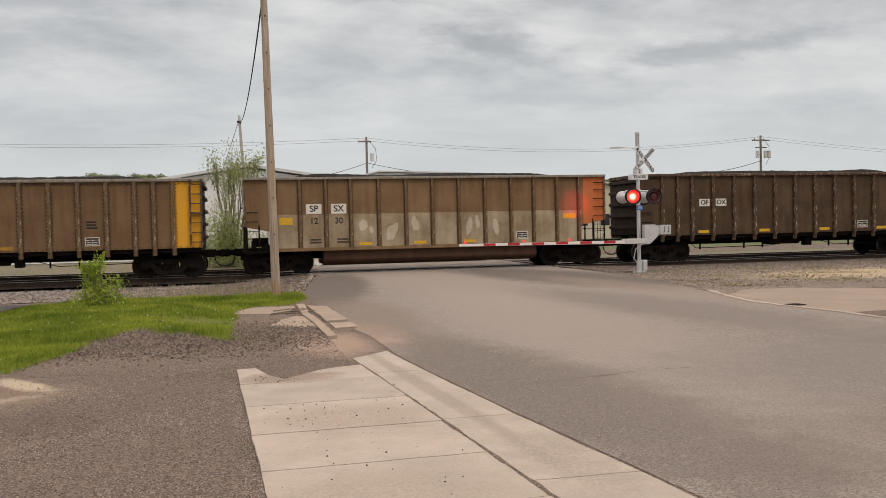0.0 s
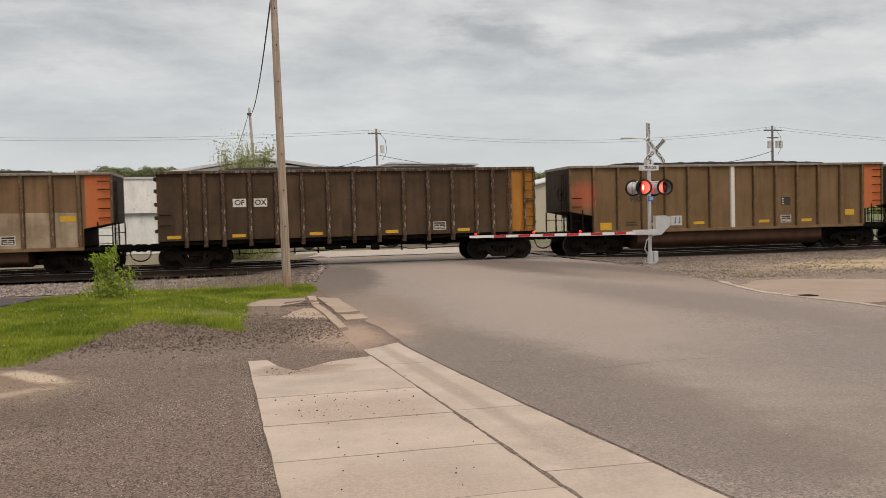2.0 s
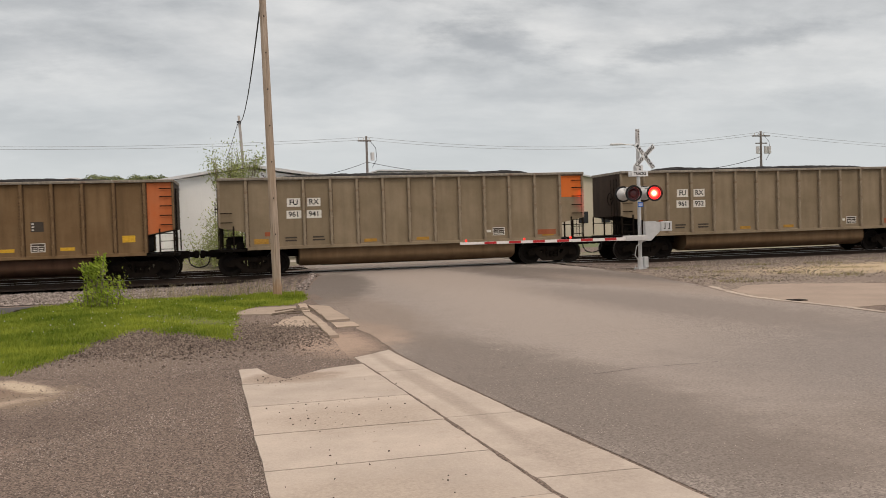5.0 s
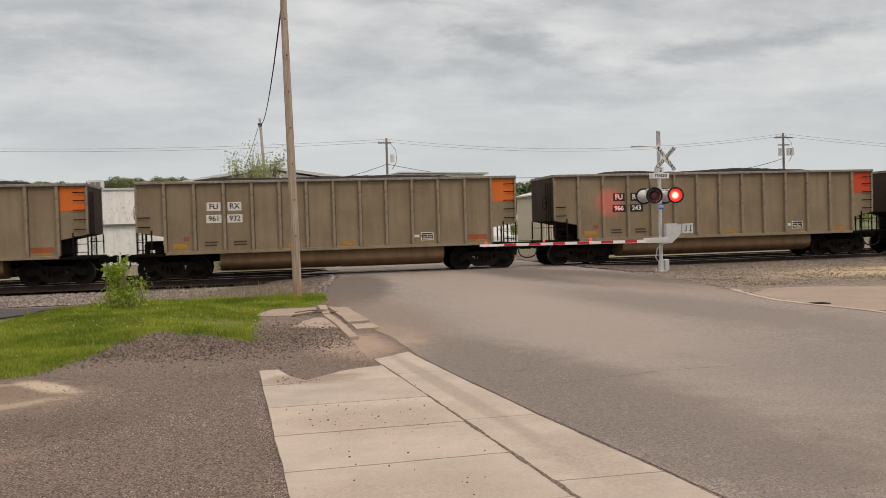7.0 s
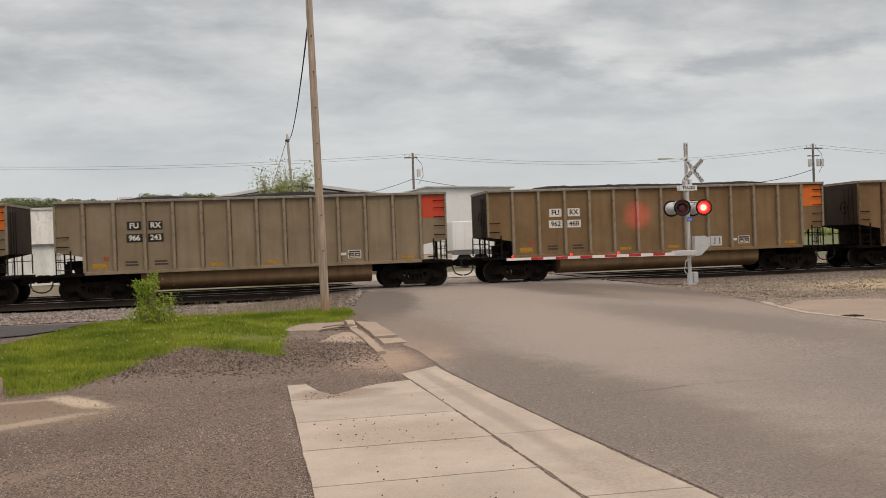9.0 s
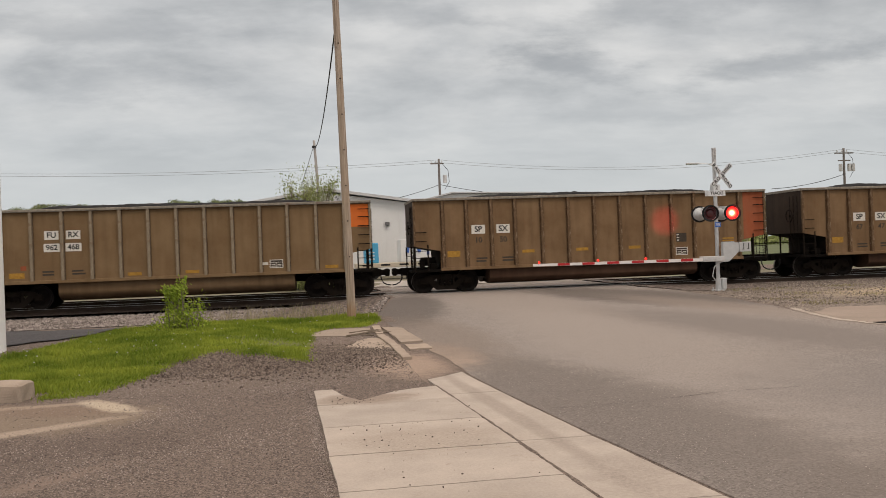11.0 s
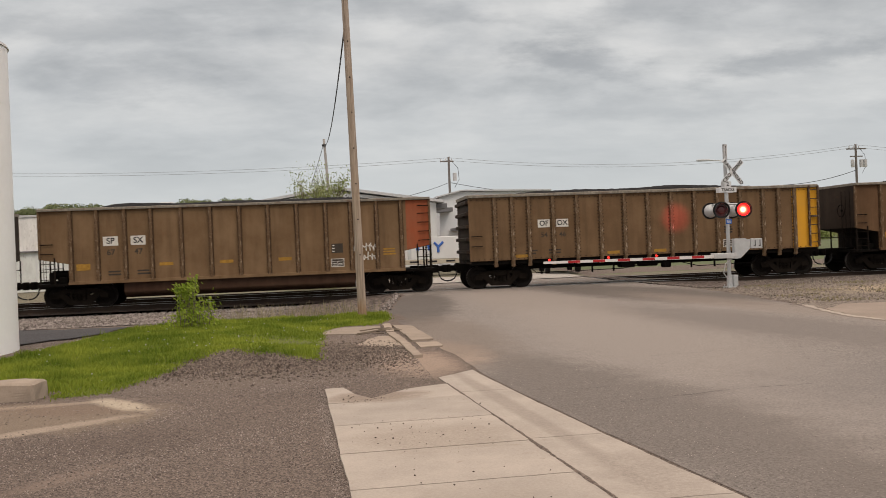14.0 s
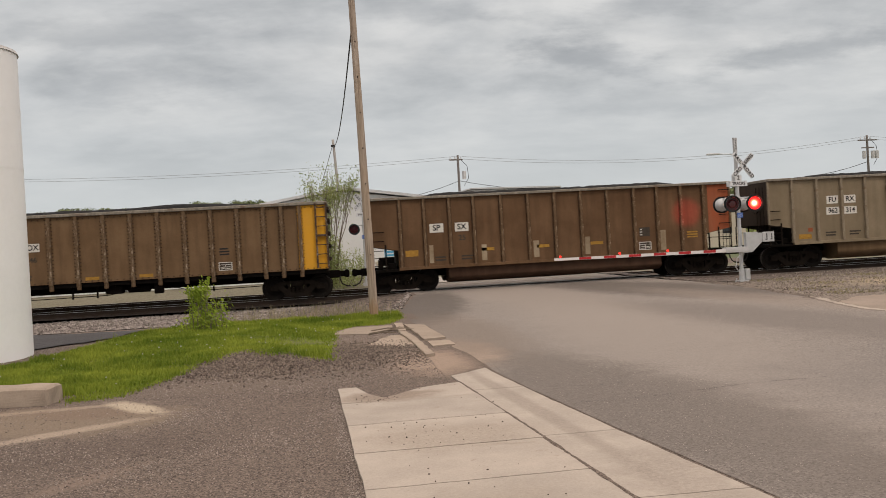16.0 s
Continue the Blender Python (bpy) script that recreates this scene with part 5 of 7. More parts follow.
def train():
    def bx(i, bay):
        return -HL + (i + 0.5) * bay
    # A: dull brown, yellow ladder end
    car, y, bay, sill = flat_car("dull brown riveted coal gondola with a yellow ladder end", M["ofox"], M["post_tan"], M["yellow"], 1)
    marks(car, y, "OF", "OX", "", "", -4.35, -3.55, M["white_label"], M["black_letter"], 0.27, 2.60)
    common_labels(car, y, bay, sill, (-5.25, -2.45, 0.48), 3.42, -HL, M["faint_yellow"])
    bars(car, 3.42, 2.05, 0.4, 0.32, 3, M["black_letter"], y)
    CARS.append(car)
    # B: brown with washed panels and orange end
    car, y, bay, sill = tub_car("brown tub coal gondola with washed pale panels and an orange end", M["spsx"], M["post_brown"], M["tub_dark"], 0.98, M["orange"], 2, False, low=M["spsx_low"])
    marks(car, y, "SP", "SX", "12", "30", -4.69, -3.73, M["white_label"], M["black_letter"], 0.34, 2.50, None, M["black_letter"], 0.47)
    common_labels(car, y - 0.005, bay, sill, (-2.69, -0.53, 1.52), 3.70, -HL)
    # chalky runs where the dirt has been washed off
    for x0, z0, w, h, lean in ((-2.95, 1.62, 0.34, 0.46, 0.05), (-2.55, 1.50, 0.16, 0.30, -0.04), (-1.86, 1.22, 0.42, 0.66, 0.22), (-0.86, 1.55, 0.30, 0.60, -0.08), (1.35, 1.40, 0.26, 0.66, 0.10), (1.75, 1.62, 0.18, 0.50, -0.06), (2.48, 1.36, 0.24, 0.62, -0.10)):
        bm = B()
        out = []
        for k in range(18):
            q = 2 * math.pi * k / 18
            j = 1 + 0.35 * noise.noise(Vector((math.cos(q) * 1.6 + x0 * 5, math.sin(q) * 1.6, z0)))
            zz = 0.5 * h * j * math.sin(q)
            out.append((x0 + w / 2 + 0.5 * w * j * math.cos(q) + lean * zz / h, z0 + h / 2 + zz))
        prism(bm, out, "y", y - 0.0075, y - 0.005)
        part("washed_patch", bm, M["chalky"], car, "chalky pale washed patch")
    label_at(car, bx(1, bay), 2.05, 0.5, 0.28, M["yellow_label"], y - 0.006)
    label_at(car, bx(12, bay), 2.05, 0.55, 0.2, M["yellow_label"], y - 0.006)
    CARS.append(car)
    # C: dark brown, ochre end
    car, y, bay, sill = flat_car("dark rusty brown riveted coal gondola with an ochre ladder end", M["ofox_dark"], M["post_dark"], M["ochre"], 3)
    marks(car, y, "OF", "OX", "", "", -4.33, -3.55, M["white_label"], M["black_letter"], 0.28, 2.50)
    common_labels(car, y, bay, sill, (-6.75, -4.38, -1.48, 1.48, 4.38), 3.40, -HL)
    bars(car, 3.40, 2.0, 0.4, 0.32, 3, M["dim_letter"], y)
    CARS.append(car)
    # D: khaki with one pale post
    car, y, bay, sill = tub_car("khaki tub coal gondola with one pale post and an orange end", M["de"], M["post_khaki"], M["tub_dark"], 1.02, M["orange"], 4, True, white_post=7)
    marks(car, y, "DE", "", "990", "", -4.45, bx(4, bay), None, M["dim_letter"], 0.34, 2.74, None, M["dim_letter"], 0.43)
    bars(car, -3.70, 2.16, 0.5, 0.26, 1, M["post_brown"], y, "worn_number")
    common_labels(car, y, bay, sill, (-3.62, -1.56, 1.50, 3.55), 2.55, -HL, up=0.24)
    label_at(car, bx(1, bay), sill + 0.2, 0.5, 0.3, M["yellow_label"], y - 0.001)
    label_at(car, 5.68, 1.56, 0.45, 0.25, M["yellow_label"], y - 0.001)
    notice_panel(car, 2.55, 2.10, y)
    CARS.append(car)

    def furx(c, d, paint, end, seed, light=True):
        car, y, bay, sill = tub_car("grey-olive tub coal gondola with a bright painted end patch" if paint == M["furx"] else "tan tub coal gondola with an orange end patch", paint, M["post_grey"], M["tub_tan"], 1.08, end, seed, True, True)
        plate, ink = (M["white_label"], M["black_letter"]) if light else (M["black_letter"], M["white_label"])
        marks(car, y, "FU", "RX", c, d, -4.50, -3.73, plate, ink, 0.29, 2.76, plate, ink, 0.46)
        common_labels(car, y, bay, sill, (bx(5, bay), bx(7, bay), bx(12, bay)), 3.66, -HL, M["faint_yellow"])
        label_at(car, -5.52, 1.57, 0.20, 0.16, M["red_orange"], y - 0.002)
        if paint == M["furx"] and light:
            label_at(car, bx(12, bay) - 0.05, sill + 0.24, 0.78, 0.2, M["red_orange"], y - 0.002)
        label_at(car, 3.22, sill + 0.34, 0.24, 0.10, M["white_label"], y - 0.002)
        label_at(car, bx(1, bay), sill + 0.22, 0.55, 0.2, M["faint_yellow"], y - 0.001)
        CARS.append(car)
    furx("961", "941", M["furx"], M["bright_orange"], 5)
    furx("961", "932", M["furx"], M["bright_orange"], 6)
    furx("966", "243", M["furx"], M["red"], 7, False)
    furx("962", "468", M["furx_tan"], M["bright_orange"], 8)

    def spsx(c, d, seed, graffiti=False):
        car, y, bay, sill = tub_car("brown tub coal gondola with a rusty orange end" + (" and white graffiti" if graffiti else ""), M["spsx_dark"] if seed == 12 else M["spsx"], M["post_brown"], M["tub_dark"], 0.98, M["red_orange"], seed, False)
        marks(car, y, "SP", "SX", c, d, -4.75, -3.75, M["white_label"], M["black_letter"], 0.31, 2.46, None, M["dim_letter"], 0.43)
        common_labels(car, y, bay, sill, (-2.75, -0.53, 1.67), bx(10, bay), -HL, M["faint_yellow"], up=0.55)
        bars(car, 5.70, 1.66, 0.52, 0.30, 3, M["faint_yellow"], y)
        label_at(car, bx(1, bay), 1.52, 0.5, 0.24, M["faint_yellow"], y - 0.001)
        notice_panel(car, bx(10, bay), 1.86, y)
        if seed == 12:
            for i, (w, h) in enumerate(((0.16, 0.7), (0.0, 0), (0.2, 0.62), (0.0, 0), (0.22, 0.66), (0.0, 0), (0.2, 0.7), (0.0, 0), (0.0, 0), (0.22, 0.8))):
                if w:
                    label_at(car, bx(i + 2, bay) - 0.28, sill + 0.12 + h / 2, w, h, M["spsx_low"], y - 0.001, "washed_panel")
        if graffiti:
            bm = B()
            rnd = random.Random(4)
            for row, n, z0 in ((0, 6, 1.72), (1, 5, 1.36)):
                for k in range(n):
                    x0 = bx(11, bay) - 0.38 + k * 0.15 + 0.06 * row
                    h = rnd.uniform(0.20, 0.32)
                    path_tube(bm, [(x0, y - 0.004, z0), (x0 + rnd.uniform(-0.02, 0.05), y - 0.004, z0 + h * 0.5), (x0 + rnd.uniform(0.0, 0.06), y - 0.004, z0 + h)], 0.024, 4)
                    path_tube(bm, [(x0 + 0.02, y - 0.005, z0 + h * rnd.uniform(0.3, 0.9)), (x0 + 0.09, y - 0.005, z0 + h * rnd.uniform(0.2, 0.7)), (x0 + 0.14, y - 0.005, z0 + h * rnd.uniform(0.0, 1.0))], 0.022, 4)
            part("spray_marks", bm, M["white_label"], car, "white sprayed scrawl")
        CARS.append(car)
        return car
    spsx("10", "50", 9)
    spsx("67", "47", 10, True)
    # K: dull brown with numbers, yellow end
    car, y, bay, sill = flat_car("dull brown riveted coal gondola with a yellow ladder end", M["ofox"], M["post_tan"], M["yellow"], 11)
    marks(car, y, "OF", "OX", "54", "46", -4.31, -3.56, M["white_label"], M["black_letter"], 0.28, 2.52, None, M["dim_letter"], 0.46)
    common_labels(car, y, bay, sill, (-5.25, -1.48, 0.48), 3.42, -HL, M["faint_yellow"])
    bars(car, 3.42, 2.0, 0.4, 0.32, 3, M["black_letter"], y)
    CARS.append(car)
    spsx("", "25", 12)
    furx("962", "314", M["furx"], M["bright_orange"], 13)


def train_x(t):
    """Middle of the second car along the track at t seconds."""
    return 7.47 - 9.85 * t - 0.0150 * t * t


train()


# ---- crossing signal ----
FLASH, FLASH_START = 0.977, 0.04
BULBS = []


def signal_head(parent, x, z, s, phase, lamp_y, aim):
    """Round hooded flasher that faces -y (s = 1) or +y (s = -1)."""
    q = pose(x, lamp_y, z, 0, 0, (0 if s > 0 else 180) + aim)
    bm = B()
    seg = 24
    ringf = [bm.verts.new((0.275 * math.cos(2 * math.pi * i / seg), -0.10, 0.275 * math.sin(2 * math.pi * i / seg))) for i in range(seg)]
    ringb = [bm.verts.new((0.275 * math.cos(2 * math.pi * i / seg), -0.085, 0.275 * math.sin(2 * math.pi * i / seg))) for i in range(seg)]
    hole = [bm.verts.new((0.212 * math.cos(2 * math.pi * i / seg), -0.10, 0.212 * math.sin(2 * math.pi * i / seg))) for i in range(seg)]
    for i in range(seg):
        j = (i + 1) % seg
        bm.faces.new((ringf[i], ringf[j], ringb[j], ringb[i]))
        bm.faces.new((ringf[i], hole[i], hole[j], ringf[j]))
        bm.faces.new((ringb[j], hole[j], hole[i], ringb[i]))
    # hood over the upper half of the lens
    for i in range(seg):
        a, b = math.radians(-30) + math.radians(240) * i / seg, math.radians(-30) + math.radians(240) * (i + 1) / seg
        pts = []
        for t, r, dep in ((a, 0.222, -0.1), (b, 0.222, -0.1), (b, 0.227, -0.1 - 0.17 * max(0.15, math.sin(b)) ** 0.5), (a, 0.227, -0.1 - 0.17 * max(0.15, math.sin(a)) ** 0.5)):
            pts.append(bm.verts.new((r * math.cos(t), dep, r * math.sin(t))))
        bm.faces.new(pts)
    h = part("signal_head", bm, M["black"], parent, "black round backplate with hood", q)
    bm = B()
    prof = [(0.217, -0.09), (0.217, 0.0), (0.175, 0.04), (0.165, 0.07), (0.13, 0.12), (0.06, 0.15), (0.0, 0.155)]
    prev = None
    for r, d in prof:
        ring = [bm.verts.new((max(r, 0.002) * math.cos(2 * math.pi * i / seg), d, max(r, 0.002) * math.sin(2 * math.pi * i / seg))) for i in range(seg)]
        if prev:
            for i in range(seg):
                j = (i + 1) % seg
                bm.faces.new((prev[i], prev[j], ring[j], ring[i]))
        prev = ring
    part("housing", bm, M["silver"], h, "silver lamp housing", smooth=True)
    # turning lens carrier: one face lit, one dark
    bm = B()
    disc = [(0.214 * math.cos(2 * math.pi * i / seg), 0.214 * math.sin(2 * math.pi * i / seg)) for i in range(seg)]
    prism(bm, disc, "y", 0.0005, 0.004)
    # the dark face is a cup that covers the bulb
    cup = [(0.150, 0.004), (0.145, 0.05), (0.10, 0.075), (0.003, 0.082)]
    rows = [[bm.verts.new((r * math.cos(2 * math.pi * i / seg), d, r * math.sin(2 * math.pi * i / seg))) for i in range(seg)] for r, d in cup]
    for lo, hi in zip(rows, rows[1:]):
        for i in range(seg):
            j = (i + 1) % seg
            bm.faces.new((lo[i], lo[j], hi[j], hi[i]))
    me = mesh_of("lens", bm, M["dark_lens"])
    b = part("lens", me, None, h, "red lens that flashes")
    b.matrix_basis = pose(0, -0.012, 0)
    me.materials.append(M["lit_lens"])
    for p in me.polygons:
        if p.center.y < 0.001:
            p.material_index = 1
    BULBS.append((b, phase))


def beam(place, target):
    """The bulb of a flasher that throws its narrow red beam across the track."""
    b = new("flasher_bulb", bpy.data.lights.new("flasher_bulb", "SPOT"))
    b.data.energy, b.data.color, b.data.shadow_soft_size = 1650, (1.0, 0.03, 0.09), 0.03
    b.data.spot_size, b.data.spot_blend = radians(13), 1.0
    b.matrix_world = look(tuple(place), target)


def crossbuck(parent, y, s, z, shift=0.0):
    """White crossed blades with their words, facing -y (s = 1) or +y (s = -1)."""
    turn = 0 if s > 0 else 180
    for k, (word, ang, off) in enumerate((("CROSSING", 45, 0.0), ("RAIL ROAD", -45, 0.006))):
        bm = B()
        box(bm, -0.53, 0.53, -0.004, 0.004, -0.082, 0.082)
        bl = part("blade", bm, M["white_paint"], parent, "white crossbuck blade", pose(shift, y - s * (0.01 + off), z) @ pose(0, 0, 0, 0, 0, turn) @ pose(0, 0, 0, 0, 3 - ang, 0))
        if k == 0:
            for w, x in (("CRO", -0.30), ("SSING", 0.25)):
                part("lettering", text_mesh(w, 0.165, M["black_letter"], 0.004, 1.2), None, bl, "", pose(x, -0.012, 0))
        else:
            for w, x in (("RAIL", -0.29), ("ROAD", 0.29)):
                part("lettering", text_mesh(w, 0.165, M["black_letter"], 0.004, 1.2), None, bl, "", pose(x, -0.012, 0))


def crossing_signal(m, label, sc=1.0, aim=0.0, both=True, shift=0.0):
    sig = thing("crossing_signal", None, None, label, "crossing signal", m=m, group="signals of the crossing")
    bm = B()
    tube(bm, (0, 0, 0.25), (0, 0, 4.30 * sc), 0.062, seg=14)
    part("mast", bm, M["silver"], sig, "silver steel mast", smooth=False)
    bm = B()
    for dx in (-0.05, 0.03):
        box(bm, dx, dx + 0.02, -0.05, 0.05, 4.2 * sc, 4.72 * sc)
    for k in range(5):
        box(bm, -0.05, 0.05, -0.04, 0.04, (4.3 + 0.09 * k) * sc, (4.33 + 0.09 * k) * sc)
    part("mast_bracket", bm, M["galv"], sig, "perforated mast bracket")
    bm = B()
    prism(bm, [(-0.16, -0.16), (0.16, -0.16), (0.16, 0.16), (-0.16, 0.16)], "z", -0.1, 0.05)
    tube(bm, (0, 0, 0.05), (0, 0, 0.4), 0.1, 0.085, seg=12)
    box(bm, 0.08, 0.26, -0.12, 0.08, 0.05, 0.42, 0.02)
    for a, b in ((-0.12, -0.12), (0.12, -0.12), (-0.12, 0.12), (0.12, 0.12)):
        tube(bm, (a, b, 0.05), (a, b, 0.12), 0.02, seg=6)
    part("base", bm, M["silver"], sig, "bolted cast base with junction box")
    zc = 3.80 * sc
    crossbuck(sig, -0.15, 1, zc, shift)
    if both:
        crossbuck(sig, 0.15, -1, zc, shift)
    for s in (1, -1):
        bm = B()
        box(bm, -0.13, 0.13, -s * 0.086 - 0.003, -s * 0.086 + 0.003, 3.30 * sc, 3.50 * sc)
        p = part("track_count_sign", bm, M["white_paint"], sig, "white sign with the number of tracks")
        t = 0 if s > 0 else 180
        part("lettering", text_mesh("2", 0.19, M["black_letter"]), None, p, "", pose(0, -s * 0.092, 3.40 * sc, 0, 0, t))
        bm = B()
        box(bm, -0.34, 0.34, -s * 0.086 - 0.003, -s * 0.086 + 0.003, 3.13 * sc, 3.30 * sc)
        p = part("tracks_sign", bm, M["white_paint"], sig, "white sign below the crossbuck")
        part("lettering", text_mesh("TRACKS", 0.135, M["black_letter"]), None, p, "", pose(0, -s * 0.092, 3.215 * sc, 0, 0, t))
    zl = 2.55 * sc
    bm = B()
    for dy in (-0.02, 0.02):
        tube(bm, (-0.46 * sc, dy * 4, zl + 0.20), (0.46 * sc, dy * 4, zl + 0.20), 0.022, seg=8)
    for x in (-0.43 * sc, 0.43 * sc):
        tube(bm, (x, -0.2, zl + 0.18), (x, 0.2, zl + 0.18), 0.02, seg=8)
    tube(bm, (0, 0, zl + 0.05), (0, 0, zl + 0.25), 0.09, seg=12)
    part("crossarm", bm, M["silver"], sig, "silver lamp crossarm")
    for s in (1, -1):
        for x in (-0.43 * sc, 0.43 * sc):
            signal_head(sig, x, zl, s, x > 0, -s * 0.26, aim)
    bm = B()
    box(bm, -0.11, 0.11, -0.085, -0.078, 2.10 * sc, 2.26 * sc)
    p = part("notice_plate", bm, M["blue_sign"], sig, "small blue emergency notice")
    bm = B()
    for z in (2.215, 2.18, 2.145):
        box(bm, -0.085, 0.085, -0.089, -0.084, z * sc - 0.006, z * sc + 0.006)
    part("notice_lines", bm, M["white_paint"], p)
    return sig


# ---- roadside and background, gates, lamps ----
def gate(m, tip):
    """Lowered gate: mechanism box on the mast, counterweight arms, striped arm with three lamps."""
    g = thing("crossing_gate", None, None, "lowered crossing gate with red and white striped arm", "crossing gate", m=m)
    bm = B()
    prism(bm, [(-0.05, 0.94), (0.27, 0.97), (0.48, 1.17), (0.60, 1.29), (0.60, 1.57), (0.46, 1.58), (0.45, 1.61), (0.08, 1.61), (0.08, 1.14), (-0.05, 1.13)], "y", -0.36, -0.12)
    part("mechanism_box", bm, M["silver"], g, "silver gate mechanism box")
    bm = B()
    box(bm, 0.60, 0.98, -0.40, -0.34, 1.27, 1.59, 0.01)
    part("counterweight", bm, M["silver"], g, "white counterweight plate")
    bm = B()
    for x in (0.74, 0.9):
        box(bm, x - 0.012, x + 0.012, -0.408, -0.398, 1.34, 1.54)
        box(bm, x - 0.05, x, -0.408, -0.398, 1.34, 1.365)
    part("counterweight_marks", bm, M["black_letter"], g)
    bm = B()
    box(bm, -0.62, 0.1, -0.44, -0.40, 0.98, 1.15, 0.01)
    box(bm, -0.62, 0.1, -0.10, -0.06, 0.98, 1.15, 0.01)
    for x in (-0.5, -0.2, 0.05):
        tube(bm, (x, -0.46, 1.065), (x, -0.05, 1.065), 0.03, seg=8)
    path_tube(bm, [(0.0, -0.3, 0.95), (-0.22, -0.3, 0.8), (-0.28, -0.28, 0.5), (-0.12, -0.2, 0.3)], 0.02, 6)
    part("arm_bracket", bm, M["galv"], g, "galvanized arm bracket")
    x0, x1 = -0.55, -0.55 - tip
    bm = B()
    prism(bm, [(x0, 0.995), (x0, 1.10), (x1, 1.11), (x1, 1.03)], "y", -0.27, -0.23)
    arm = part("arm", bm, M["white_refl"], g, "striped gate arm")
    n = int(tip / 0.81)
    for i in range(n):
        xa = x0 - 0.35 - i * 0.81
        bm = B()
        box(bm, xa - 0.40, xa, -0.274, -0.226, 1.012 + 0.02 * i / n, 1.099 + 0.008 * i / n)
        part("stripe", bm, M["red_refl"], arm, "red reflective stripe")
    for xl in (x1 + 0.2, x1 + tip * 0.38, x1 + tip * 0.66):
        bm = B()
        tube(bm, (xl, -0.25, 1.12), (xl, -0.25, 1.16), 0.03, seg=8)
        tube(bm, (xl, -0.30, 1.160), (xl, -0.20, 1.160), 0.032, seg=12)
        part("arm_lamp", bm, M["tip_light"], arm, "small red arm lamp")
    return g


SIG_YAW = -6.0
crossing_signal(pose(13.04, 27.77, 0, 0, 0, 12), "silver crossing signal with crossbuck and flashing red lamps", aim=-24, both=False, shift=0.15)
for left, aim_at in ((-0.43, (13.35, 34.5, 2.50)), (0.43, (14.02, 34.5, 2.52))):
    beam(pose(13.04, 27.77, 0, 0, 0, 12) @ pose(left, 0.26, 2.55, 0, 0, 156) @ Vector((0, -0.04, 0)), aim_at)
gate(pose(13.04, 27.77, 0, 0, 0, SIG_YAW), 5.6)
crossing_signal(pose(1.30, 45.4, 0.0, 0, 0, -3), "silver crossing signal beyond the tracks beside a tree", sc=1.1)


def pole(name, base, top, r0, r1, material, label, bend=0.0):
    p = thing(name, None, None, label, "utility pole")
    bm = B()
    n = 14
    prev = None
    for k in range(n + 1):
        t = k / n
        c = Vector(base).lerp(Vector(top), t) + Vector((bend * math.sin(math.pi * t), 0, 0))
        r = r0 + (r1 - r0) * t
        ring = [bm.verts.new(c + Vector((math.cos(2 * math.pi * i / 14), math.sin(2 * math.pi * i / 14), 0)) * r * (1 + 0.03 * noise.noise(Vector((i * 0.9, t * 6, 0))))) for i in range(14)]
        if prev:
            for i in range(14):
                j = (i + 1) % 14
                bm.faces.new((prev[i], prev[j], ring[j], ring[i]))
        prev = ring
    bm.faces.new(prev)
    part("shaft", bm, material, p, "", smooth=True)
    return p


def cable(name, a, b, sag, r, material, label):
    a, b = Vector(a), Vector(b)
    pts = [a.lerp(b, k / 24) - Vector((0, 0, sag * 4 * (k / 24) * (1 - k / 24))) for k in range(25)]
    bm = B()
    path_tube(bm, pts, r, 5)
    thing(name, bm, material, label, "cable")


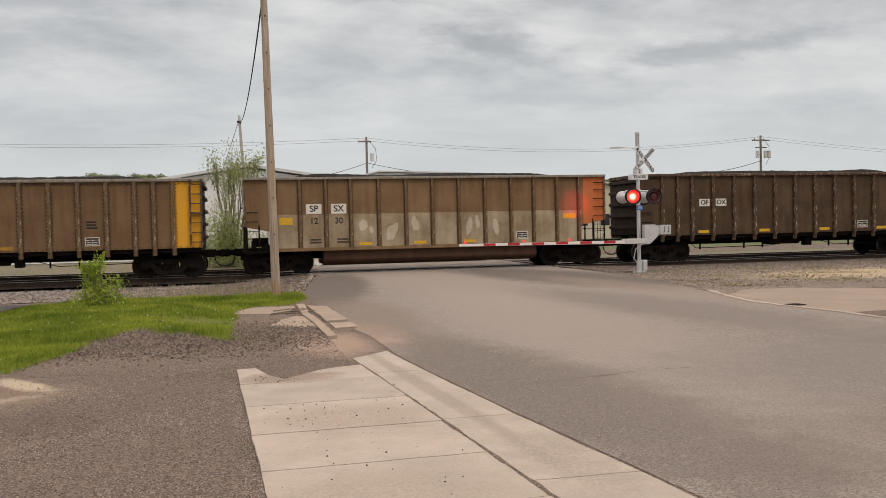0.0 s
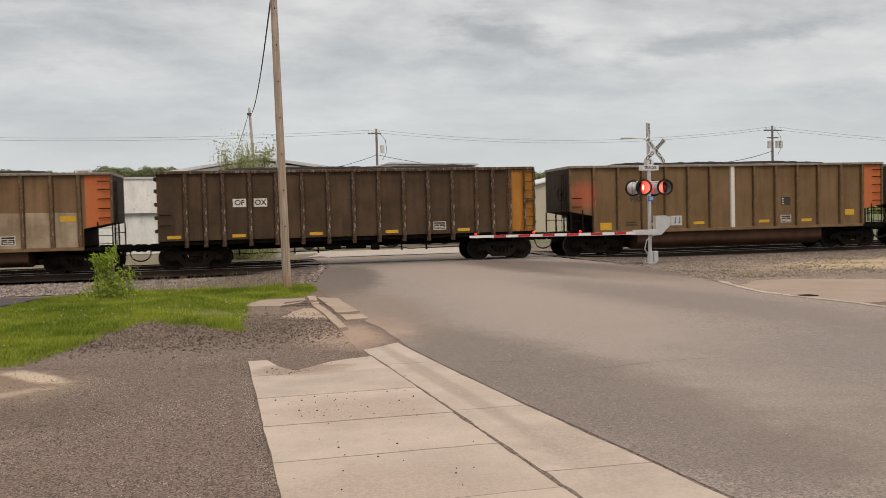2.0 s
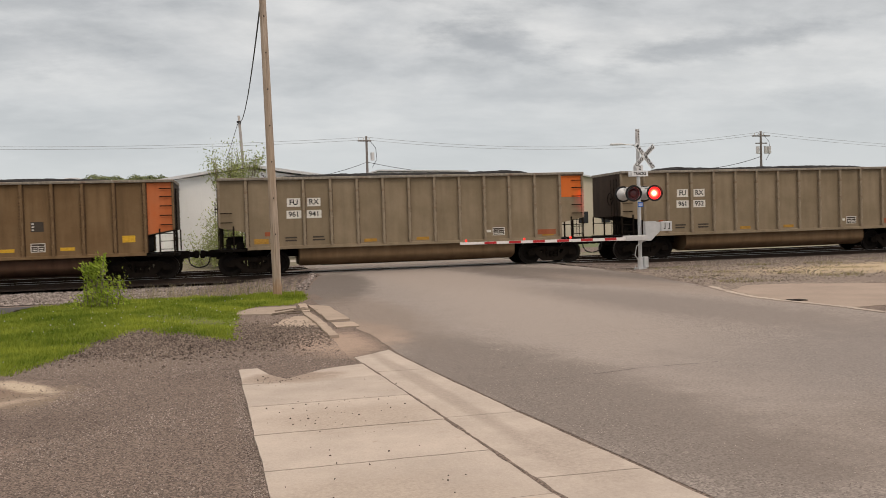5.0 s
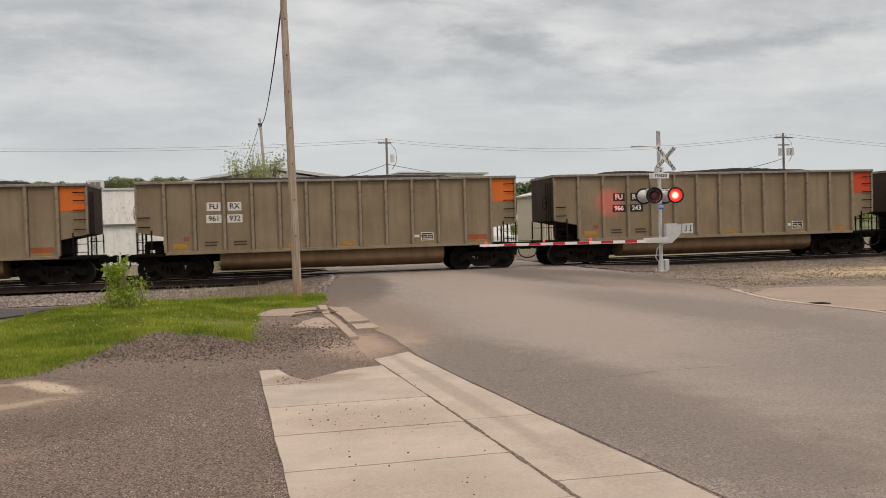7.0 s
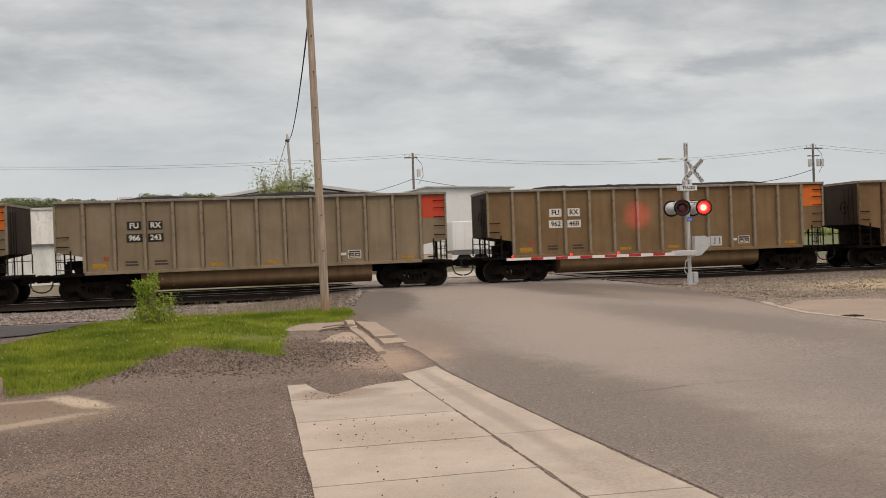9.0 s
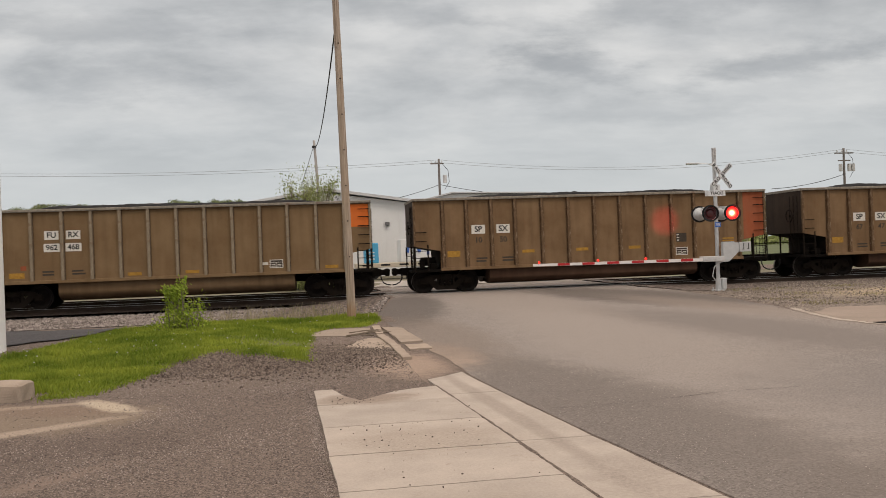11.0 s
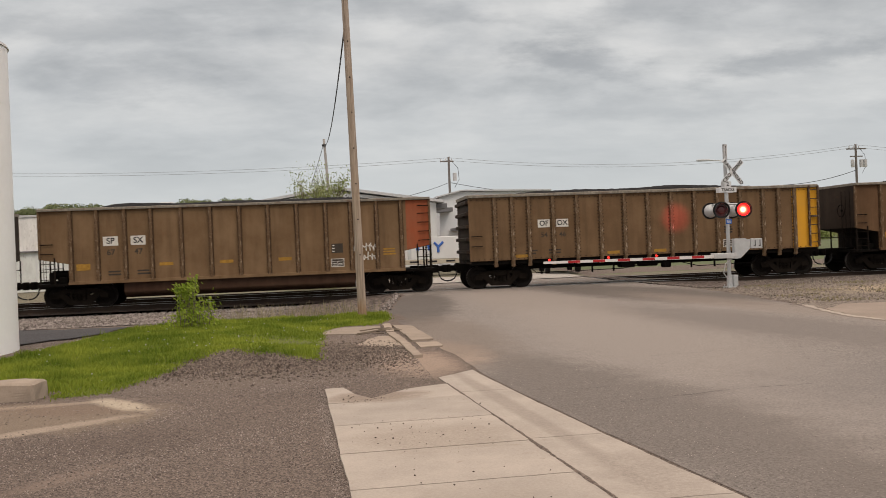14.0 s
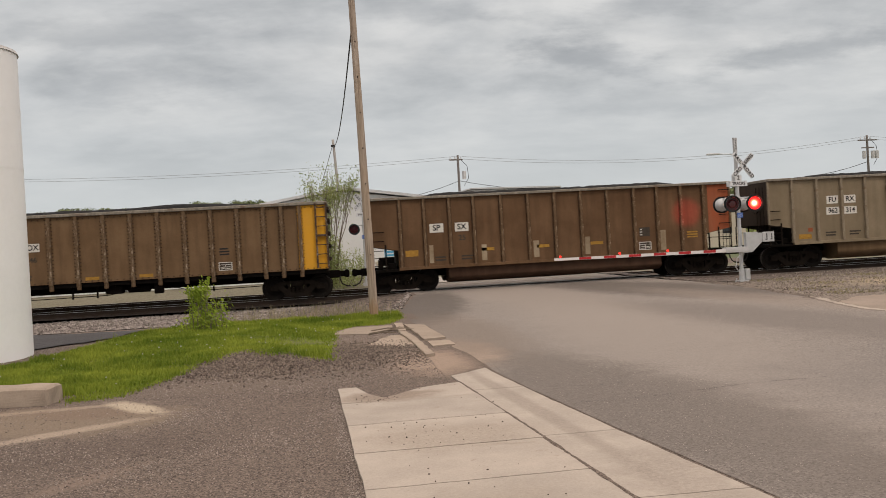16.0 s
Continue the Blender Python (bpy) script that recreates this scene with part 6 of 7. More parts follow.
def poles():
    p = pole("utility_pole", (0.80, 22.66, -0.3), (0.63, 22.72, 10.5), 0.112, 0.075, M["pole"], "weathered bare wooden utility pole in the grass")
    for k in range(7):
        bm = B()
        tube(bm, (0.79 - 0.016 * k, 22.55, 1.6 + k * 0.9), (0.79 - 0.016 * k, 22.50, 1.6 + k * 0.9), 0.018, seg=6)
        part("bolt_head", bm, M["rail_side"], p, "rusty bolt head")
    f = pole("utility_pole", (0.55, 66, 0), (0.0, 66, 10.0), 0.13, 0.09, M["pale_pole"], "thin grey leaning wooden pole with a single cable")
    bm = B()
    box(bm, -0.16, 0.16, 65.85, 66.0, 9.45, 9.6)
    part("clamp", bm, M["wire"], f)
    cable("cable", (0.66, 22.7, 7.6), (0.0, 65.9, 9.5), 0.9, 0.022, M["wire"], "dark cable slung between the poles")
    cable("cable", (-0.1, 65.9, 9.4), (-1.6, 60, 4.5), 0.1, 0.02, M["wire"], "dark guy cable down to the building")
    for x, y, zt in ((12.7, 91, 11.0), (56.6, 89, 11.0)):
        u = pole("utility_pole", (x, y, 0), (x, y, zt), 0.16, 0.11, M["grey_pole"], "grey power pole with crossarm and transformer")
        bm = B()
        box(bm, x - 0.9, x + 0.5, y - 0.12, y - 0.02, zt - 0.55, zt - 0.42) if x < 20 else box(bm, x - 1.1, x + 1.1, y - 0.12, y - 0.02, zt - 0.6, zt - 0.47)
        if x > 20:
            box(bm, x - 0.7, x + 0.7, y - 0.12, y - 0.02, zt - 1.4, zt - 1.28)
        part("crossarm", bm, M["grey_pole"], u)
        for dx in ((0.55,) if x < 20 else (-0.5, 0.5, 0.95)):
            bm = B()
            tube(bm, (x + dx, y - 0.15, zt - 2.5), (x + dx, y - 0.15, zt - 1.7), 0.2, seg=12)
            part("transformer", bm, M["galv"], u, "grey transformer can")
        for dx in (-0.8, -0.3, 0.3):
            bm = B()
            tube(bm, (x + dx, y - 0.07, zt - 0.42), (x + dx, y - 0.07, zt - 0.2), 0.06, seg=8)
            part("insulator", bm, M["white_paint"], u)
        bm = B()
        path_tube(bm, [(x + 0.3, y - 0.2, zt - 0.5), (x + 0.9, y - 0.2, zt - 1.2), (x + 1.0, y - 0.2, zt - 2.4), (x + 0.5, y - 0.2, zt - 3.2)], 0.025, 5)
        part("jumper", bm, M["wire"], u)
    for dy, dz in ((0.0, 0.0), (0.3, -0.24)):
        cable("cable", (-60, 104 + dy, 13.3 + dz), (12.7, 91 + dy, 10.9 + dz), 1.2, 0.014, M["pale_wire"], "thin pale power line")
        cable("cable", (12.7, 91 + dy, 10.9 + dz), (56.6, 89 + dy, 10.9 + dz), 1.3, 0.014, M["pale_wire"], "thin pale power line")
        cable("cable", (56.6, 89 + dy, 10.9 + dz), (130, 84 + dy, 8.6 + dz), 1.7, 0.014, M["pale_wire"], "thin pale power line")
    cable("cable", (1.0, 75, 5.6), (12.7, 91, 8.35), 0.5, 0.025, M["wire"], "dark service cable to the building")
    cable("cable", (12.7, 91, 8.35), (27, 84, 6.3), 0.5, 0.025, M["wire"], "dark service cable to the warehouse")
    cable("cable", (56.6, 89, 8.2), (46, 85, 6.6), 0.3, 0.03, M["wire"], "dark service cable beside the pole")


poles()


def street_lamp():
    s = thing("street_lamp", None, None, "thin grey street lamp with a long flat head", "street lamp")
    bm = B()
    tube(bm, (35.35, 75, 0), (35.25, 75, 8.35), 0.09, 0.06, seg=10)
    part("pole", bm, M["galv"], s)
    bm = B()
    path_tube(bm, [(35.25, 75, 8.25), (34.6, 75, 8.40), (33.8, 75, 8.44)], 0.04, 6)
    part("arm", bm, M["galv"], s)
    bm = B()
    box(bm, 32.6, 33.8, 74.85, 75.15, 8.38, 8.52, 0.03)
    part("lamp_head", bm, M["galv"], s)


street_lamp()


def rib_wall(parent, x0, x1, y, z0, z1, step, material):
    """Ribs of sheet cladding on a wall that faces -y."""
    bm = B()
    box(bm, 0, 0.06, y - 0.03, y, z0, z1)
    rib = mesh_of("cladding_rib", bm, material)
    for k in range(int((x1 - x0) / step) + 1):
        part("cladding_rib", rib, None, parent, m=pose(x0 + k * step, 0, 0))


def buildings():
    # gabled white building whose gable faces the tracks
    b = thing("white_building", None, None, "white metal building with a low grey gable roof", "building", kind="")
    Y = 60
    bm = B()
    prism(bm, [(-5.4, 0), (7.4, 0), (7.4, 4.75), (0.5, 5.75), (-5.4, 4.95)], "y", Y, Y + 14)
    part("wall", bm, M["white_wall"], b)
    rib_wall(b, -5.3, 7.3, Y, 0.1, 4.7, 0.9, M["white_wall"])
    bm = B()
    prism(bm, [(-5.9, 4.86), (0.5, 5.86), (7.9, 4.72), (7.9, 4.9), (0.5, 6.04), (-5.9, 5.04)], "y", Y - 0.5, Y + 14.3)
    part("roof", bm, M["roof"], b, "grey sheet roof")
    bm = B()
    box(bm, 7.4, 8.2, Y + 0.5, Y + 14, 4.4, 4.7)
    box(bm, 4.55, 4.85, Y - 0.2, Y, 3.4, 3.65, 0.02)
    part("fixture", bm, M["trim"], b, "dark wall lamp and eave")
    # long white shed with an overhanging fascia
    s = thing("white_shed", None, None, "long white shed with an overhanging upper fascia", "building")
    bm = B()
    box(bm, -30, -4.2, 55.6, 64, 0, 4.4)
    part("wall", bm, M["peeling_low"], s)
    bm = B()
    box(bm, -30.2, -4.0, 55.48, 55.6, 2.42, 4.45, 0.02)
    part("fascia", bm, M["peeling"], s, "white upper fascia")
    bm = B()
    box(bm, -30.3, -3.9, 55.4, 64.2, 4.45, 4.58)
    part("eave", bm, M["roof"], s, "grey eave")
    # dark box stands in for the shadow line below the nearly flush fascia
    bm = B()
    box(bm, -30.2, -4.0, 55.40, 55.6, 2.36, 2.44)
    part("fascia_shadow_gap", bm, M["trim"], s, "dark strip drawn as the shadow under the fascia")
    rib_wall(s, -29.5, -4.6, 55.6, 0.1, 2.35, 1.22, M["grey_wall"])
    a = thing("roof_unit", None, None, "boxy grey ventilation unit on the shed roof", "roof unit")
    bm = B()
    box(bm, -10.4, -9.6, 57.6, 58.4, 4.58, 5.22, 0.03)
    part("casing", bm, M["galv"], a)
    bm = B()
    box(bm, -10.3, -10.02, 57.58, 57.60, 4.72, 5.08)
    box(bm, -9.98, -9.70, 57.58, 57.60, 4.72, 5.08)
    part("grille", bm, M["trim"], a, "dark grille")
    # big pale warehouse
    w = thing("warehouse", None, None, "large pale warehouse with a grey roof edge", "building")
    bm = B()
    prism(bm, [(9.9, 0), (19.6, 0), (19.6, 6.35), (11.9, 6.55), (9.9, 6.1)], "y", 78, 96)
    part("wall", bm, M["grey_wall"], w)
    rib_wall(w, 10.0, 19.5, 78, 0.1, 6.2, 1.2, M["grey_wall"])
    bm = B()
    prism(bm, [(9.6, 6.05), (11.9, 6.58), (20.0, 6.38), (20.0, 6.50), (11.9, 6.70), (9.6, 6.17)], "y", 77.6, 96.3)
    part("roof", bm, M["roof"], w, "grey sheet roof")
    bm = B()
    box(bm, 10.8, 12.6, 76.6, 78, 3.1, 3.3)
    box(bm, 9.0, 10.8, 76, 78, 4.75, 5.1)
    part("canopy", bm, M["trim"], w, "dark canopy")
    # beige building by the side street
    g = thing("beige_building", None, None, "beige low building beyond the side street", "building")
    bm = B()
    prism(bm, [(28.5, 0), (42, 0), (42, 4.9), (35, 6.3), (28.5, 4.75)], "y", 88, 98)
    part("wall", bm, M["beige_wall"], g)
    bm = B()
    prism(bm, [(28.1, 4.72), (35, 6.33), (42.4, 4.85), (42.4, 5.0), (35, 6.48), (28.1, 4.87)], "y", 87.6, 98.3)
    part("roof", bm, M["roof"], g, "grey roof")
    for x in (31.5, 34.5, 37.0, 39.5):
        bm = B()
        box(bm, x, x + 1.0, 87.95, 88.0, 1.4, 2.6)
        part("window", bm, M["glass"], g, "dark window pane")


buildings()


def white_trailer():
    t = thing("flat_trailer", None, None, "white low trailer with blue sprayed paint in the yard", "trailer")
    Y = 53
    bm = B()
    box(bm, 4.9, 9.3, Y, Y + 2.4, 1.0, 2.35, 0.03)
    part("body", bm, M["white_wall"], t)
    bm = B()
    box(bm, 2.2, 9.6, Y - 0.05, Y + 2.45, 0.72, 0.98, 0.02)
    part("deck", bm, M["beige_wall"], t, "pale worn deck")
    for x in (2.6, 3.7, 4.8, 5.9, 7.0, 8.1):
        bm = B()
        box(bm, x, x + 0.55, Y - 0.06, Y - 0.05, 0.82, 0.92)
        part("marker_strip", bm, M["black"], t, "dark marker strip")
    bm = B()
    path_tube(bm, [(5.66 - 0.36 * math.cos(math.pi * k / 14), Y - 0.01, 1.55 + 0.46 * math.sin(math.pi * k / 14) ** 0.8) for k in range(15)], 0.10, 6)
    path_tube(bm, [(6.3, Y - 0.01, 2.0), (6.55, Y - 0.01, 1.75), (6.55, Y - 0.01, 1.4)], 0.08, 6)
    path_tube(bm, [(6.85, Y - 0.01, 2.02), (6.55, Y - 0.01, 1.72)], 0.08, 6)
    part("spray_paint", bm, M["blue_graffiti"], t, "blue sprayed loops")
    for x in (3.2, 8.2):
        for w in (0.1, 2.0):
            bm = B()
            tube(bm, (x, Y + w, 0.42), (x, Y + w + 0.3, 0.42), 0.42, seg=16)
            part("wheel", bm, M["rubber"], t)
    m = thing("blue_machine", None, None, "light blue machine box standing on the trailer", "machine")
    bm = B()
    box(bm, 2.75, 3.6, Y + 0.3, Y + 1.6, 0.98, 2.2, 0.05)
    part("cabinet", bm, M["blue_paint"], m)
    bm = B()
    for z in (1.2, 1.4, 1.6):
        box(bm, 2.85, 3.35, Y + 0.285, Y + 0.3, z, z + 0.08)
    part("louvre", bm, M["white_paint"], m)


def ribbed_container():
    c = thing("trailer", None, None, "pale grey ribbed trailer parked in the yard", "trailer")
    Y = 56
    bm = B()
    box(bm, 10.2, 14.6, Y, Y + 2.5, 1.15, 3.0, 0.03)
    part("body", bm, M["grey_wall"], c)
    rib_wall(c, 10.35, 14.4, Y, 1.2, 2.95, 0.62, M["white_wall"])
    bm = B()
    box(bm, 10.2, 14.6, Y - 0.03, Y + 2.5, 0.85, 1.12)
    part("chassis", bm, M["trim"], c, "dark chassis")
    for x in (11.0, 12.1, 14.0):
        bm = B()
        tube(bm, (x, Y + 0.1, 0.48), (x, Y + 0.5, 0.48), 0.48, seg=16)
        part("wheel", bm, M["rubber"], c)


def pickup(m):
    p = thing("pickup_truck", None, None, "white pickup truck parked in the yard", "pickup truck", m=m)
    bm = B()
    prism(bm, [(-2.7, 0.45), (2.7, 0.45), (2.75, 1.0), (1.4, 1.1), (-2.75, 1.1)], "y", -0.95, 0.95)
    part("body", bm, M["white_paint"], p)
    bm = B()
    prism(bm, [(-0.9, 1.1), (1.4, 1.1), (0.7, 1.78), (-0.7, 1.8)], "y", -0.82, 0.82)
    c = part("cab", bm, M["white_paint"], p)
    bm = B()
    prism(bm, [(-0.72, 1.18), (0.15, 1.18), (0.15, 1.68), (-0.62, 1.68)], "y", -0.835, -0.82)
    prism(bm, [(0.25, 1.18), (1.1, 1.18), (0.65, 1.68), (0.25, 1.68)], "y", -0.835, -0.82)
    part("side_window", bm, M["glass"], c)
    for x in (-1.75, 1.75):
        bm = B()
        tube(bm, (x, 0.72, 0.4), (x, 0.97, 0.4), 0.4, seg=18)
        part("wheel", bm, M["rubber"], p)
        bm = B()
        tube(bm, (x, -0.97, 0.4), (x, -0.72, 0.4), 0.4, seg=18)
        w = part("wheel", bm, M["rubber"], p)
        bm = B()
        tube(bm, (x, -0.98, 0.4), (x, -0.965, 0.4), 0.22, seg=14)
        part("hub", bm, M["galv"], w)


white_trailer()
ribbed_container()
pickup(pose(13.2, 50.2, 0.02, 0, 0, 82))


def tank():
    t = thing("storage_tank", None, None, "tall white cylindrical storage tank with welded seams", "storage tank", m=pose(-6.78, 17.3, 0))
    seg = 64
    bm = B()
    tube(bm, (0, 0, -0.2), (0, 0, 5.74), 1.0, seg=seg, caps=False)
    part("shell", bm, M["tank"], t, smooth=False)
    for p in t.children[0].data.polygons:
        p.use_smooth = abs(p.normal.z) < 0.5
    for z in (3.58, 4.67):
        bm = B()
        tube(bm, (0, 0, z), (0, 0, z + 0.02), 1.006, seg=seg, caps=False)
        part("weld_seam", bm, M["tank"], t)
    bm = B()
    tube(bm, (0, 0, 5.74), (0, 0, 5.80), 1.025, 1.0, seg=seg)
    part("top_rim", bm, M["galv"], t)


def barrier():
    b = thing("concrete_block", None, None, "weathered pale concrete barrier block beside the grass", "concrete block", m=pose(-4.68, 12.0, 0, 0, 0, -5))
    bm = B()
    box(bm, -1.3, 0.98, -0.25, 0.25, -0.1, 0.225, 0.03)
    bmesh.ops.subdivide_edges(bm, edges=bm.edges[:], cuts=7, use_grid_fill=True)
    for v in bm.verts:
        v.co += Vector((1, 1, 1)) * 0.025 * noise.noise(v.co * 6)
    part("block", bm, M["concrete_old"], b)


tank()
barrier()


# ---- plants ----
def grass_at(x, y):
    """Whether grass grows here."""
    e = 0.25 * noise.noise(Vector((x * 1.3, y * 1.3, 4)))
    if not (-16 < x < 1.4 and 11.5 < y < 24.6):
        return False
    if (x + 6.78) ** 2 + (y - 17.3) ** 2 < 1.8 or (abs(x + 4.7) < 1.15 and abs(y - 12.0) < 0.4):
        return False
    pts = ((-16, 12.3), (-3.62, 12.35), (-3.5, 11.8), (-2.9, 11.75), (-2.75, 12.5), (-2.5, 13.6), (-2.3, 14.5), (-1.6, 15.0), (-0.9, 14.6), (-0.22, 13.9), (-0.18, 19.6), (0.2, 20.2), (1.0, 20.4), (1.4, 21.6))
    for (x0, y0), (x1, y1) in zip(pts, pts[1:]):
        if x <= x1:
            if y < y0 + (y1 - y0) * (x - x0) / (x1 - x0) + e:
                return False
            break
    rim = ((-16, 16.0), (-5.6, 16.4), (-5.05, 17.8), (-4.8, 19.4), (-4.6, 21.4), (-4.2, 22.4), (-3.3, 23.0), (1.5, 23.4))
    for (x0, y0), (x1, y1) in zip(rim, rim[1:]):
        if x <= x1:
            return y < y0 + (y1 - y0) * (x - x0) / (x1 - x0) + e
    return False


def grass():
    rnd = random.Random(5)
    # earth under the grass
    verts, faces, idx = [], [], {}
    st = 0.1
    for i in range(int(18 / st)):
        for j in range(int(14 / st)):
            x, y = -16 + i * st, 11 + j * st
            if grass_at(x + st / 2, y + st / 2):
                q = []
                for a, b in ((i, j), (i + 1, j), (i + 1, j + 1), (i, j + 1)):
                    if (a, b) not in idx:
                        xx, yy = -16 + a * st, 11 + b * st
                        idx[(a, b)] = len(verts)
                        verts.append((xx, yy, height(xx, yy) + 0.005))
                    q.append(idx[(a, b)])
                faces.append(q)
    tagged(new("grass_soil", from_lists("grass_soil", verts, faces, M["soil"])), "green turf ground beside the lot", "grass", kind="structure")
    verts, faces = [], []
    made = 0
    while made < 170000:
        x, y = rnd.uniform(-12, 1.4), rnd.uniform(11.5, 24.6)
        if not grass_at(x, y):
            continue
        d = 0.5 * noise.noise(Vector((x * 0.7, y * 0.7, 7))) + 0.6 * noise.noise(Vector((x * 3.1, y * 3.1, 2)))
        bare = math.exp(-((x + 0.75) / 0.75) ** 2 - ((y - 16.8) / 1.5) ** 2)
        if rnd.random() < 0.92 * bare + 0.45 * (d < -0.12):
            continue
        made += 1
        x, y = x + rnd.gauss(0, 0.07), y + rnd.gauss(0, 0.09)
        h = rnd.uniform(0.02, 0.070) * (1.0 + 0.8 * d) * (1 - 0.5 * bare)
        if y > 22.0 or noise.noise(Vector((x * 1.9, y * 1.9, 31))) > 0.34:
            h *= 1.9
        z = height(x, y)
        a = rnd.uniform(0, 6.28)
        w = rnd.uniform(0.005, 0.010)
        lx, ly = rnd.uniform(-0.045, 0.045), rnd.uniform(-0.045, 0.045)
        k = len(verts)
        dx, dy = w * math.cos(a), w * math.sin(a)
        verts += [(x - dx, y - dy, z), (x + dx, y + dy, z), (x + lx * 0.4 + dx * 0.7, y + ly * 0.4 + dy * 0.7, z + h * 0.6), (x + lx * 0.4 - dx * 0.7, y + ly * 0.4 - dy * 0.7, z + h * 0.6), (x + lx, y + ly, z + h)]
        faces += [(k, k + 1, k + 2, k + 3), (k + 3, k + 2, k + 4)]
    tagged(new("grass", from_lists("grass", verts, faces, M["blade"], False)), "bright green uneven spring grass", "grass", kind="stuff")
    # dandelion heads
    verts, faces = [], []
    while len(faces) < 90:
        x, y = rnd.uniform(-8, 0.0), rnd.uniform(12.5, 22.5)
        if not grass_at(x, y):
            continue
        z, r, k = height(x, y) + rnd.uniform(0.05, 0.09), rnd.uniform(0.008, 0.014), len(verts)
        verts += [(x + r * math.cos(q), y - 0.3 * r * math.sin(q), z + r * math.sin(q)) for q in (math.pi * j / 3 for j in range(6))]
        faces.append(tuple(range(k, k + 6)))
    tagged(new("dandelions", from_lists("dandelions", verts, faces, M["white_label"], False)), "pale dandelion heads scattered in the grass", "flowers", kind="stuff")
    # dry stalks at the edge of the ballast
    verts, faces = [], []
    for i in range(520):
        x, y = rnd.choice((-2.8, -1.9, -1.2, -0.6, 0.1, 0.6)) + rnd.gauss(0, 0.4), rnd.gauss(24.5, 0.8)
        if x > 1.6:
            continue
        z = height(x, y)
        h = rnd.uniform(0.08, 0.45)
        lx, ly = rnd.uniform(-0.18, 0.18), rnd.uniform(-0.1, 0.1)
        w = rnd.uniform(0.003, 0.007)
        k = len(verts)
        verts += [(x - w, y, z), (x + w, y, z), (x + lx + w * 0.5, y + ly, z + h), (x + lx - w * 0.5, y + ly, z + h)]
        faces += [(k, k + 1, k + 2, k + 3)]
    tagged(new("dry_stalks", from_lists("dry_stalks", verts, faces, M["dry"], False)), "dry pale weed stalks along the ballast", "weeds", kind="stuff")

    # low weeds on the gravel shoulder
    verts, faces = [], []
    while len(faces) < 5200:
        x, y = rnd.uniform(12.0, 26), rnd.uniform(20.3, 28.5)
        if x < road_right(y) + 0.5 or rnd.random() > 2.4 * noise.noise(Vector((x * 0.6, y * 0.9, 11))):
            continue
        z = height(x, y)
        h = rnd.uniform(0.02, 0.08)
        lx, ly = rnd.uniform(-0.05, 0.05), rnd.uniform(-0.05, 0.05)
        w = rnd.uniform(0.006, 0.012)
        k = len(verts)
        verts += [(x - w, y, z), (x + w, y, z), (x + lx, y + ly, z + h)]
        faces += [(k, k + 1, k + 2)]
    tagged(new("shoulder_weeds", from_lists("shoulder_weeds", verts, faces, M["weeds"], False)), "sparse dull weeds on the gravel shoulder", "weeds", kind="stuff")


grass()


def leaf_cloud(rnd, centres, n, size, spread):
    verts, faces = [], []
    for _ in range(n):
        c, r = rnd.choice(centres)
        p = Vector(c) + Vector((rnd.gauss(0, 1), rnd.gauss(0, 1), rnd.gauss(0, 0.9))) * r * spread
        s = size * rnd.uniform(0.6, 1.4)
        a = Vector((rnd.uniform(-1, 1), rnd.uniform(-1, 1), rnd.uniform(-0.6, 1))).normalized()
        b = a.orthogonal().normalized()
        d = a.cross(b)
        k = len(verts)
        verts += [p - d * s, p + b * s * 0.45, p + d * s, p - b * s * 0.45]
        faces.append((k, k + 1, k + 2, k + 3))
    return verts, faces


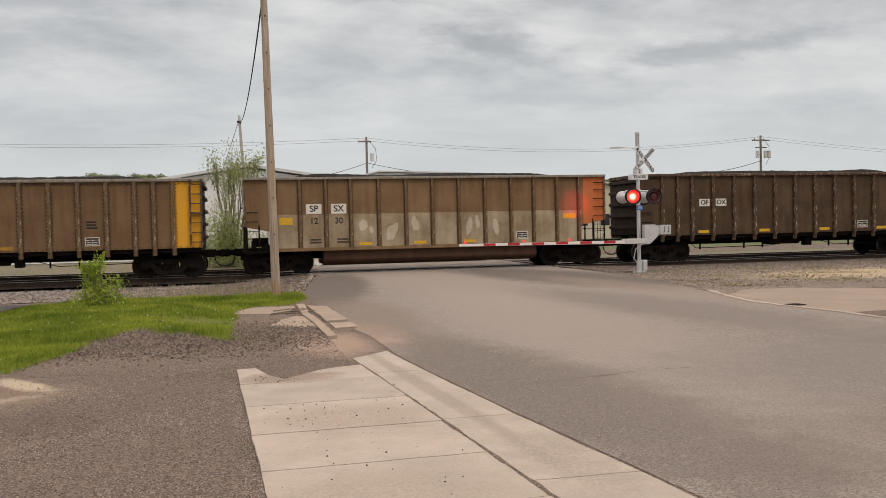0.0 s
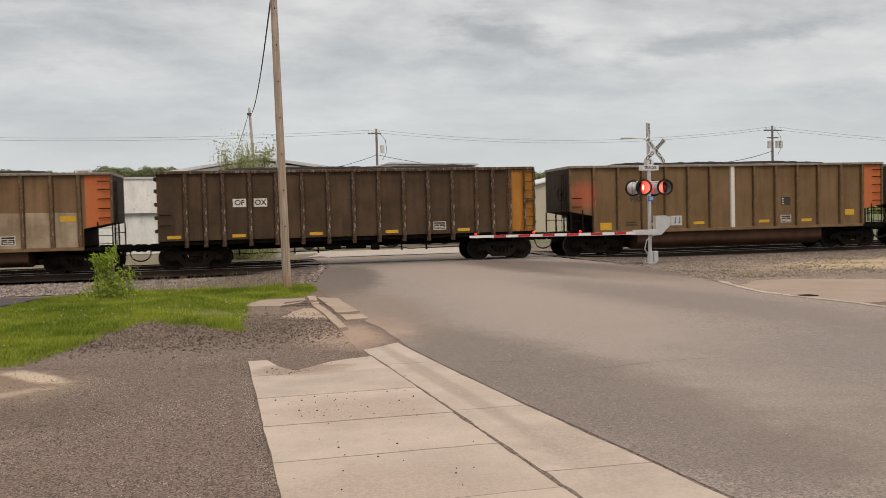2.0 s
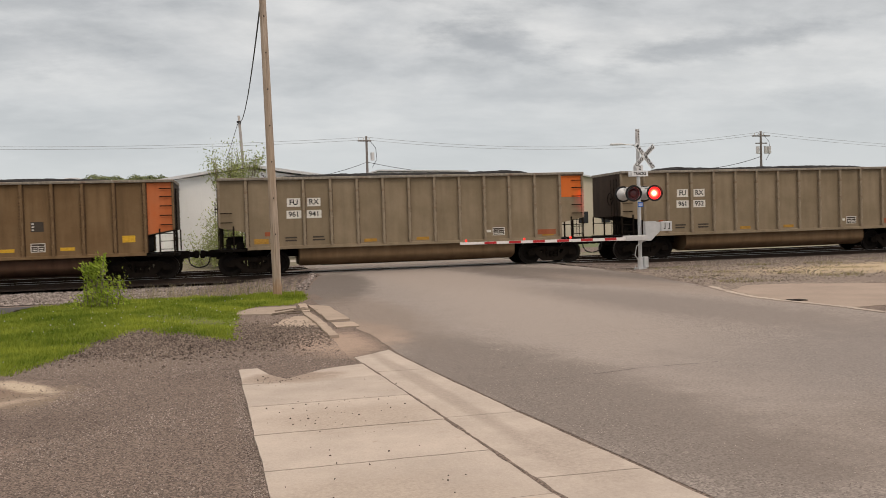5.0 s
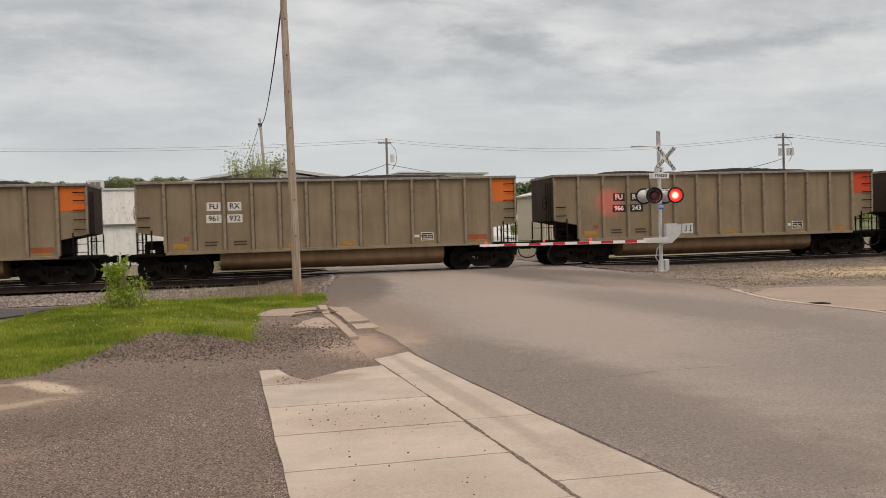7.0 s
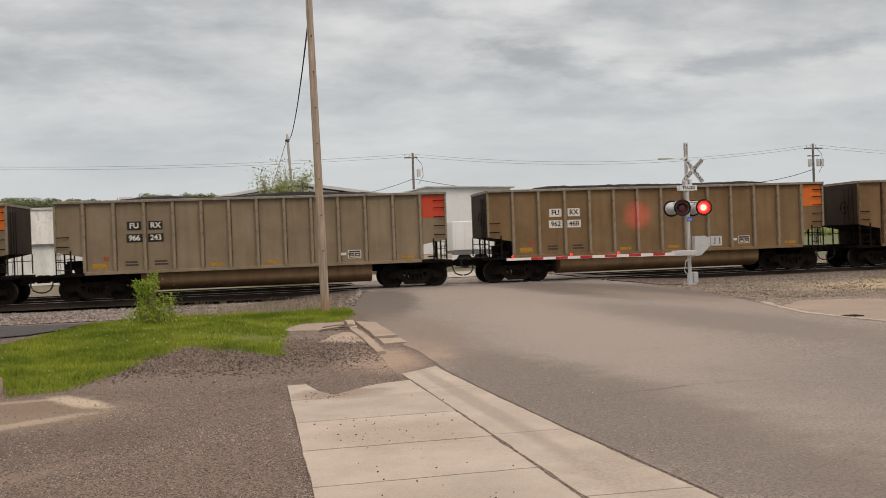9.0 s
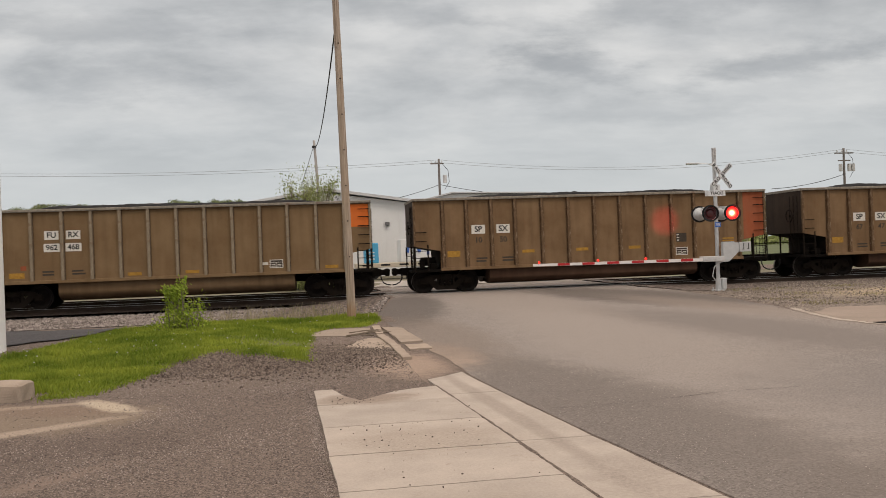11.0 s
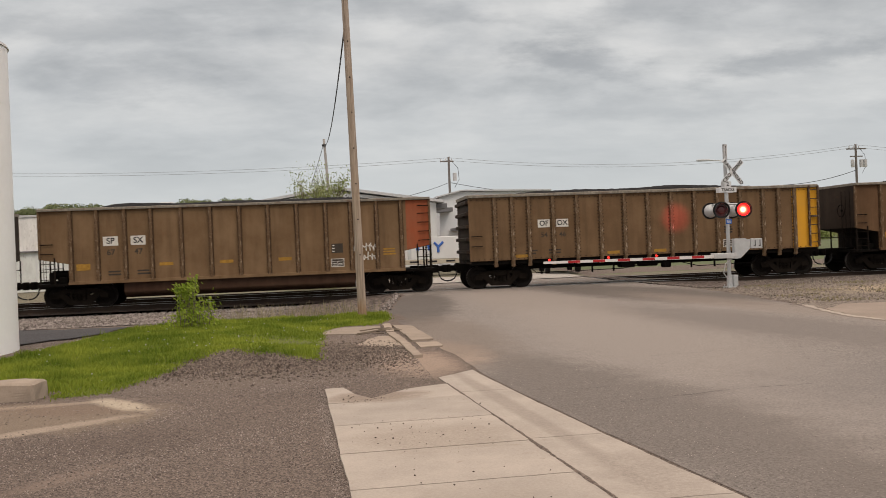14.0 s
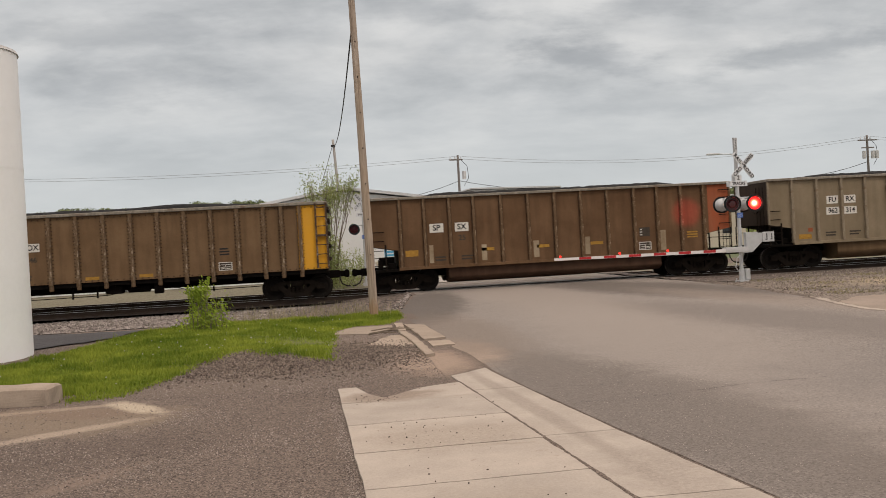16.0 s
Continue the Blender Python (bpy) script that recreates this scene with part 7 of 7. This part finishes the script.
def branchy(name, base, height_, spread, limbs, leaves, leaf, mat, seed, label, category, trunk=0.1, low=0.25, multi=1, brush=0):
    """A tree or shrub: tapering stems that fork, with leaves along the twigs."""
    rnd = random.Random(seed)
    t = thing(name, None, None, label, category)
    bm = B()
    tips = []

    def grow(p, d, length, r, depth):
        q = p + d * length
        mid = p + d * length * 0.5 + Vector((rnd.uniform(-1, 1), rnd.uniform(-1, 1), 0)) * length * 0.06
        tube(bm, p, mid, r, r * 0.82, seg=6, caps=False)
        tube(bm, mid, q, r * 0.82, r * 0.62, seg=6, caps=False)
        if depth == 0:
            tips.append((q, length * 0.7))
            tips.append((mid, length * 0.5))
            return
        if depth <= 2:
            tips.append((q, length * 0.5))
        for _ in range(limbs):
            nd = (d + Vector((rnd.uniform(-1, 1) * spread, rnd.uniform(-1, 1) * spread, rnd.uniform(-0.15, 0.55)))).normalized()
            grow(p + d * length * rnd.uniform(0.55, 1.0), nd, length * rnd.uniform(0.6, 0.82), r * 0.55, depth - 1)
    for _ in range(multi):
        d = Vector((rnd.uniform(-0.28, 0.28) * (multi > 1), rnd.uniform(-0.28, 0.28) * (multi > 1), 1)).normalized()
        b = Vector(base) + Vector((rnd.uniform(-0.12, 0.12), rnd.uniform(-0.12, 0.12), 0)) * (multi > 1) * (1 if height_ < 3 else 4)
        grow(b, d, height_ * 0.36, trunk, 3)
    # young shoots round the foot
    for _ in range(60 if brush else 0):
        o = Vector((rnd.gauss(0, 0.5), rnd.gauss(0, 0.45), 0))
        p = Vector(base) + o * brush
        q = p + (o * rnd.uniform(-0.2, 0.5) + Vector((rnd.uniform(-0.2, 0.2), rnd.uniform(-0.2, 0.2), rnd.uniform(1.0, 3.5) * math.exp(-o.length * 0.8)))) * brush
        tube(bm, p, q, 0.018 * brush ** 0.5, 0.006 * brush ** 0.5, seg=4, caps=False)
        tips += [(p.lerp(q, k), 0.45 * brush) for k in (0.1, 0.2, 0.35, 0.5, 0.65, 0.8, 0.95)] * (3 if height_ > 3 else 1)
    part("trunk", bm, M["bark"], t, "thin branching stems")
    v, f = leaf_cloud(rnd, tips, leaves, leaf, 0.36)
    crown = part("crown", from_lists("crown", v, f, mat, False), None, t, "loose spring leaves")
    return t


branchy("bush", (-3.12, 20.7, 0.0), 1.35, 0.28, 3, 3600, 0.036, M["leaf_bush"], 3, "bright yellow-green bush growing in the grass", "bush", 0.012, multi=2, brush=0.47)
branchy("tree", (-0.75, 47.5, -0.05), 6.9, 0.17, 3, 13000, 0.062, M["leaf_tree"], 15, "slender young tree with sparse spring leaves", "tree", 0.045, multi=5, brush=1.35)


def far_trees():
    """Woods on the low hill and a hedge beyond the side street."""
    rnd = random.Random(9)
    verts, faces = [], []

    def clump(cx, cy, cz, r, n, size):
        for _ in range(n):
            d = Vector((rnd.gauss(0, 1), rnd.gauss(0, 1), rnd.gauss(0, 1))).normalized() * r * rnd.uniform(0.6, 1.05)
            p = Vector((cx, cy, cz)) + Vector((d.x, d.y, d.z * 0.8))
            a = (d.normalized() + Vector((rnd.uniform(-.6, .6), rnd.uniform(-.6, .6), rnd.uniform(-.6, .6)))).normalized()
            b = a.orthogonal().normalized()
            c = a.cross(b)
            s = size * rnd.uniform(0.6, 1.4)
            k = len(verts)
            verts.extend([p - c * s, p + b * s, p + c * s, p - b * s])
            faces.append((k, k + 1, k + 2, k + 3))
    for i in range(150):
        x = -150 + i * 1.05 + rnd.uniform(-1, 1)
        y = 290 + rnd.uniform(-12, 12)
        top = 19.0 + 1.6 * noise.noise(Vector((x * 0.045, 0, 0))) + 1.4 * noise.noise(Vector((x * 0.22, 3, 0))) - 3.0 * sstep(-25, 5, x)
        for z in (top - 2.2, top - 5.5):
            clump(x, y, z, 2.7, 430, 0.24)
    for i in range(150):
        x = -330 + i * 1.2 + rnd.uniform(-1, 1)
        y = 300 + rnd.uniform(-12, 12)
        top = 19 + 2.2 * noise.noise(Vector((x * 0.06, 0, 0))) + 1.0 * noise.noise(Vector((x * 0.3, 3, 0)))
        for z in (top - 2.2, top - 5.5):
            clump(x, y, z, 3.0, 260, 0.3)
    for i in range(110):
        x = 62 + i * 1.2 + rnd.uniform(-1, 1)
        top = 16.2 + 1.2 * noise.noise(Vector((x * 0.06, 9, 0))) + 0.8 * noise.noise(Vector((x * 0.3, 3, 0)))
        for z in (top - 2.2, top - 5.5, top - 9.0):
            clump(x, 292 + rnd.uniform(-8, 8), z, 2.7, 200, 0.36)
    tagged(new("far_woods", from_lists("far_woods", verts, faces, M["leaf_far"], False)), "green spring woods on the low far hill", "woods", kind="stuff")
    verts, faces = [], []
    for i in range(240):
        x = 46 + i * 1.0 + rnd.uniform(-0.6, 0.6)
        for z in (0.8, 2.0):
            clump(x, 190 + rnd.uniform(-5, 5), z + rnd.uniform(-0.6, 0.6), 1.5, 14, 0.5)
    tagged(new("hedge_trees", from_lists("hedge_trees", verts, faces, M["leaf_tree"], False)), "green hedge trees beyond the side street", "trees", kind="stuff")


far_trees()


# ---- loose stones ----
def stones(name, count, place, size, material, label, seed):
    rnd = random.Random(seed)
    verts, faces = [], []
    n = 0
    while n < count:
        p = place(rnd)
        if p is None:
            continue
        x, y, lift = p
        n += 1
        s = rnd.uniform(*size)
        z = height(x, y) + lift + s * 0.3
        k = len(verts)
        q = [(1, 0, 0), (-1, 0, 0), (0, 1, 0), (0, -1, 0), (0, 0, 0.8), (0, 0, -0.8)]
        a = rnd.uniform(0, 6.28)
        ca, sa = math.cos(a), math.sin(a)
        for u, v, w in q:
            j = s * rnd.uniform(0.7, 1.25)
            verts.append((x + (u * ca - v * sa) * j, y + (u * sa + v * ca) * j, z + w * j))
        faces += [(k + a0, k + b0, k + c0) for a0, b0, c0 in ((0, 2, 4), (2, 1, 4), (1, 3, 4), (3, 0, 4), (2, 0, 5), (1, 2, 5), (3, 1, 5), (0, 3, 5))]
    tagged(new(name, from_lists(name, verts, faces, material, False)), label, "stones", kind="stuff")


def on_ballast(rnd):
    x, y = rnd.uniform(-13, 2.6), rnd.uniform(24.3, 34.6)
    return (x, y, 0.01) if x < road_left(y) - 0.1 + 0.3 * noise.noise(Vector((y * 2, 0, 0))) and not grass_at(x, y) else None


def on_ballast_right(rnd):
    y = rnd.uniform(20.0, 34.6)
    x = rnd.uniform(11.0, 32)
    tan = max(math.exp(-((x - 22) / 6.5) ** 4 - ((y - 23.4) / 2.2) ** 4), sstep(20.6, 19.6, y) * sstep(14.5, 16, x))
    return (x, y, 0.015) if x > road_right(y) + 0.2 * noise.noise(Vector((y * 2, 3, 0))) and rnd.random() > 0.995 * tan else None


def on_lot(rnd):
    x, y = rnd.uniform(-6.5, 1.3), rnd.uniform(4.5, 19.5)
    if (abs(x + 3.6) < 1.6 and abs(y - 10.5) < 0.9 and rnd.random() < 0.7) or grass_at(x, y) or (x > -0.25 - 0.0 * y and y < 11.0):
        return None
    k = 0.45 + 0.8 * noise.noise(Vector((x * 0.8, y * 0.8, 2))) + 0.5 * math.exp(-((y - 14.4) / 1.3) ** 2)
    return (x, y, 0.0) if rnd.random() < k else None


def on_road(rnd):
    x, y = rnd.uniform(1.6, 14), rnd.uniform(4.5, 26)
    return (x, y, 0.004) if x > road_left(y) + 0.05 and rnd.random() < 0.5 * math.exp(-(x - road_left(y)) / 3.0) + 0.06 else None


def on_pavement(rnd):
    x, y = rnd.uniform(0.1, 1.6), rnd.uniform(4.8, 10.9)
    k = math.exp(-((x - 0.35) / 0.25) ** 2 - ((y - 10.1) / 0.3) ** 2) + 0.03 + 0.2 * math.exp(-((x - 0.8) / 0.5) ** 2 - ((y - 8.0) / 0.7) ** 2)
    return (x, y, 0.022) if rnd.random() < k else None


stones("ballast_stones", 15000, on_ballast, (0.022, 0.055), M["stones"], "grey and brown crushed ballast stones", 1)
stones("shoulder_stones", 15000, on_ballast_right, (0.010, 0.030), M["shoulder_stones"], "grey crushed stones beside the rails", 2)
stones("lot_stones", 40000, on_lot, (0.003, 0.0105), M["pebbles"], "loose gravel on the lot", 3)
stones("road_grit", 13000, on_road, (0.002, 0.007), M["road_grit"], "loose grit on the asphalt", 4)
def on_edge(rnd):
    y = rnd.uniform(4.4, 11.2)
    return (0.34 - 0.041 * y + rnd.gauss(-0.05, 0.05), y, 0.0)


def on_heap(rnd):
    x, y = rnd.gauss(-0.9, 1.1), rnd.gauss(14.7, 0.9)
    return (x, y, 0.0) if x < 1.3 and not grass_at(x, y - 0.1) else None


stones("heap_gravel", 8500, on_heap, (0.007, 0.026), M["heap_stones"], "coarse loose gravel heaped at the grass edge", 8)
stones("edge_gravel", 3600, on_edge, (0.003, 0.009), M["pebbles"], "dark gravel along the pavement's edge", 7)
stones("pavement_grit", 170, on_pavement, (0.003, 0.0105), M["grit"], "loose dark pebbles on the pavement", 6)


# ---- what moves ----
def motions():
    times = [0.5 * i for i in range(33)]
    for k, car in enumerate(CARS):
        walk(car, [(t, pose(train_x(t) + (k - 1) * PITCH + SLACK[k], TRACK_Y, RAIL_Z)) for t in times])
    fr = [2 * i / 30 for i in range(241)]
    for w, ax in WHEELS:
        walk(w, [(t, pose(ax, 0, 0.457, 0, math.degrees((train_x(t) - 7.47) / 0.457), 0)) for t in fr])
    # the lamps flash in turn: each lens carrier flips over within a tenth of a second
    for lens, right in BULBS:
        t = FLASH_START - FLASH
        state = []
        while t < 16.2:
            state.append((t, right))
            state.append((t + FLASH / 2, not right))
            t += FLASH
        keys = {}
        cur = None
        for ts, on in state:
            if ts <= 0:
                cur = 0.0 if on else 180.0
                keys[0] = cur
                continue
            f0 = round(ts * 30)
            if f0 >= 478:
                break
            keys[f0 - 1] = cur
            keys[f0] = cur + 60
            keys[f0 + 1] = cur + 120
            keys[f0 + 2] = cur + 180
            cur += 180
        keys[480] = cur
        walk(lens, [(f / 30, pose(0, -0.012, 0, 0, 0, a)) for f, a in sorted(keys.items())])


motions()
